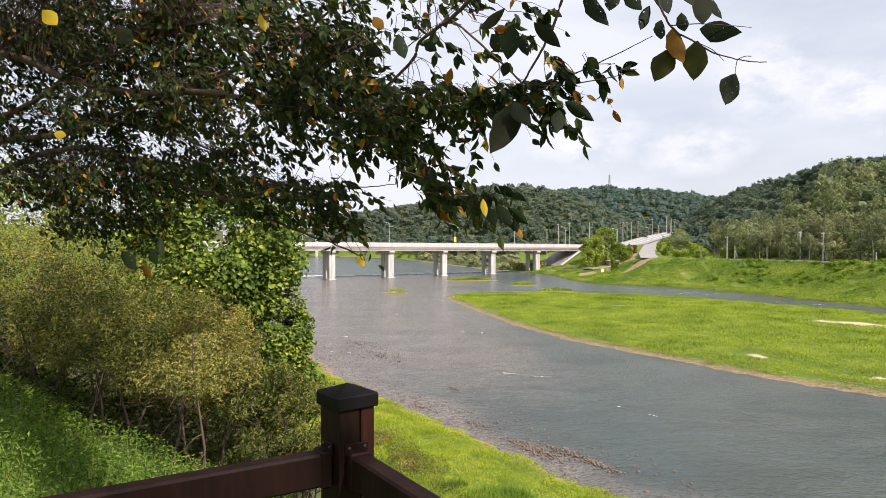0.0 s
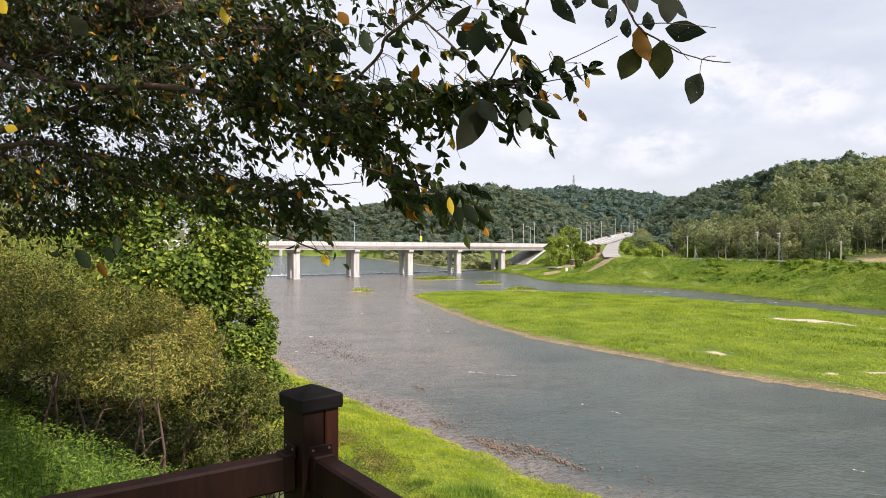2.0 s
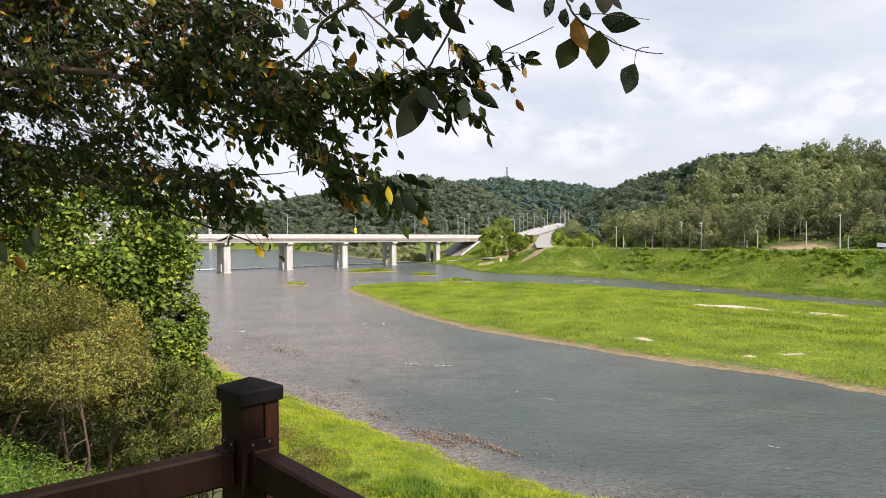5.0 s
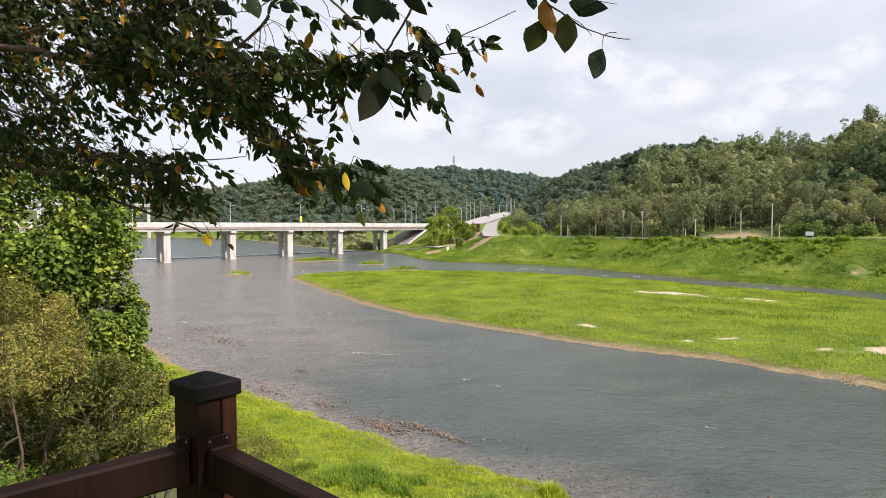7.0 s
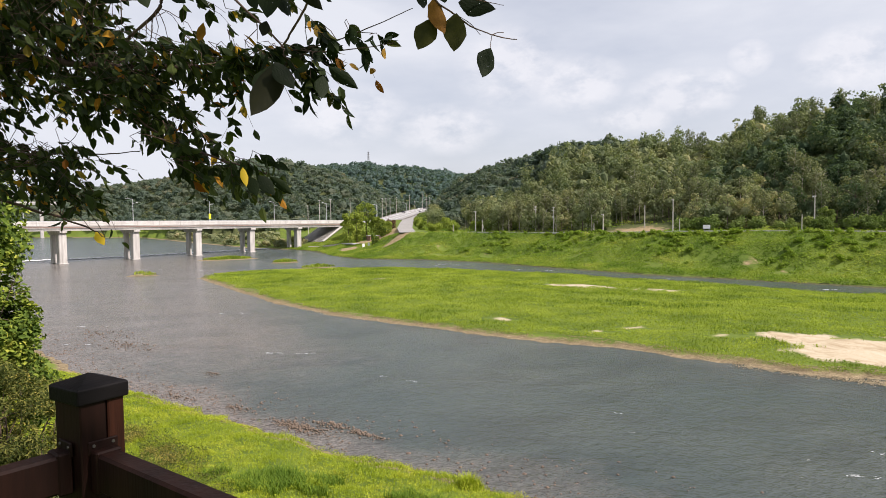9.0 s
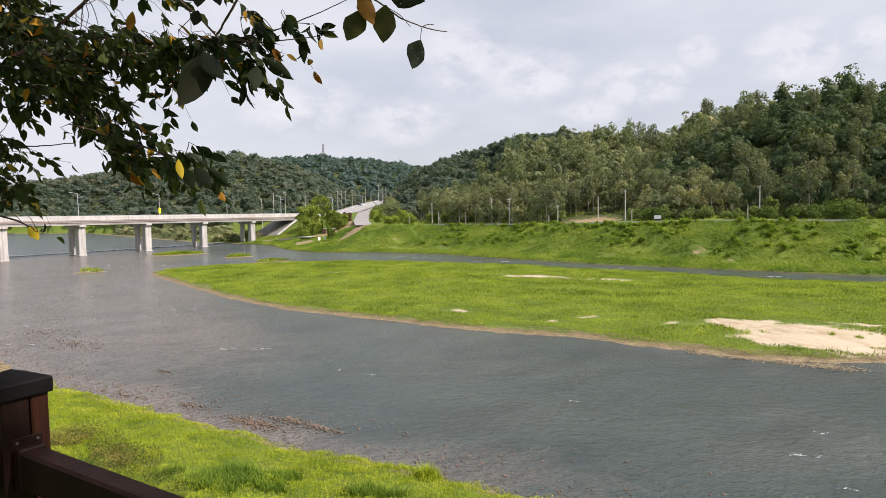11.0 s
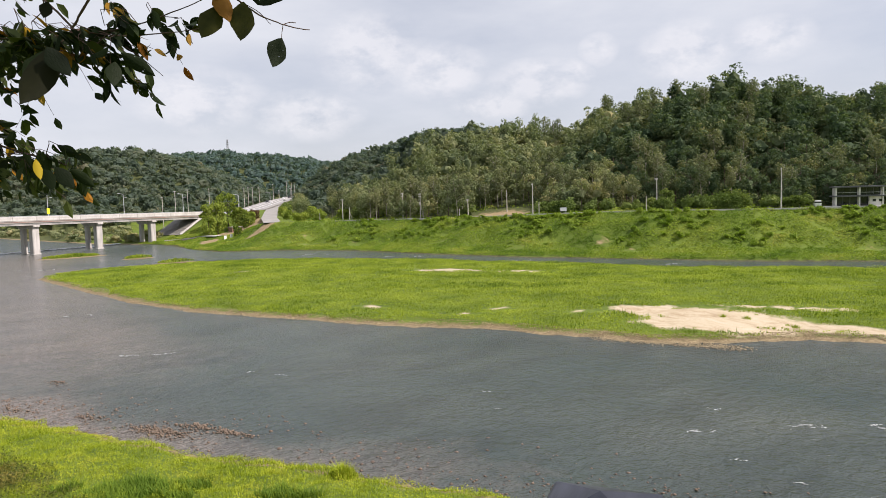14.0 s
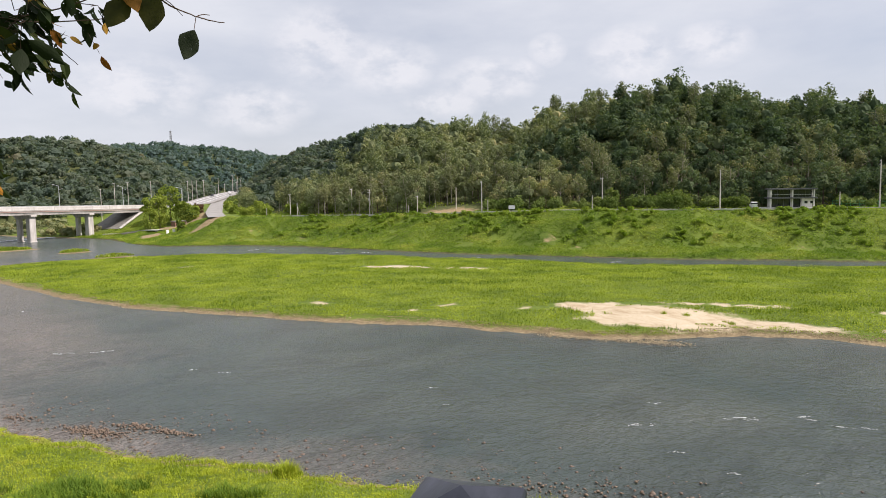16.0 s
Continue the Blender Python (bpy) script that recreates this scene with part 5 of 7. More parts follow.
lobe((-1.16, 4.65, 17.70), (0.31, 0.40, 0.18), 36)
lobe((-0.76, 4.22, 17.58), (0.25, 0.35, 0.12), 25)
lobe((-1.12, 4.51, 18.08), (0.30, 0.30, 0.16), 20)
lobe((-1.44, 4.81, 18.15), (0.30, 0.30, 0.16), 20)
lobe((-0.89, 4.31, 18.14), (0.30, 0.30, 0.16), 14)
lobe((-0.56, 3.91, 17.45), (0.10, 0.25, 0.06), 7)
lobe((-0.81, 4.28, 17.69), (0.25, 0.30, 0.09), 18)
lobe((-0.47, 3.84, 17.68), (0.16, 0.20, 0.03), 6)
lobe((-2.90, 5.86, 17.52), (0.74, 0.50, 0.20), 60)
lobe((-0.19, 3.44, 17.92), (0.15, 0.30, 0.15), 28)
lobe((-0.07, 3.31, 17.73), (0.14, 0.30, 0.11), 24)
lobe((0.04, 3.17, 17.60), (0.12, 0.25, 0.08), 14)
lobe((0.22, 2.96, 17.57), (0.10, 0.20, 0.07), 8)
lobe((0.31, 2.86, 17.50), (0.05, 0.10, 0.02), 2)
lobe((-0.01, 3.25, 18.08), (0.16, 0.30, 0.07), 26)
lobe((0.17, 3.01, 18.03), (0.13, 0.25, 0.06), 20)
lobe((0.33, 2.85, 18.01), (0.11, 0.20, 0.06), 14)
lobe((0.09, 3.11, 17.91), (0.10, 0.20, 0.08), 6)
lobe((0.41, 2.75, 17.98), (0.10, 0.20, 0.07), 9)
lobe((0.48, 2.66, 17.90), (0.08, 0.15, 0.04), 4)
lobe((0.50, 2.65, 18.05), (0.11, 0.15, 0.03), 4)
lobe((0.62, 2.54, 18.03), (0.07, 0.10, 0.03), 3)
lobe((-0.25, 3.52, 18.47), (0.21, 0.30, 0.16), 5)
lobe((0.14, 3.05, 18.37), (0.21, 0.25, 0.12), 7)
lobe((-0.01, 3.25, 18.49), (0.16, 0.20, 0.07), 5)
lobe((0.28, 2.90, 18.25), (0.10, 0.20, 0.10), 4)
lobe((0.41, 2.76, 18.33), (0.12, 0.20, 0.06), 3)
lobe((-3.44, 6.16, 19.83), (0.78, 0.60, 0.21), 70)
lobe((-1.64, 5.08, 19.40), (0.64, 0.50, 0.17), 70)
lobe((-0.55, 3.97, 18.93), (0.30, 0.40, 0.12), 30)
lobe((0.04, 3.19, 18.63), (0.32, 0.30, 0.08), 12)
# unseen overhead lobes, placed sunward to shade railing, weeds and shrubs
lobe((0.3, 1.7, 20.6), (2.4, 1.3, 0.45), 110)
lobe((2.2, 0.5, 20.5), (1.0, 0.9, 0.35), 45)
lobe((-3.6, 4.6, 20.2), (1.8, 1.2, 0.7), 80)
lobe((-2.6, 6.0, 20.9), (2.2, 1.5, 0.4), 100)
lobe((1.2, -1.0, 20.5), (2.6, 1.5, 0.4), 110)
lobe((-2.4, 7.8, 21.5), (2.4, 1.5, 0.4), 140)
lobe((2.8, -2.6, 20.8), (1.8, 1.2, 0.4), 60)


def build_cherry():
    off = np.array([-6.3, 6.95, 14.4])
    tree = thing("cherry_tree", Matrix.Translation(off), "old cherry tree with drooping limbs and dark, insect-eaten, partly yellow leaves", "tree")
    samples, rads = [], []
    for i, (pts, r0, r1) in enumerate(BOUGHS):
        p = np.array(pts, float)
        t = np.linspace(0, len(p) - 1, (len(p) - 1) * 5 + 1)
        k = np.arange(len(p))
        q = np.stack([np.interp(t, k, p[:, c]) for c in range(3)], 1)
        for _ in range(3):
            q = np.concatenate([q[:1], (q[:-2] + q[1:-1] * 2 + q[2:]) / 4, q[-1:]])
        wob = rng.normal(0, 1, q.shape) * 0.005 * min(1, r0 * 30)
        wob[0] = 0
        q = q + wob
        s = np.linspace(0, 1, len(q))
        r = (r0 * (1 - s) + r1 * s) * (1 + rng.normal(0, 0.06, len(s)))
        part_me("trunk" if i == 0 else "bough", raw_mesh("bough", *((lambda v, f: (v - off, f))(*tube(q, r, 8))), M_CHERRY_BARK, smooth=True), tree, "rough grey-brown trunk" if i == 0 else "")
        samples.append(q), rads.append(r)
    allp, allr = np.concatenate(samples), np.concatenate(rads)
    allp, allr = allp[allp[:, 2] > 17.2], allr[allp[:, 2] > 17.2]
    twigs, bases, dirs = [], [], []
    for c, h, n in LOBES:
        for _ in range(int(n * np.interp(c[0], [-2.2, -1.1, -0.5], [1.9, 1.2, 0.78]))):
            v = rng.normal(size=3)
            v = v / np.linalg.norm(v) * rng.uniform(0.05, 1.0) ** 0.42
            mid = np.array(c) + v * np.array(h) + (np.array([-0.28, 0.45, 0.06]) if c[0] < -1.3 and c[2] < 19.9 else 0.0)
            away = math.hypot(mid[0], mid[1])
            ln = rng.uniform(0.16, 0.42) * float(np.interp(away, [2.3, 4.5], [0.55, 1.0]))
            d = unit(np.array([0.75, -0.35, -0.28]) + rng.normal(0, 0.42, 3))
            m = 5
            t = np.linspace(0, 1, m)[:, None]
            path = mid + d * (t - 0.5) * ln + np.array([0, 0, -0.22]) * ln * t ** 2 + rng.normal(0, 0.006, (m, 3))
            near = np.argsort(np.linalg.norm(allp - path[0], axis=1) + np.where(allr > 0.05, 0.5, 0))[:4]
            st = allp[near[rng.integers(4)]]
            u = np.linspace(0, 1, 4)[:, None]
            gap = np.linalg.norm(path[0] - st)
            link = st + (path[0] - st) * u + np.array([0, 0, 0.10]) * np.sin(u * np.pi) * gap * rng.uniform(-0.4, 1.0) + rng.normal(0, 0.010, (4, 3)) * np.sin(u * np.pi)
            whole = np.concatenate([link[:-1], path])
            thick = np.interp(np.linspace(0, 1, len(whole)), [0, 1], [0.0019 + 0.0016 * min(gap, 1.0), 0.0009])
            twigs.append(tube(whole, thick, 3))
            k = int(rng.integers(7, 13))
            tt = np.sort(rng.uniform(0.05, 1.0, k))
            tt[-1] = 1.0
            pos = np.stack([np.interp(tt, t[:, 0], path[:, i]) for i in range(3)], 1)
            flip = np.where(np.arange(k) % 2, 1.0, -1.0)[:, None]
            a = d * 0.55 + flip * unit(np.cross(d, [0, 0, 1.0])) * 0.45 + rng.normal(0, 0.4, (k, 3)) + [0, 0, -0.55]
            bases.append(pos), dirs.append(a)
    v, f = merge(twigs)
    part_me("twig_spray", raw_mesh("twig_spray", v - off, f, M_CHERRY_BARK, smooth=True), tree, "fine dark twigs")["kind"] = "stuff"
    base, along = np.concatenate(bases), np.concatenate(dirs)
    base = base + unit(along) * 0.010
    size = rng.uniform(0.048, 0.086, len(base)) * np.where(rng.uniform(size=len(base)) < 0.2, 0.7, 1.0)
    # the unseen overhead leaves are enlarged to block more sun
    size = np.where(base[:, 2] > 19.9, size * 1.8, size)
    depth = np.hypot(base[:, 0], base[:, 1]) + (base[:, 2] > 19.9) * 20
    order = np.argsort(depth)
    single, rest = order[:250], order[250:]
    far = depth[rest] > 4.6
    fr, nr = rest[far], rest[~far]
    v, f = merge([leaf_shapes(base[nr], along[nr], size[nr]), leaf_cloud(base[fr] + unit(along[fr]) * size[fr][:, None] * 0.5, along[fr], size[fr], 0.5, 0.10)])
    part_me("leaves", raw_mesh("leaves", v - off, f, M_CHERRY), tree, "green leaves darkened for their shaded undersides, some yellow")["kind"] = "stuff"
    shapes = []
    for w, fo, cu in ((0.52, 0.10, 0.12), (0.46, 0.16, 0.2), (0.36, 0.2, 0.05), (0.44, 0.06, 0.25), (0.42, 0.24, 0.16)):
        rows, faces = [], []
        ts = (0.0, 0.07, 0.18, 0.32, 0.48, 0.63, 0.77, 0.89, 0.95, 1.0)
        ws = (0.03, 0.36, 0.74, 0.96, 1.0, 0.88, 0.63, 0.31, 0.12, 0.0)
        for t, q in zip(ts, ws):
            zc = -cu * t * t
            a, b = (q * w * 0.5 * (1 + rng.normal(0, 0.06)) for _ in range(2))
            rows += [(-a, t, zc + fo * q * 0.5), (0, t, zc), (b, t, zc + fo * q * 0.5)]
        for i in range(len(ts) - 1):
            a, b = i * 3, i * 3 + 3
            faces += [(a, a + 1, b + 1), (a, b + 1, b), (a + 1, a + 2, b + 2), (a + 1, b + 2, b + 1)]
        shapes.append((np.array(rows), np.array(faces)))
    meshes = {}

    def one_leaf(p, a, s, mat, k, roll=None, label=""):
        key = (k, mat.name)
        if key not in meshes:
            meshes[key] = raw_mesh("leaf", *shapes[k], mat, smooth=True)
        a = Vector(a).normalized()
        side = a.cross(Vector(rng.normal(size=3) if roll is None else roll)).normalized()
        up = side.cross(a)
        m = Matrix((side, a, up)).transposed().to_4x4()
        ob = part_me("leaf", meshes[key], tree, label)
        ob.matrix_basis = Matrix.Translation(Vector(p) - Vector(off)) @ m @ Matrix.Scale(s, 4)

    def hang(p, tip, mat, k, label=""):
        a = Vector(tip) - Vector(p)
        one_leaf(p, a, a.length, mat, k, roll=(rng.normal(0, 0.25), 1.0, rng.normal(0, 0.25)), label=label)

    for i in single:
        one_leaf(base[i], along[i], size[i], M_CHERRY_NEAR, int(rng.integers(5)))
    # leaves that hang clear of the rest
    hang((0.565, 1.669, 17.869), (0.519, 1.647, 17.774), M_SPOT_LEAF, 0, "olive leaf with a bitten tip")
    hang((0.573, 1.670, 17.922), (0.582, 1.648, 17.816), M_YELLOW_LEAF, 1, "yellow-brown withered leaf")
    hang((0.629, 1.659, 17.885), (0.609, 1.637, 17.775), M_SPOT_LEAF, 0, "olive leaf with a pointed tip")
    hang((0.724, 1.658, 17.804), (0.683, 1.636, 17.717), M_BACKLIT_LEAF, 0)
    hang((0.646, 1.690, 17.923), (0.742, 1.669, 17.905), M_BACKLIT_LEAF, 0)
    hang((0.665, 1.712, 18.035), (0.643, 1.690, 17.918), M_BACKLIT_OLIVE, 3, "pale olive leaf seen from below")
    hang((0.688, 1.711, 18.004), (0.694, 1.690, 17.940), M_BACKLIT_LEAF, 1)
    hang((0.600, 1.691, 17.965), (0.599, 1.669, 17.902), M_BACKLIT_LEAF, 1)
    hang((0.543, 1.670, 17.940), (0.529, 1.649, 17.877), M_BACKLIT_LEAF, 1)
    hang((0.527, 1.711, 17.989), (0.495, 1.690, 17.918), M_BACKLIT_LEAF, 2)
    hang((0.390, 1.812, 18.062), (0.431, 1.790, 17.948), M_BACKLIT_LEAF, 1)
    hang((0.476, 1.762, 18.051), (0.514, 1.741, 17.978), M_BACKLIT_LEAF, 1)
    hang((0.556, 1.712, 18.040), (0.563, 1.690, 17.954), M_BACKLIT_LEAF, 0)
    hang((0.466, 1.813, 18.085), (0.439, 1.791, 17.987), M_BACKLIT_LEAF, 3)
    hang((0.613, 1.712, 18.040), (0.627, 1.691, 17.975), M_BACKLIT_LEAF, 0)
    hang((0.211, 1.907, 17.785), (0.135, 1.884, 17.624), M_BACKLIT_OLIVE, 4, "olive leaf with a brown tip")
    hang((0.197, 1.927, 17.781), (0.154, 1.905, 17.653), M_BACKLIT_LEAF, 0)
    hang((0.197, 1.887, 17.781), (0.243, 1.866, 17.702), M_BACKLIT_LEAF, 0)
    hang((0.384, 2.208, 17.818), (0.371, 2.186, 17.735), M_BACKLIT_LEAF, 0)
    hang((0.402, 2.208, 17.846), (0.495, 2.187, 17.777), M_BACKLIT_LEAF, 2)
    hang((0.225, 2.213, 18.098), (0.214, 2.191, 17.971), M_BACKLIT_LEAF, 0)
    hang((0.269, 2.263, 18.085), (0.276, 2.241, 17.994), M_BACKLIT_LEAF, 1)
    hang((0.167, 2.313, 18.100), (0.195, 2.292, 18.026), M_BACKLIT_LEAF, 0)
    hang((0.300, 2.213, 18.107), (0.386, 2.192, 18.017), M_BACKLIT_OLIVE, 2, "narrow olive leaf")
    hang((0.222, 2.311, 18.003), (0.205, 2.290, 17.943), M_BACKLIT_OLIVE, 0, "small olive leaf")
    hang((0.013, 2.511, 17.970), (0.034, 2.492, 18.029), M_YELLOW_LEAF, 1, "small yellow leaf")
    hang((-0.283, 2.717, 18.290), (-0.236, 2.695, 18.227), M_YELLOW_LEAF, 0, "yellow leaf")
    hang((-0.318, 2.714, 18.172), (-0.236, 2.694, 18.125), M_BACKLIT_LEAF, 0)
    hang((-0.174, 2.615, 18.191), (-0.151, 2.593, 18.076), M_BACKLIT_LEAF, 1)
    hang((-0.075, 2.614, 18.158), (-0.020, 2.593, 18.115), M_BACKLIT_LEAF, 0)
    hang((0.134, 2.414, 18.147), (0.224, 2.395, 18.215), M_BACKLIT_OLIVE, 2, "narrow olive leaf")
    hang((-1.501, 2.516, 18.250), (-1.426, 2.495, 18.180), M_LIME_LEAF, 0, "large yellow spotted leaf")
    hang((-1.275, 2.615, 18.224), (-1.188, 2.594, 18.131), M_BACKLIT_OLIVE, 1, "olive leaf with a torn edge")
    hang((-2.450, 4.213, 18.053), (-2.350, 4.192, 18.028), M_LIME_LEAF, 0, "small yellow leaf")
    hang((-1.257, 2.499, 17.325), (-1.289, 2.479, 17.332), M_BACKLIT_LEAF, 0)
    hang((-1.204, 2.499, 17.346), (-1.132, 2.478, 17.273), M_BACKLIT_LEAF, 1)
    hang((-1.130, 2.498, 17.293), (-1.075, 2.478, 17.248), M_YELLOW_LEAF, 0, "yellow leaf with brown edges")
    hang((-1.056, 2.500, 17.399), (-1.048, 2.479, 17.326), M_BACKLIT_LEAF, 2)
    hang((-1.099, 2.500, 17.357), (-1.058, 2.478, 17.294), M_BACKLIT_LEAF, 0)
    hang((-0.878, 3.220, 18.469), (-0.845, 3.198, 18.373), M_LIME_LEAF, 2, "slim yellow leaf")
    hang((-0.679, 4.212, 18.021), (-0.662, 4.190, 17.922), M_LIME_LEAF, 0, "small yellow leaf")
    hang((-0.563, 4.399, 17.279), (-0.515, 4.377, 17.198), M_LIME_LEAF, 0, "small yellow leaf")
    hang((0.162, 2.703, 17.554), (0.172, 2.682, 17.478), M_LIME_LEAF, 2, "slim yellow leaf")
    hang((0.265, 2.703, 17.518), (0.343, 2.681, 17.449), M_BACKLIT_LEAF, 2)
    hang((0.219, 2.703, 17.525), (0.275, 2.681, 17.444), M_BACKLIT_LEAF, 0)
    hang((0.185, 2.703, 17.518), (0.213, 2.681, 17.440), M_BACKLIT_LEAF, 0)
    return tree


build_cherry()


# ---- shrubs and trees of the near bank ----
def shrub(cx, cy, top, rad, n, mat, label, leaf=0.07, aspect=0.30, stems=7, low=0.35, cat="shrub", flat=0.8, lumps=16, bark=None, name="shrub"):
    """Several leaning stems that fork into arching shoots, with slender leaves along them."""
    gz = float(ground_z(cx, cy))
    h = top - gz
    sh = thing(name, Matrix.Translation((cx, cy, gz)), label, cat)
    ends = []
    for i in range(stems):
        blocks = []
        a = i / stems * 6.28 + rng.uniform(-0.4, 0.4)
        sp = rad * rng.uniform(0.35, 0.8)
        t = np.linspace(0, 1, 7)
        bx, by = rng.normal(0, rad * 0.22, 2)
        p = np.stack([bx + math.cos(a) * sp * t ** 1.4 + rng.normal(0, 0.03, 7), by + math.sin(a) * sp * t ** 1.4 + rng.normal(0, 0.03, 7), -0.3 + (h * rng.uniform(0.7, 0.95) + 0.3) * t], 1)
        r0 = 0.014 + 0.0055 * h
        blocks.append(tube(p, r0 * (1 - 0.85 * t), 6))
        for _ in range(7):
            k = rng.uniform(0.3, 0.95)
            b = np.array([np.interp(k, t, p[:, c]) for c in range(3)])
            v = unit(np.array([math.cos(a), math.sin(a), 0.4]) + rng.normal(0, 0.7, 3)) * rad * rng.uniform(0.3, 0.6)
            tt = np.linspace(0, 1, 5)[:, None]
            q = b + v * tt + np.array([0, 0, -1]) * tt ** 2 * 0.15 * rad
            blocks.append(tube(q, 0.010 * (1 - 0.8 * tt[:, 0]), 4))
            ends.append(q[-1])
        part_me("stem", raw_mesh("stem", *merge(blocks), bark or M_BARK, smooth=True), sh)
    # lumps of foliage round the shoots' ends
    ends = np.array(ends)
    pick = ends[rng.integers(len(ends), size=lumps)]
    extra = unit(rng.normal(size=(lumps, 3))) * [rad * 0.75, rad * 0.75, h * 0.42 * flat] + [0, 0, h * 0.6]
    cs = np.concatenate([pick, extra])
    cs[:, :2] *= np.minimum(1.0, rng.uniform(0.55, 0.98, len(cs)) * rad / (np.hypot(cs[:, 0], cs[:, 1]) + 1e-6))[:, None]
    cs[:, 2] = np.clip(cs[:, 2], h * low, h * 0.93)
    per = n // len(cs)
    c = np.concatenate([q + unit(rng.normal(size=(per, 3))) * rng.uniform(0.3, 1.0, (per, 1)) ** 0.5 * rad * (rng.uniform(0.22, 0.38) if cat == "tree" else rng.uniform(0.15, 0.31)) for q in cs])
    c = c[c[:, 2] > h * low * (0.55 + 0.35 * (low > 0.3))]
    along = unit(c - [0, 0, h * 0.35]) + rng.normal(0, 0.55, c.shape) + [0, 0, -0.1]
    out = unit(unit(c - [0, 0, h * 0.45]) + rng.normal(0, 0.6, c.shape) + [0, 0, 0.35])
    along = unit(np.cross(out, rng.normal(size=c.shape))) + along * 0.3
    part_me("foliage", raw_mesh("foliage", *leaf_cloud(c, along, leaf * rng.uniform(0.6, 1.35, len(c)), aspect, 0.12, out), mat), sh)
    return sh


M_STEM = plain("reddish_brown_bark", (0.045, 0.027, 0.021), (0.15, 0.098, 0.075), 0.85, 9.0, bump=0.6, stretch=(1, 1, 0.3))
YG = "yellow-green slender-leaved shrub on the bank slope"
for cx, cy, top, rad, n in ((-6.8, 11.1, 17.1, 1.6, 11000), (-5.3, 10.8, 16.7, 1.4, 12000), (-4.1, 10.8, 16.45, 1.2, 9500), (-2.72, 10.7, 15.35, 0.85, 7500), (-3.5, 11.6, 15.2, 0.85, 6000),
                            (-7.7, 13.5, 17.5, 1.8, 10000), (-5.5, 13.0, 16.6, 1.4, 9500), (-4.55, 13.2, 16.35, 1.0, 7000), (-9.0, 11.5, 18.0, 1.8, 9000), (-5.6, 15.6, 16.2, 1.4, 6500), (-7.2, 16.0, 16.6, 1.7, 7500), (-9.8, 15.5, 18.2, 2.1, 8000), (-11.5, 12.5, 18.6, 2.0, 7000)):
    shrub(cx, cy, top, rad, int(n * 1.5), M_SHRUB, YG, low=0.58 if cx < -3.8 and cy < 12.9 else 0.3, leaf=0.064, aspect=0.34, lumps=40, stems=4, bark=M_STEM)
shrub(-2.6, 11.8, 15.1, 0.82, 9000, M_SHRUB, "rounded yellow-green shrub at the foot of the slope", low=0.36, leaf=0.066, aspect=0.36, lumps=30)
shrub(-5.6, 51.5, 2.1, 2.0, 5000, M_SHRUB, "low olive thicket in the bank grass", 0.12, 0.4, 7, 0.02, lumps=24)
shrub(-2.6, 46.5, 1.9, 1.7, 4000, M_SHRUB, "low olive thicket in the bank grass", 0.12, 0.4, 6, 0.02, lumps=20)
shrub(-4.3, 44.5, 2.3, 1.9, 4500, M_BROAD, "low dark green thicket in the bank grass", 0.12, 0.4, 6, 0.02, lumps=20)
shrub(-2.2, 10.2, 14.6, 0.55, 2500, M_SHRUB, "low slender-leaved shrub with reddish stems at the slope's edge", low=0.5, bark=M_STEM, stems=4)
shrub(-6.9, 21.3, 19.2, 2.75, 25000, M_BROAD, "dark broad-leaved tree with sunlit leaf tips above the river", 0.17, 0.7, 5, 0.05, "tree", 1.0, 34, name="broadleaf_tree")
shrub(-6.05, 20.9, 17.2, 2.0, 11000, M_BROAD, "low dark broad-leaved tree beside the shore", 0.15, 0.7, 4, 0.05, "tree", 1.0, 20, name="broadleaf_tree")
shrub(-5.2, 20.6, 15.6, 1.4, 8000, M_BROAD, "low dark broad-leaved tree beside the shore", 0.15, 0.7, 4, 0.05, "tree", 1.0, 20, name="broadleaf_tree")
shrub(-8.9, 22.4, 19.4, 2.4, 9000, M_BROAD, "broad-leaved green tree among shrubs", 0.17, 0.7, 5, 0.2, "tree", 1.0, 26, name="broadleaf_tree")
shrub(-12.5, 20.0, 19.4, 3.0, 9000, M_BRIGHT, "bright green bushy tree on the bank", 0.15, 0.5, 5, 0.2, "tree", 1.0, 26, name="broadleaf_tree")
shrub(-16, 19, 20.5, 3.2, 9000, M_SHRUB, "yellow-green tree on the bank", 0.15, 0.4, 5, 0.2, "tree", 1.0, 26, name="broadleaf_tree")


def ground_points(n, x0, x1, y0, y1, ok, g):
    x, y = g.uniform(x0, x1, n), g.uniform(y0, y1, n)
    m = ok(x, y)
    x, y = x[m], y[m]
    return np.c_[x, y, ground_z(x, y)]


def bank_s(x, y):
    d, s, _ = to_line(x, y, LEFT_BANK)
    return d * s


g = np.random.default_rng(21)
# tall weeds on the slope below the railing
p = ground_points(27000, -13, 2.0, 2.2, 13, lambda x, y: (bank_s(x, y) > 27.5) & (np.hypot(x + 5, y - 11.5) > 1.2), g)
h = 0.28 + 0.12 * vnoise(p[:, 0], p[:, 1], 0.9, 9)
v1 = blades(p[::2], h[::2] * 1.0, 0.008, 0.8)
q = np.repeat(p, 4, 0) + g.normal(0, 0.06, (len(p) * 4, 3)) * [1, 1, 0]
q[:, 2] += np.repeat(h, 4) * g.uniform(0.3, 1.35, len(q))
v2 = leaf_cloud(q, g.normal(size=q.shape) * [1, 1, 0.5] + [0, 0, 0.1], 0.058 * g.uniform(0.5, 1.5, len(q)), 0.36, 0.1)
tagged(new("slope_weeds", raw_mesh("slope_weeds", *merge([v1, v2]), M_WEEDS)), "lush green weeds on the slope beside the railing", "weeds", kind="stuff")
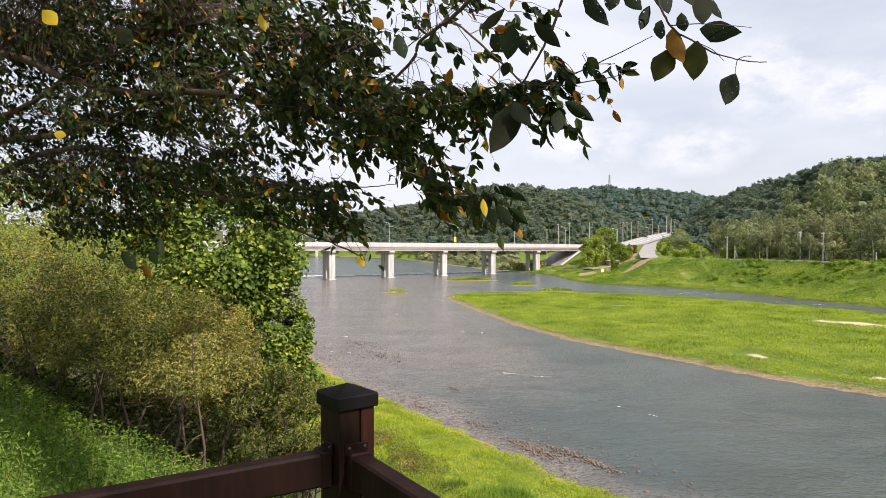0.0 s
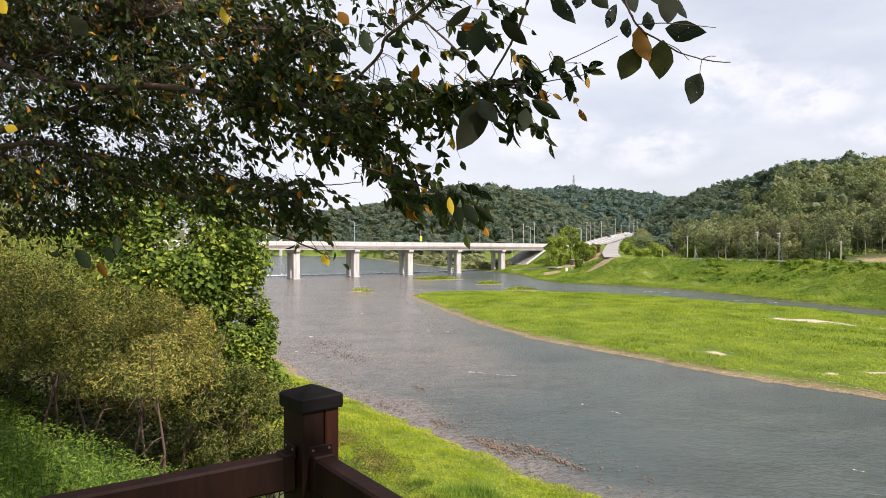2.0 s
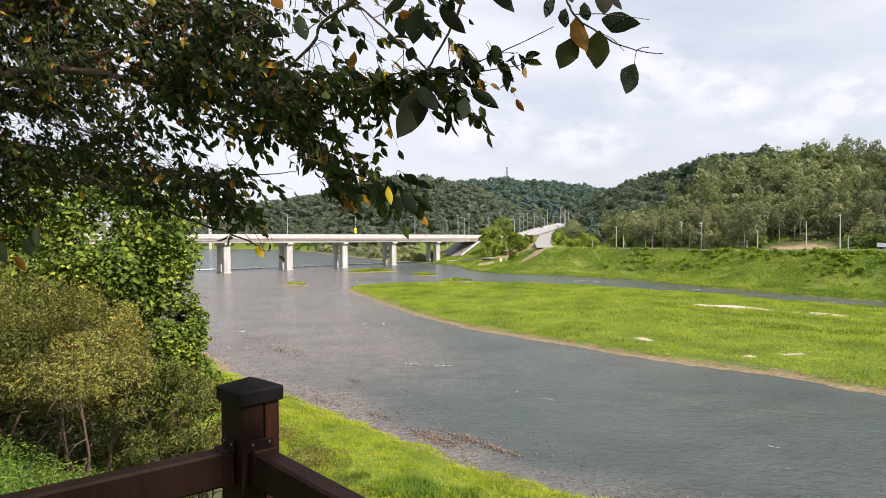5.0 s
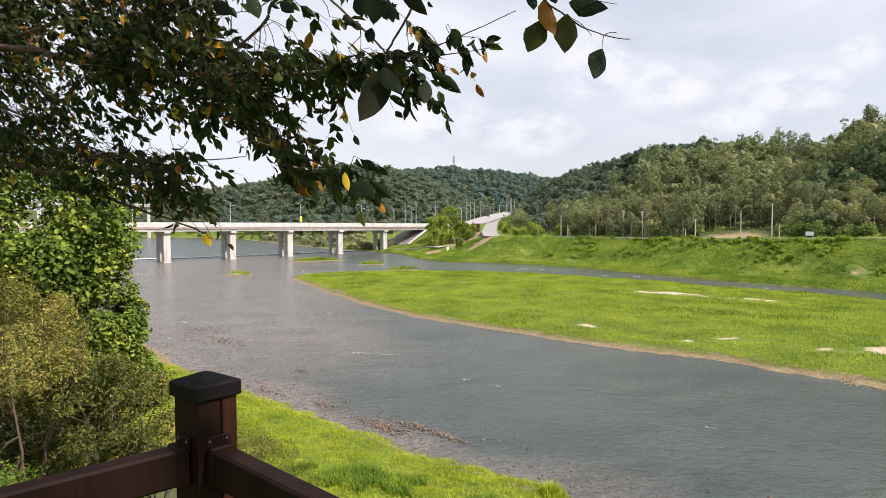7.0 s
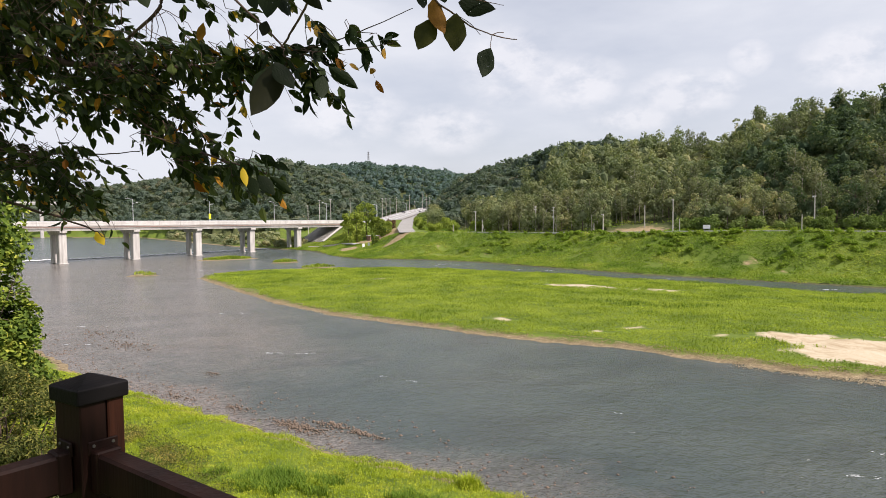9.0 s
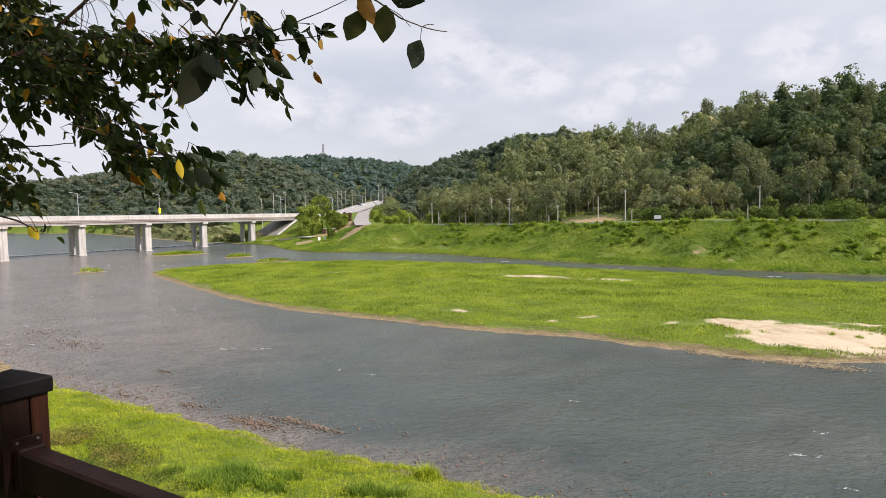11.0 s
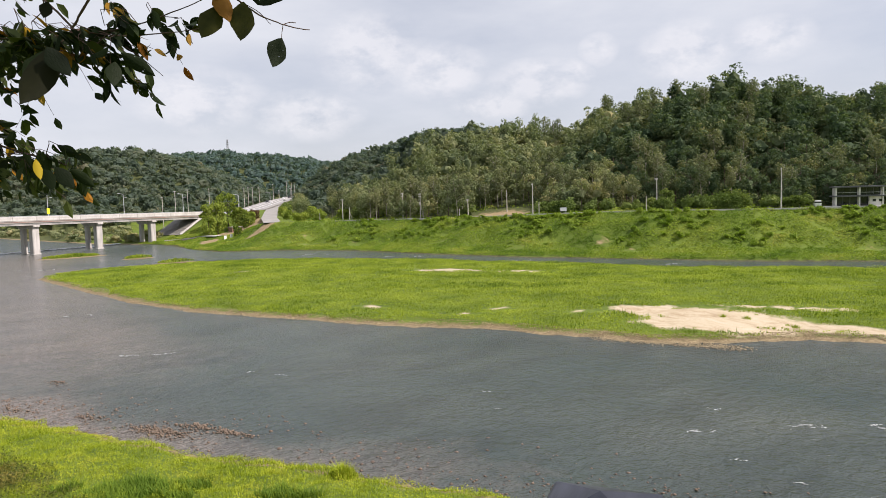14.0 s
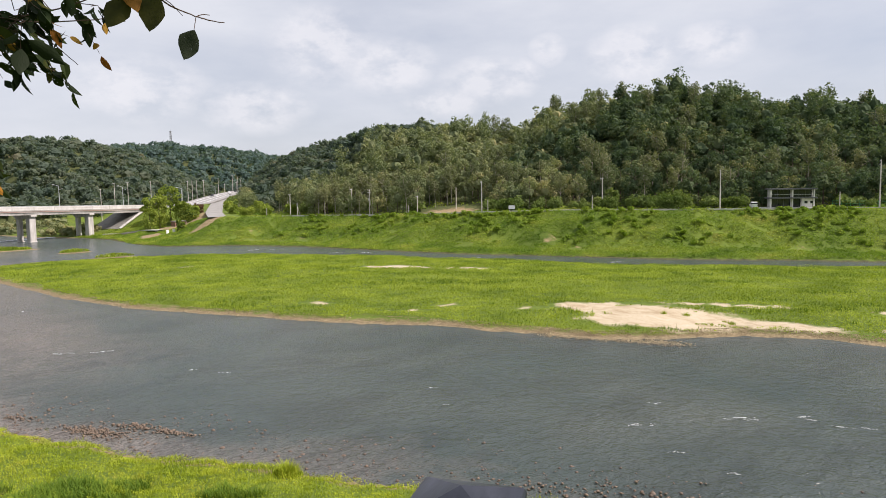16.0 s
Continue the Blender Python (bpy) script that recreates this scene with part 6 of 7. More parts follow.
# undergrowth between the shrubs' stems, its leaves coloured dark to stand for shade
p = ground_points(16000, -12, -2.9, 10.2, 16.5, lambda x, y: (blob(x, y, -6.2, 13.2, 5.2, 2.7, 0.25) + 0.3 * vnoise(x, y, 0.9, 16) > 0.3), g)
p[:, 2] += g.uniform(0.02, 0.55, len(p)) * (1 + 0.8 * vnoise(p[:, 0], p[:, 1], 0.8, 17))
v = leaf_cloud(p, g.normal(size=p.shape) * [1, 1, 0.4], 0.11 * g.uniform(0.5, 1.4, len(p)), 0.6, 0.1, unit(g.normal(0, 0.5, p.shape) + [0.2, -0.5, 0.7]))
tagged(new("undergrowth", raw_mesh("undergrowth", *v, M_UNDER)), "undergrowth with the shade between the shrub stems painted into its leaves", "undergrowth", kind="stuff")
# grass of the near bank
p = ground_points(330000, -22, 40, 8, 82, lambda x, y: (lambda s: (s > -0.45 + vnoise(x, y, 1.6, 31) * 0.5) & (s < 27) & (g.uniform(size=s.shape) < np.where(s < 17, 1.0, 0.35)))(bank_s(x, y)), g)
clump = np.clip(vnoise(p[:, 0], p[:, 1], 1.5, 13) + 0.5 * vnoise(p[:, 0], p[:, 1], 0.6, 14), -0.6, 1)
h = 0.24 + 0.10 * vnoise(p[:, 0], p[:, 1], 3.2, 12) + 0.14 * clump
p[:, 2] = np.maximum(p[:, 2], -0.05) + 0.3 * np.clip(clump, 0, 1)
tagged(new("bank_grass", raw_mesh("bank_grass", *spikes(p, np.clip(h, 0.12, 0.8), 0.020, 0.9), M_GRASS_BANK)), "bright yellow-green grass along the near shore", "grass", kind="stuff")
p = ground_points(300000, -22, 40, 8, 82, lambda x, y: (lambda s: (s > -0.3 + vnoise(x, y, 1.6, 31) * 0.5) & (s < 19))(bank_s(x, y)), g)
clump = np.clip(vnoise(p[:, 0], p[:, 1], 1.5, 13) + 0.5 * vnoise(p[:, 0], p[:, 1], 0.6, 14), -0.6, 1)
p[:, 2] = np.maximum(p[:, 2], -0.05) + np.clip(0.22 + 0.30 * clump, 0.06, 0.6) * g.uniform(0.6, 1.15, len(p))
out = unit(g.normal(0, 0.5, p.shape) + [0.1, -0.1, 0.8])
tagged(new("bank_herbs", raw_mesh("bank_herbs", *chips(p, 0.075 * g.uniform(0.5, 1.4, len(p)), out), M_GRASS_BANK)), "dense low leafy growth in the bank grass", "weeds", kind="stuff")
# feathery olive weeds in the grass
p = ground_points(42000, -9, 6, 34, 58, lambda x, y: (blob(x, y, -1.9, 46.0, 9.0, 2.1, -1.25) + 0.45 * vnoise(x, y, 1.1, 18) > 0.42), g)
p[:, 2] += 0.2 + g.uniform(0.0, 0.75, len(p)) * (0.7 + 0.6 * vnoise(p[:, 0], p[:, 1], 0.9, 19))
v = leaf_cloud(p, g.normal(size=p.shape) * [1, 1, 0.6] + [0, 0, 0.4], 0.13 * g.uniform(0.5, 1.4, len(p)), 0.34, 0.1)
tagged(new("bank_weeds", raw_mesh("bank_weeds", *v, M_SHRUB)), "feathery olive weeds standing in the bank grass", "weeds", kind="stuff")
# longer, darker blades in patches behind the thickets
p = ground_points(60000, -8, 16, 30, 50, lambda x, y: (np.maximum(blob(x, y, 4.5, 40.5, 5.5, 2.4, -0.5), blob(x, y, 11.5, 35.5, 3.0, 1.5, -0.6)) + 0.4 * vnoise(x, y, 1.2, 15) > 0.55) & (bank_s(x, y) > 1.0), g)
tagged(new("deep_bank_grass", raw_mesh("deep_bank_grass", *blades(p, np.full(len(p), 0.55), 0.02, 0.9), M_DEEP_GRASS)), "patches of longer deep green grass on the near bank", "grass", kind="stuff")

# ---- grass of the island and weeds of the levee ----
def bank_q(x, y):
    d, s, _ = to_line(x, y, RIGHT_BANK)
    return -d * s


def island_depth(x, y):
    d, _, _ = to_line(x, y, ISLAND)
    return np.where(inside(x, y, ISLAND), d, -d)


g = np.random.default_rng(31)


def bare(x, y):
    u, w = x * 0.62 - y * 0.78, x * 0.78 + y * 0.62
    return sand_at(x, y) + 0.42 * vnoise(u / 2.6, w, 1.7, 40) + 0.25 * vnoise(x, y, 0.7, 41) > 0.46


p = ground_points(380000, -4, 185, 2, 206, lambda x, y: (lambda d: (d > 1.7 + vnoise(x, y, 3.0, 33) * 1.3) & (d < 60) & ~bare(x, y))(island_depth(x, y)), g)
tall = vnoise(p[:, 0], p[:, 1], 7.0, 34) * 0.5 + vnoise(p[:, 0], p[:, 1] * 1.0, 2.2, 35) * 0.5
h = np.clip(0.34 + 0.34 * tall, 0.12, 0.85)
tagged(new("island_grass", raw_mesh("island_grass", *spikes(p, h, 0.042, 0.6), M_GRASS_ISLAND)), "bright yellow-green reedy grass covering the river island", "grass", kind="stuff")
p = ground_points(620000, -4, 185, 2, 206, lambda x, y: (lambda d: (d > 1.6 + vnoise(x, y, 3.0, 33) * 1.3) & (d < 60) & ~bare(x, y))(island_depth(x, y)), g)
tall = vnoise(p[:, 0], p[:, 1], 7.0, 34) * 0.5 + vnoise(p[:, 0], p[:, 1], 2.2, 35) * 0.5
p[:, 2] += np.clip(0.26 + 0.36 * tall, 0.05, 0.8) * g.uniform(0.5, 1.05, len(p))
out = unit(g.normal(0, 0.4, p.shape) + [0.0, -0.2, 0.8])
tagged(new("island_herbs", raw_mesh("island_herbs", *chips(p, 0.17 * g.uniform(0.5, 1.4, len(p)), out), M_GRASS_ISLAND)), "dense low leafy growth on the river island", "weeds", kind="stuff")
# streaks of taller, deeper green reeds across the island


def reed_streak(x, y):
    u, w = x * 0.77 - y * 0.64, x * 0.64 + y * 0.77
    return vnoise(u / 5.0, w, 2.6, 47) + 0.35 * vnoise(x, y, 1.5, 48)


p = ground_points(300000, -4, 185, 2, 206, lambda x, y: (lambda d: (d > 2.0) & (d < 60) & ~bare(x, y) & (reed_streak(x, y) > 0.56))(island_depth(x, y)), g)
tagged(new("island_reeds", raw_mesh("island_reeds", *spikes(p, np.full(len(p), 0.6), 0.05, 0.6), M_DEEP_GRASS)), "streaks of taller deep green reeds on the river island", "reeds", kind="stuff")
# small islets
p = ground_points(60000, -22, 46, 202, 275, lambda x, y: (ground_z(x, y) > 0.22) & (x + 0 * y < 45) & (island_depth(x, y) < -1.5) & (bank_q(x, y) < -2) & (x > -17), g)
tagged(new("islet_grass", raw_mesh("islet_grass", *blades(p, np.full(len(p), 0.7), 0.09, 0.5), M_GRASS_ISLAND)), "low grass on small river islets", "grass", kind="stuff")

# the levee: a mat of vines and weeds with low mounds
p = ground_points(1250000, 40, 245, -10, 330, lambda x, y: (lambda q: (q > 0.5 + vnoise(x, y, 4, 36) * 0.35) & (q < 27.6 + vnoise(x, y, 3, 37)) & (soil_at(x, y) < 0.45))(bank_q(x, y)), g)
p[:, 2] += g.uniform(0.05, 0.5, len(p)) * (0.6 + 0.5 * vnoise(p[:, 0], p[:, 1], 2.0, 45))
out = unit(g.normal(0, 0.75, p.shape) + [-0.15, -0.25, 0.9])
tagged(new("levee_weeds", raw_mesh("levee_weeds", *chips(p, 0.29 * g.uniform(0.5, 1.4, len(p)), out), M_LEVEE)), "vines and weeds in low mounds covering the levee slope", "weeds", kind="stuff")
p = ground_points(80000, 45, 245, -30, 300, lambda x, y: (lambda q: (q > 0.25 + vnoise(x, y, 2, 42) * 0.4) & (q < 10) & (soil_at(x, y) < 0.45))(bank_q(x, y)), g)
tagged(new("shore_grass", raw_mesh("shore_grass", *blades(p, 0.6 + 0.25 * vnoise(p[:, 0], p[:, 1], 4, 43), 0.07, 0.6), M_LEVEE)), "tawny green grass along the levee's foot", "grass", kind="stuff")
# low growth between the lane and the wood
p = ground_points(90000, 60, 240, 20, 320, lambda x, y: (lambda q: (q > 34) & (q < 56))(bank_q(x, y)) & (soil_at(x, y) < 0.3) & off_roads(x, y, 0), g)
p = p[np.hypot(p[:, 0] - 196.4, p[:, 1] - 97.9) > 12]
p[:, 2] += np.clip(vnoise(p[:, 0], p[:, 1], 3.0, 44) + 0.2, 0, 1) * 1.8 * g.uniform(0.2, 1, len(p)) * np.interp(bank_q(p[:, 0], p[:, 1]), [34, 40, 50], [0.15, 0.5, 1.3])
out = unit(g.normal(0, 0.5, p.shape) + [-0.35, -0.35, 0.7])
v = chips(p, 0.55 * g.uniform(0.5, 1.4, len(p)), out)
tagged(new("roadside_weeds", raw_mesh("roadside_weeds", *v, M_LEVEE)), "green weeds and brambles behind the levee lane", "weeds", kind="stuff")


# ---- stones and broken water ----
def pebbles(p, size, squash=0.55):
    """Eight-sided rough stones."""
    n = len(p)
    base = np.array([(1, 0, 0), (0, 1, 0), (-1, 0, 0), (0, -1, 0), (0, 0, 1), (0, 0, -1)], float)
    a = g.uniform(0, 6.28, n)
    s = np.asarray(size).reshape(-1, 1, 1)
    v = base[None] * g.uniform(0.6, 1.25, (n, 6, 1)) * s * [1, 0.75, squash]
    c, q = np.cos(a)[:, None], np.sin(a)[:, None]
    v = np.stack([v[..., 0] * c - v[..., 1] * q, v[..., 0] * q + v[..., 1] * c, v[..., 2]], -1) + p[:, None]
    k = np.arange(n)[:, None] * 6
    tri = [(0, 1, 4), (1, 2, 4), (2, 3, 4), (3, 0, 4), (1, 0, 5), (2, 1, 5), (3, 2, 5), (0, 3, 5)]
    return v.reshape(-1, 3), np.concatenate([k + list(t) for t in tri])


def shallow(x, y):
    s = bank_s(x, y)
    d = 0.16 + 0.3 * np.clip(vnoise(x, y, 3.3, 51), 0, 1) + 0.55 * np.clip(vnoise(x, y, 7.0, 52) - 0.15, 0, 1)
    return (s < 0.8) & (s > -9) & (g.uniform(size=s.shape) < d * np.interp(s, [-9, -4, -0.5], [0.15, 0.6, 1.0]) * np.interp(y, [18, 40, 50], [0.35, 0.5, 1.0]))


p = ground_points(90000, -26, 46, 6, 112, shallow, g)
p[:, 2] = np.maximum(p[:, 2], -0.02) + 0.02
tagged(new("shore_stones", raw_mesh("shore_stones", *pebbles(p, 0.05 + 0.17 * g.uniform(size=len(p)) ** 2.2), M_STONE, smooth=True)), "wet brown and grey stones in the shallows", "stones", kind="stuff")
# heaps of stones that stand clear of the water
heap = []
for cx, cy, rx, ry, n in ((7.4, 54.2, 2.4, 0.7, 480), (10.3, 53.3, 1.8, 0.6, 200), (12.0, 50.4, 1.6, 0.5, 110), (3.0, 61.6, 1.5, 0.6, 70), (-2.2, 68, 1.6, 0.6, 50), (30, 24, 5, 1.6, 160), (26, 27.5, 3, 1.0, 70), (1.2, 76, 1.4, 0.5, 50), (-8, 96, 5, 2.5, 160), (-13, 108, 6, 2.5, 140)):
    n = int(n * 0.7)
    a = g.normal(0, 0.55, (n, 2)) * [rx * 1.15, ry]
    turn = -0.95
    heap.append(np.c_[cx + a[:, 0] * math.cos(turn) - a[:, 1] * math.sin(turn), cy + a[:, 0] * math.sin(turn) + a[:, 1] * math.cos(turn), g.uniform(0.0, 0.10, n)])
p = np.concatenate(heap)
tagged(new("stone_heaps", raw_mesh("stone_heaps", *pebbles(p, 0.07 + 0.13 * g.uniform(size=len(p)) ** 1.5), M_HEAP, smooth=True)), "low heaps of reddish brown stones by the shore", "stones", kind="stuff")
p = ground_points(60000, -4, 110, 2, 206, lambda x, y: (lambda d: (d > -0.9) & (d < 2.0))(island_depth(x, y)), g)
p[:, 2] += 0.02
edge_, n = np.array(ISLAND[:14], float), 8000
k = g.integers(0, 13, n)
f = g.uniform(0, 1, (n, 1))
dd = unit(edge_[k + 1] - edge_[k])
e = edge_[k] * (1 - f) + edge_[k + 1] * f + np.stack([-dd[:, 1], dd[:, 0]], 1) * g.uniform(-0.4, 2.3, (n, 1))
f = g.uniform(0, 1, (1900, 1))
spit = np.array([[56.5, 57.5]]) * (1 - f) + np.array([[64.8, 43.8]]) * f + g.normal(0, 0.75, (1900, 2))
e = np.concatenate([e, spit])
p = np.concatenate([p, np.c_[e, np.maximum(ground_z(e[:, 0], e[:, 1]), 0.0) + 0.03]])
tagged(new("island_shingle", raw_mesh("island_shingle", *pebbles(p, 0.05 + 0.10 * g.uniform(size=len(p)) ** 2), M_SHINGLE, smooth=True)), "tawny shingle along the island's edge", "stones", kind="stuff")


def boulder(m, seed, r):
    """One larger river stone."""
    bm = bmesh.new()
    bmesh.ops.create_icosphere(bm, subdivisions=2, radius=r)
    k = random.Random(seed)
    o = Vector((k.uniform(-9, 9), k.uniform(-9, 9), k.uniform(-9, 9)))
    for v in bm.verts:
        v.co *= 1 + 0.35 * noise.noise(v.co / r * 0.9 + o)
        v.co.z *= 0.6
    ob = part("stone", bm, M_STONE)
    ob.matrix_basis = m
    return tagged(ob, "rounded wet brown river stone in the shallows", "stone", "larger stones by the shore")


for i in range(46):
    x, y = 0, 0
    t = random.uniform(0, 1)
    k = int(t * 8.99)
    a, b = LEFT_BANK[3 + k], LEFT_BANK[4 + k]
    f = random.random()
    off = random.uniform(0.8, 5.0)
    x, y = a[0] + (b[0] - a[0]) * f + off * 0.82, a[1] + (b[1] - a[1]) * f + off * 0.57
    boulder(Matrix.Translation((x, y, random.uniform(-0.06, 0.03))) @ Matrix.Rotation(random.uniform(0, 6.28), 4, "Z"), i, random.uniform(0.08, 0.19))

# broken white water: thin, ragged crests lying on the surface
crests = []
for cx, cy, n, sx, sy in ((39.6, 30.4, 26, 1.3, 0.35), (46.5, 27.0, 34, 2.4, 0.5), (50.0, 24.2, 20, 1.6, 0.4), (37.1, 21.7, 14, 0.8, 0.25), (38.0, 25.4, 10, 0.7, 0.3), (44.6, 33.1, 5, 0.5, 0.3), (8.5, 84.0, 18, 1.1, 0.4),
                          (12.2, 82.4, 16, 1.2, 0.3), (52, 20, 16, 2.5, 1.0), (-16, 117, 12, 3, 1), (-16, 101, 10, 2, 0.8), (16, 70, 10, 4, 2.0), (30, 45, 14, 8, 3), (5, 120, 14, 8, 4), (-4, 150, 14, 8, 5),
                          (104, 140, 30, 7, 2.2), (112, 124, 18, 5, 1.5), (90, 176, 24, 7, 2), (78, 205, 30, 10, 3), (125, 106, 14, 4, 1.2), (-10, 225, 40, 14, 2.5), (-45, 215, 20, 10, 2.5)):
    scale = float(np.interp(math.hypot(cx, cy), [30, 60, 200], [0.5, 0.9, 2.2]))
    for _ in range(max(2, n // 5)):
        k = g.normal(0, 0.6, 2) * [sx, sy]
        start = np.array([cx + k[0] * 0.825 + k[1] * 0.565, cy - k[0] * 0.565 + k[1] * 0.825])
        turn, ln = g.normal(-0.6, 0.35), scale * g.uniform(0.3, 1.3)
        m = int(g.integers(5, 12))
        t = np.linspace(0, 1, m)
        bend = g.normal(0, 0.25) * t * (1 - t) * ln
        w = np.stack([np.cos(turn) * t * ln - np.sin(turn) * bend, np.sin(turn) * t * ln + np.cos(turn) * bend], 1) + g.normal(0, 0.05 * scale, (m, 2))
        crests.append(np.c_[start + w, np.full(m, 0.03), np.full(m, turn)])
p = np.concatenate(crests)
a_ = p[:, 3] + g.normal(0, 0.5, len(p))
p = p[:, :3]
along = np.stack([np.cos(a_), np.sin(a_), g.normal(0, 0.03, len(p))], 1)
far = np.interp(np.hypot(p[:, 0], p[:, 1]), [30, 60, 200], [0.16, 0.28, 0.7])
v = leaf_cloud(p, along, far * g.uniform(0.25, 1.3, len(p)), 0.4, 0.03, np.tile([[0.0, 0.0, 1.0]], (len(p), 1)) + g.normal(0, 0.15, p.shape))
tagged(new("white_crests", raw_mesh("white_crests", *v, M_CREST)), "small white crests on the rippled water", "foam", kind="stuff")

# the weir behind the piers
wl_ = np.array(WEIR, float)
t = np.linspace(0, len(wl_) - 1, 60)
wp = np.stack([np.interp(t, np.arange(len(wl_)), wl_[:, i]) for i in range(2)], 1)
vs, q = tube(np.c_[wp, np.full(60, -0.05)], np.full(60, 0.32), 8)
weir = tagged(new("weir", raw_mesh("weir", vs, q, M_CONCRETE_D, smooth=True)), "low concrete weir across the river", "weir", kind="structure")
p = np.c_[wp[g.integers(60, size=900)] + g.normal(0, 0.7, (900, 2)) + [0.25, -0.5], g.uniform(0.05, 0.25, 900)]
along = np.tile([[0.85, 0.52, 0.0]], (900, 1)) + g.normal(0, 0.2, (900, 3)) * [1, 1, 0.2]
v = leaf_cloud(p, along, g.uniform(0.8, 3.2, 900), 0.3, 0.05, np.tile([[0.0, -0.3, 1.0]], (900, 1)) + g.normal(0, 0.1, p.shape))
tagged(new("weir_foam", raw_mesh("weir_foam", *v, M_FOAM)), "white water spilling over the low weir", "foam", kind="stuff")


# ---- poles, signs and buildings on the far bank ----
def utility_pole(x, y, h, arms=2, stay=False, box_on=False):
    z = float(ground_z(x, y))
    p = thing("utility_pole", Matrix.Translation((x, y, z)) @ Matrix.Rotation(random.uniform(-0.4, 0.4) + 0.6, 4, "Z"), "pale concrete utility pole with short crossarms" if arms else "short pale concrete post beside the lane", "utility pole", "utility poles")
    r = 0.19 if h > 6 else 0.15
    part("pole", rod(bmesh.new(), (0, 0, -0.4), (0, 0, h), r, r * 0.65, 10), M_POLE, p)
    for k in range(arms):
        bm = bmesh.new()
        box(bm, (-0.95, 0.12, h - 0.45 - k * 0.9), (0.95, 0.22, h - 0.33 - k * 0.9), 0.01)
        arm = part("crossarm", bm, M_STEEL, p)
        for o in (-0.85, -0.4, 0.4, 0.85):
            part("insulator", rod(bmesh.new(), (o, 0.17, h - 0.33 - k * 0.9), (o, 0.17, h - 0.12 - k * 0.9), 0.05, 0.035, 6), M_CONCRETE, arm)
    if stay:
        part("stay", rod(bmesh.new(), (1.9, 0, -0.3), (0.15, 0, h * 0.62), 0.13, 0.10, 8), M_POLE, p, "leaning pale stay pole")
    if box_on:
        part("transformer", rod(bmesh.new(), (-0.42, 0, h * 0.55), (-0.42, 0, h * 0.55 + 0.9), 0.26, 0.26, 10), M_CONCRETE, p, "pale cylinder transformer")
    return p


for x, y, h, arms, stay, bx in ((124.0, 217.7, 9.4, 2, True, True), (122.6, 229.0, 9.6, 2, False, False), (106.4, 250.0, 8.6, 1, False, False), (107.2, 245.1, 5.2, 0, True, False), (140.3, 171.7, 10.2, 1, False, False),
                                (142.5, 171.2, 3.9, 0, False, False), (158.9, 136.5, 9.8, 1, False, False), (159.0, 140.6, 4.6, 0, False, False), (177.4, 109.0, 11.4, 1, False, False), (193.0, 83.5, 4.6, 0, False, False),
                                (201.3, 77.0, 13.0, 2, False, False), (134.0, 200.6, 6.4, 1, False, False), (129.2, 199.0, 3.2, 0, False, False), (146.6, 194.1, 8.0, 0, False, False), (98.7, 255.3, 3.2, 0, False, False)):
    utility_pole(x, y, h, arms, stay, bx)
for az, r, el in ((15.08, 440, 1.23), (15.41, 455, 1.23), (15.75, 470, 1.23), (16.28, 480, 1.27), (17.4, 520, 1.44), (17.87, 540, 0.95), (18.5, 560, 1.66), (18.83, 470, 1.1), (19.15, 590, 1.29), (18.9, 600, 1.5),
                  (8.85, 372, 0.65), (9.8, 380, 1.08), (10.74, 390, 1.17), (12.37, 410, 1.21)):
    x, y = r * math.sin(radians(az)), r * math.cos(radians(az))
    utility_pole(x, y, 17.4 + r * math.tan(radians(el)) - float(ground_z(x, y)), 1, False, False)
for x, y in ((92, 352), (100, 384), (132, 428)):
    street_lamp(Matrix.Translation((x, y, float(ground_z(x, y)))), 9.0, double=False)

M_WALL = plain("pale_plaster", (0.56, 0.54, 0.50), (0.74, 0.72, 0.68), 0.85, 0.5, fine=5.0)
M_SLAB = plain("dark_grey_fascia", (0.06, 0.065, 0.07), (0.12, 0.125, 0.13), 0.6, 0.7)
M_FENCE = plain("green_fence_paint", (0.03, 0.20, 0.09), (0.06, 0.30, 0.13), 0.5, 1.0)
M_TYRE = plain("black_rubber", (0.015, 0.015, 0.016), (0.035, 0.035, 0.036), 0.8, 8.0)
M_REDBROWN = plain("rusty_brown_sheet", (0.13, 0.07, 0.05), (0.22, 0.13, 0.09), 0.8, 1.0)


def glass_material():
    k = Mat("dark_window_glass", 0.04, spec=0.6)
    k.color(k.ramp(k.noise(0.6, 2), [(0.3, (0.012, 0.016, 0.02)), (0.7, (0.03, 0.036, 0.042))]))
    return k.m


M_GLASS = glass_material()


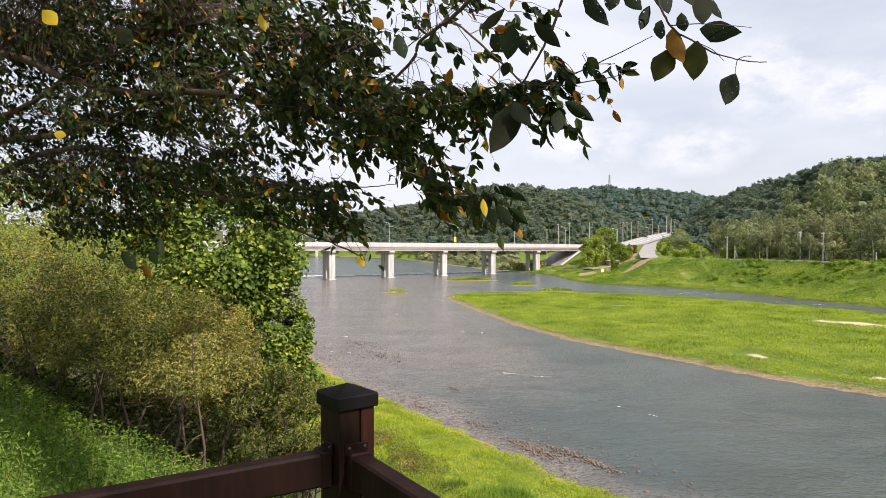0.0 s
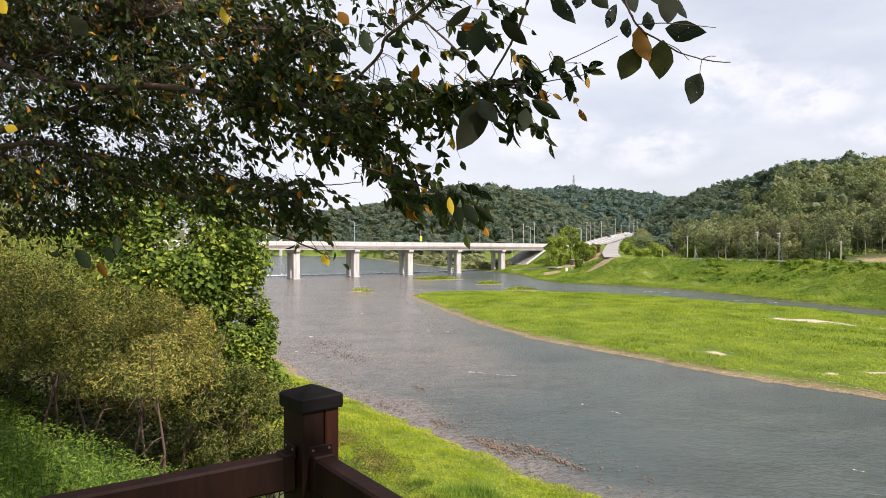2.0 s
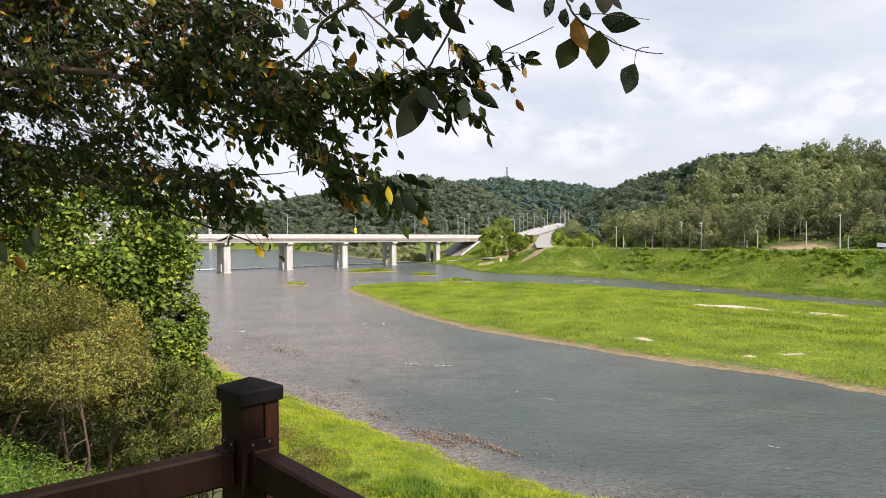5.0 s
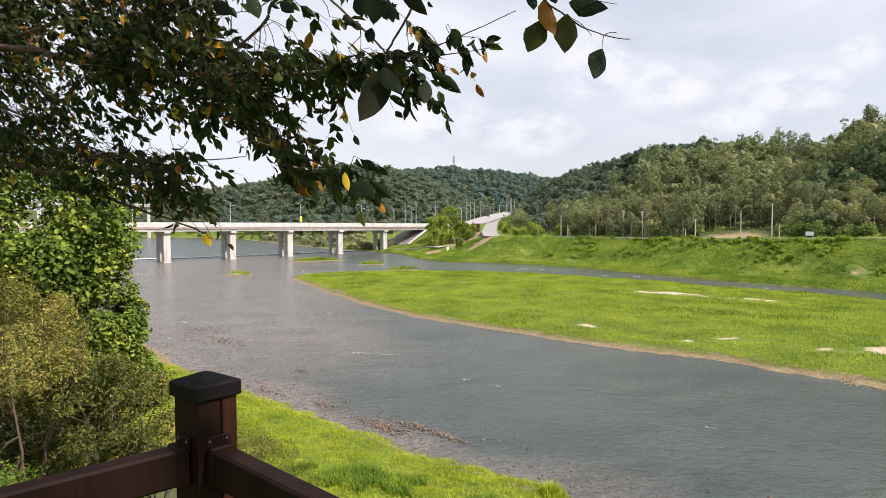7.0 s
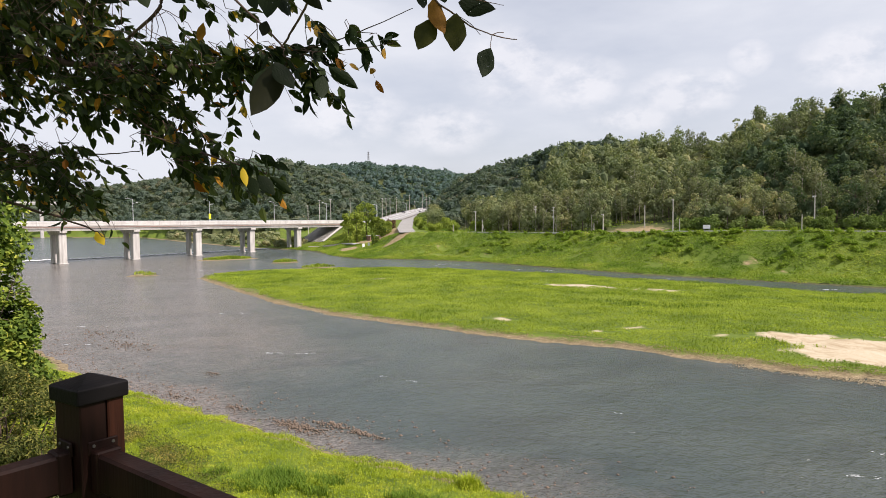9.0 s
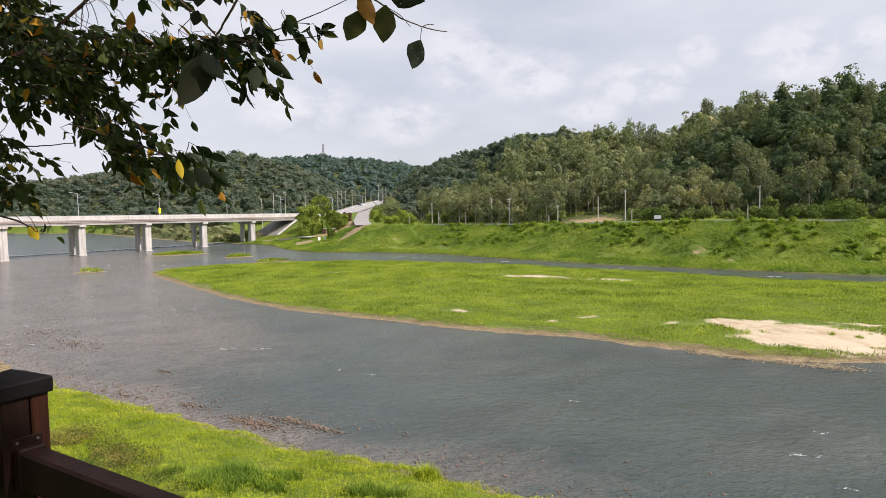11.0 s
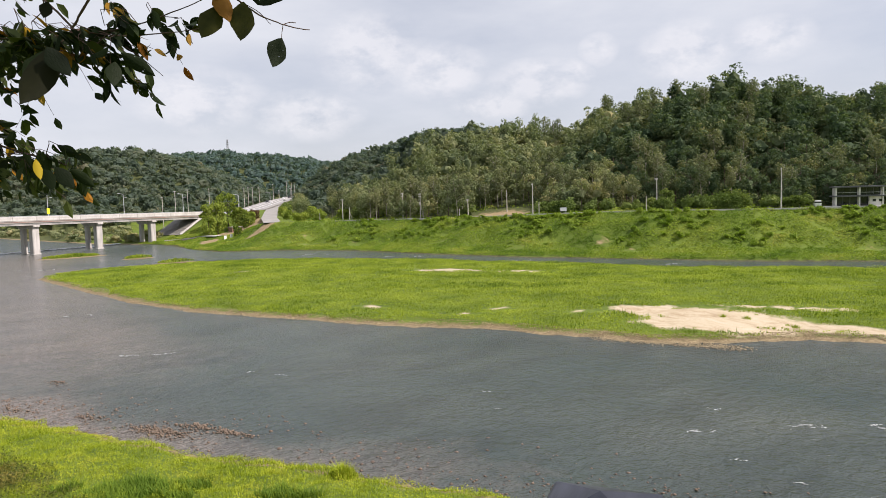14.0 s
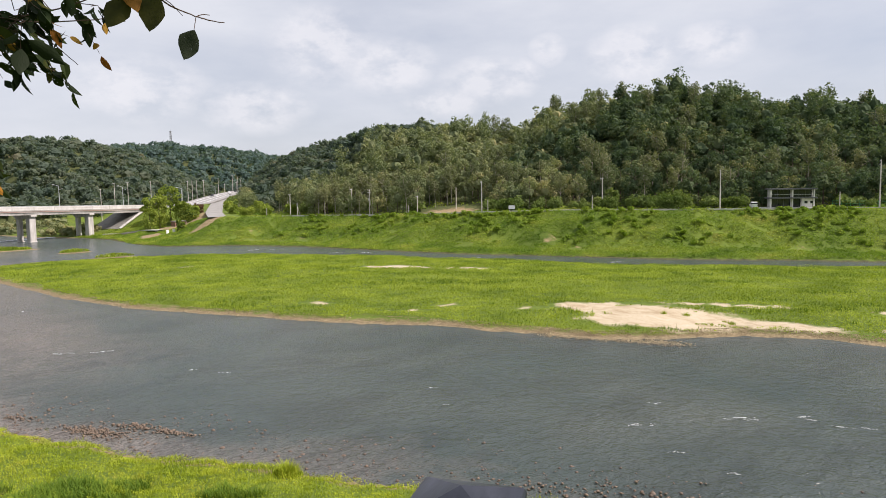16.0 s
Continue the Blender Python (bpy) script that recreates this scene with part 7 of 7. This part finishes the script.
def build_house():
    x, y = 196.4, 97.9
    z = float(ground_z(x, y)) - 0.15
    turn = math.atan2(0.8, -0.6) + math.pi          # facade towards the river
    h = thing("house", Matrix.Translation((x, y, z)) @ Matrix.Rotation(turn, 4, "Z"), "two-storey flat-roofed pavilion house with dark glass and white columns", "house")
    # local x runs along the front, local y is depth away from the river
    W, D, H1, H2 = 5.9, 7.0, 2.9, 5.5
    part("plinth", box(bmesh.new(), (-W - 4.5, -1.4, -0.6), (W + 0.5, D + 0.3, 0.3), 0.05), M_CONCRETE, h, "pale concrete plinth")
    part("core_wall", box(bmesh.new(), (-W + 0.3, 1.9, 0.3), (W - 0.3, D, H2), 0.03), M_WALL, h, "pale plastered wall")
    for zz in (H1, H2):
        part("floor_slab", box(bmesh.new(), (-W - 0.5, -0.9, zz), (W + 0.5, D + 0.2, zz + 0.38), 0.04), M_SLAB, h, "dark grey slab edge")
    for cx in (-W + 0.2, 0.0, W - 0.3):
        part("column", box(bmesh.new(), (cx - 0.17, -0.35, 0.3), (cx + 0.17, 0.05, H2), 0.02), M_WALL, h, "white square column")
    for lo, hi, z0, z1 in ((-W + 0.45, -0.26, H1 + 0.4, H2 - 0.05), (0.26, W - 0.55, H1 + 0.4, H2 - 0.05), (-W + 0.45, -0.26, 0.35, H1 - 0.05), (0.26, 2.4, 0.35, H1 - 0.05)):
        win = part("window", box(bmesh.new(), (lo, 1.70, z0), (hi, 1.86, z1), 0.01), M_SLAB, h, "dark framed glazing")
        n = max(1, round((hi - lo) / 1.6))
        for i in range(n):
            a, b = lo + (hi - lo) * i / n + 0.05, lo + (hi - lo) * (i + 1) / n - 0.05
            part("pane", box(bmesh.new(), (a, 1.66, z0 + 0.06), (b, 1.695, z1 - 0.06)), M_GLASS, win, "dark glass")
    part("front_wall", box(bmesh.new(), (2.45, 0.2, 0.3), (W - 0.6, 0.45, H1), 0.01), M_WALL, h, "pale plastered front wall")
    for cx in (3.6, 5.1):
        win = part("window", box(bmesh.new(), (cx - 0.42, 0.14, 1.45), (cx + 0.42, 0.196, 2.15), 0.01), M_SLAB, h, "small dark window")
        part("pane", box(bmesh.new(), (cx - 0.36, 0.11, 1.5), (cx + 0.36, 0.135, 2.1)), M_GLASS, win, "dark glass")
    part("upper_rail", box(bmesh.new(), (-W + 0.4, -0.55, H1 + 1.15), (W - 0.4, -0.5, H1 + 1.21)), M_STEEL, h, "thin balcony rail")
    return h


build_house()


def vehicle(m, L=4.4, truck=False, mat=None, label="white car parked by the road"):
    c = thing("truck" if truck else "car", m, label, "truck" if truck else "car")
    bm = bmesh.new()
    if truck:
        box(bm, (-L / 2, -0.85, 0.55), (L / 2, 0.85, 0.85), 0.05)
        box(bm, (-L / 2, -0.85, 0.85), (L / 2 - 1.7, 0.85, 1.25), 0.04)
        box(bm, (L / 2 - 1.55, -0.85, 0.85), (L / 2, 0.85, 2.0), 0.18)
    else:
        box(bm, (-L / 2, -0.88, 0.35), (L / 2, 0.88, 0.92), 0.16)
        box(bm, (-L / 2 + 0.5, -0.76, 0.86), (L / 2 - 1.15, 0.76, 1.46), 0.26)
    part("body", bm, mat or M_WHITE, c)
    bm = bmesh.new()
    box(bm, (L / 2 - 0.9 if truck else -L / 2 + 0.75, -0.87 if truck else -0.78, 1.3 if truck else 0.98), (L / 2 + 0.01 if truck else L / 2 - 1.5, 0.87 if truck else 0.78, 1.8 if truck else 1.32), 0.05)
    part("windows", bm, M_GLASS, c, "dark glass")
    for x in (-L / 2 + 0.85, L / 2 - 0.85):
        for y in (-0.8, 0.8):
            part("wheel", rod(bmesh.new(), (x, y - 0.1, 0.32), (x, y + 0.1, 0.32), 0.32, 0.32, 14), M_TYRE, c)
    return c


def on_ground(x, y, turn=0.0, lift=0.0):
    return Matrix.Translation((x, y, float(ground_z(x, y)) + lift)) @ Matrix.Rotation(turn, 4, "Z")


vehicle(on_ground(189.0, 105.5, 3.77), 4.6, True, None, "small white pickup truck parked beside the house")
M_DARKPAINT = plain("dark_car_paint", (0.03, 0.033, 0.04), (0.05, 0.053, 0.06), 0.3, 1.0, bump=0.0)
vehicle(Matrix.Translation((158.0, 478.0, 16.7)) @ Matrix.Rotation(1.1, 4, "Z"), 4.5, False, M_DARKPAINT, "dark car on the climbing road")
for x, y, z, paint, lab in ((168.5, 512.0, 19.0, None, "white car on the climbing road"), (183.0, 541.0, 20.0, M_DARKPAINT, "dark car on the climbing road"), (139.5, 459.0, 16.9, M_DARKPAINT, "dark car on the climbing road")):
    vehicle(Matrix.Translation((x, y, z)) @ Matrix.Rotation(1.1, 4, "Z"), 4.5, False, paint, lab)
vehicle(Matrix.Translation((146.0, 470.0, 16.0)) @ Matrix.Rotation(1.1, 4, "Z"), 4.5, False, None, "white car on the climbing road")


def board(x, y, w, h, z0, mat, label, turn):
    s = thing("notice_board", on_ground(x, y, turn), label, "sign")
    part("panel", box(bmesh.new(), (-w / 2, -0.05, z0), (w / 2, 0.05, z0 + h), 0.01), mat, s)
    for o in (-w * 0.35, w * 0.35):
        part("leg", rod(bmesh.new(), (o, 0.07, -0.3), (o, 0.07, z0 + h * 0.9), 0.05, 0.05, 6), M_STEEL, s)
    return s


board(142.0, 158.8, 2.0, 1.1, 0.9, M_WHITE, "small white board beside the levee lane", 2.3)
for x, y in ((66.0, 276.0), (68.5, 276.5)):
    board(x, y, 1.1, 1.5, 0.3, M_WHITE, "white upright board on the flood bank", 0.3)


def fence(a, b):
    a, b = Vector(a), Vector(b)
    d = b - a
    z = float(ground_z(a.x, a.y))
    f = thing("fence", Matrix.Translation((a.x, a.y, z)) @ Matrix.Rotation(math.atan2(d.y, d.x), 4, "Z"), "green wire mesh fence beside the house", "fence")
    n = int(d.length / 2.2)
    for i in range(n + 1):
        part("post", rod(bmesh.new(), (d.length * i / n, 0, -0.3), (d.length * i / n, 0, 2.1), 0.05, 0.05, 6), M_FENCE, f)
    for zz in (0.25, 0.7, 1.15, 1.6, 2.0):
        part("rail", rod(bmesh.new(), (0, 0, zz), (d.length, 0, zz), 0.022, 0.022, 5), M_FENCE, f)
    return f


fence((202.5, 89.5), (222.0, 62.0))


def shed(x, y, w, d, h, turn):
    s = thing("shed", on_ground(x, y, turn), "low brown shed with a sheet roof at the field's edge", "shed")
    part("wall", box(bmesh.new(), (-w / 2, -d / 2, -0.2), (w / 2, d / 2, h), 0.03), M_REDBROWN, s)
    part("roof", box(bmesh.new(), (-w / 2 - 0.3, -d / 2 - 0.3, h), (w / 2 + 0.3, d / 2 + 0.3, h + 0.15), 0.03), M_CONCRETE_D, s)
    return s


shed(75.5, 297.0, 5.0, 3.0, 2.0, 0.3)


M_MAST = plain("dull_mast_steel", (0.16, 0.165, 0.17), (0.26, 0.265, 0.27), 0.6, 1.0)


def mast(x, y, h):
    z = float(ground_z(x, y))
    t = thing("radio_mast", Matrix.Translation((x, y, z)), "grey lattice radio mast with dishes on the distant ridge", "mast")
    for a, b in ((-1, -1), (1, -1), (1, 1), (-1, 1)):
        part("leg", rod(bmesh.new(), (a * 1.6, b * 1.6, -1), (a * 0.7, b * 0.7, h), 0.42, 0.34, 6), M_MAST, t)
    for i in range(5):
        k = 0.45 + i * 0.135
        r = 1.6 - 0.9 * k + 0.9 * (i > 1)
        part("platform", box(bmesh.new(), (-r, -r, h * k - 0.25), (r, r, h * k + 0.25), 0.05), M_MAST, t)
    for i in range(8):
        a, b = (-1 if i % 2 else 1), (1 if i % 2 else -1)
        z0, z1 = h * i / 8, h * (i + 1) / 8
        part("brace", rod(bmesh.new(), (a * 1.3, -1.3, z0), (b * 1.2, -1.2, z1), 0.25, 0.25, 5), M_MAST, t)
    part("aerial", rod(bmesh.new(), (0, 0, h), (0, 0, h + 4), 0.15, 0.08, 6), M_MAST, t)
    return t


mast(302, 1213, 31.0)

M_BROADER = foliage("wood_edge_leaves", [(0.0, (0.07, 0.11, 0.03)), (0.5, (0.12, 0.17, 0.045)), (1.0, (0.21, 0.25, 0.07))], 0.2, 0.4, per_object=0.2, through_it=0.4, spec=0.05, speckle=0.5)
# trees and bushes round the bridge's far end
BG = "bright green rounded tree beside the bridge's end"
for x, y, top, rad in ((77.2, 315.7, 23.9, 5.2), (70.8, 309, 19.6, 4.0), (65.5, 303, 18.4, 3.6), (82.5, 313, 16.0, 3.6)):
    round_tree(x, y, top, rad, M_BRIGHT, BG, n=3000, size=0.55)
for x, y, top, rad, mat, lab in ((84, 303, 13.8, 2.6, M_BRIGHT, "green bush beside the side road"), (88.5, 312, 14.2, 2.3, M_REDLEAF, "reddish brown bush beside the side road"), (80, 297, 12.2, 2.4, M_BROAD, "green bush by the shed"),
                                 (71, 276, 8.6, 2.0, M_BROAD, "dark green bush on the flood bank"), (95, 268, 12.8, 3.4, M_BRIGHT, "light green bush at the levee's end"), (101, 262, 12.6, 3.0, M_BRIGHT, "light green bush at the levee's end"),
                                 (104, 277, 15.0, 3.8, M_BRIGHT, "light green bush at the levee's end"), (112, 262, 13.4, 2.8, M_BRIGHT, "light green bush behind the lane"), (108, 300, 17.0, 4.0, M_FOREST, "green tree beside the side road"), (118, 330, 19.0, 4.4, M_FOREST, "green tree beside the side road"),
                                 (128, 362, 20.5, 4.6, M_FOREST, "green tree beside the side road"), (140, 396, 22.0, 4.8, M_FOREST, "green tree beside the side road"), (150, 424, 23.5, 4.8, M_FOREST, "green tree beside the climbing road"),
                                 (168.0, 119.5, 16.2, 4.6, M_BROADER, "wide green spreading tree behind the lane"), (174, 121, 16.5, 4.4, M_BROADER, "wide green spreading tree behind the lane"),
                                 (185.5, 109.5, 14.6, 3.0, M_BROADER, "green tree beside the house"), (158, 134, 14.5, 2.6, M_BROADER, "green bush behind the lane"), (146, 164, 15.0, 3.0, M_BROADER, "green bush behind the lane"),
                                 (166, 139, 18.0, 2.6, M_WOODEDGE, "slim yellow-green tree at the wood's edge")):
    round_tree(x, y, top, rad, mat, lab, "bush" if top < 17 else "broadleaf_tree", "bush" if top < 17 else "tree", 2200, 0.42)
for x, y, rad in ((99, 297, 2.6), (105, 320, 3.0), (114, 343, 3.2), (122, 368, 3.4), (131, 392, 3.6), (139, 414, 3.6), (109, 331, 2.4), (127, 381, 2.8)):
    round_tree(x, y, float(ground_z(x, y)) + rad * 1.7, rad, M_BRIGHT if rad < 3.1 else M_WOODEDGE, "leafy green bush on the road's bank", "bush", "bush", 1100, 0.5)
# the round tuft at the near shore
k = g.normal(0, 0.42, (900, 2))
p = np.c_[15.5 + k[:, 0], 37.6 + k[:, 1], ground_z(15.5 + k[:, 0], 37.6 + k[:, 1])]
tuft = tagged(new("grass_tuft", raw_mesh("grass_tuft", *blades(p, 0.95 * np.exp(-(k ** 2).sum(1)), 0.022, 0.55), M_GRASS_BANK)), "round bright green grass tuft at the water's edge", "grass tuft")
# small tufts on the bare sand
foot = []
for i in range(9):
    x, y = 66 + random.uniform(0, 20), 62 - random.uniform(0, 24)
    if sand_at(x, y) > 0.45:
        k = g.normal(0, random.uniform(0.15, 0.35), (80, 2))
        foot.append(np.c_[x + k[:, 0], y + k[:, 1], ground_z(x + k[:, 0], y + k[:, 1])])
p = np.concatenate(foot)
tagged(new("sand_grass", raw_mesh("sand_grass", *spikes(p, np.full(len(p), 0.38), 0.03, 0.9), M_GRASS_ISLAND)), "sparse green tufts growing on the bare sand", "grass", kind="stuff")
# short guard posts on the lane's outer edge
marker = thing("guard_post", Matrix(), "short dark guard post on the levee lane's edge", "guard post", "guard posts of the lane")
part("post", box(bmesh.new(), (-0.07, -0.07, -0.2), (0.07, 0.07, 0.75), 0.015), M_SLAB, marker)
part("reflector", box(bmesh.new(), (-0.05, -0.085, 0.52), (0.05, -0.072, 0.66), 0.004), M_WHITE, marker, "small pale reflector")
line = np.array(offset_line(LEVEE_ROAD, 27.9), float)[1:6]
first = True
for a, b in zip(line[:-1], line[1:]):
    n = int(np.hypot(*(b - a)) / 7.0)
    for i in range(n):
        x, y = a + (b - a) * i / n
        m = Matrix.Translation((x, y, float(ground_z(x, y)) + 0.1)) @ Matrix.Rotation(0.9, 4, "Z")
        if first:
            marker.matrix_basis, first = m, False
        else:
            copy_thing(marker, m)
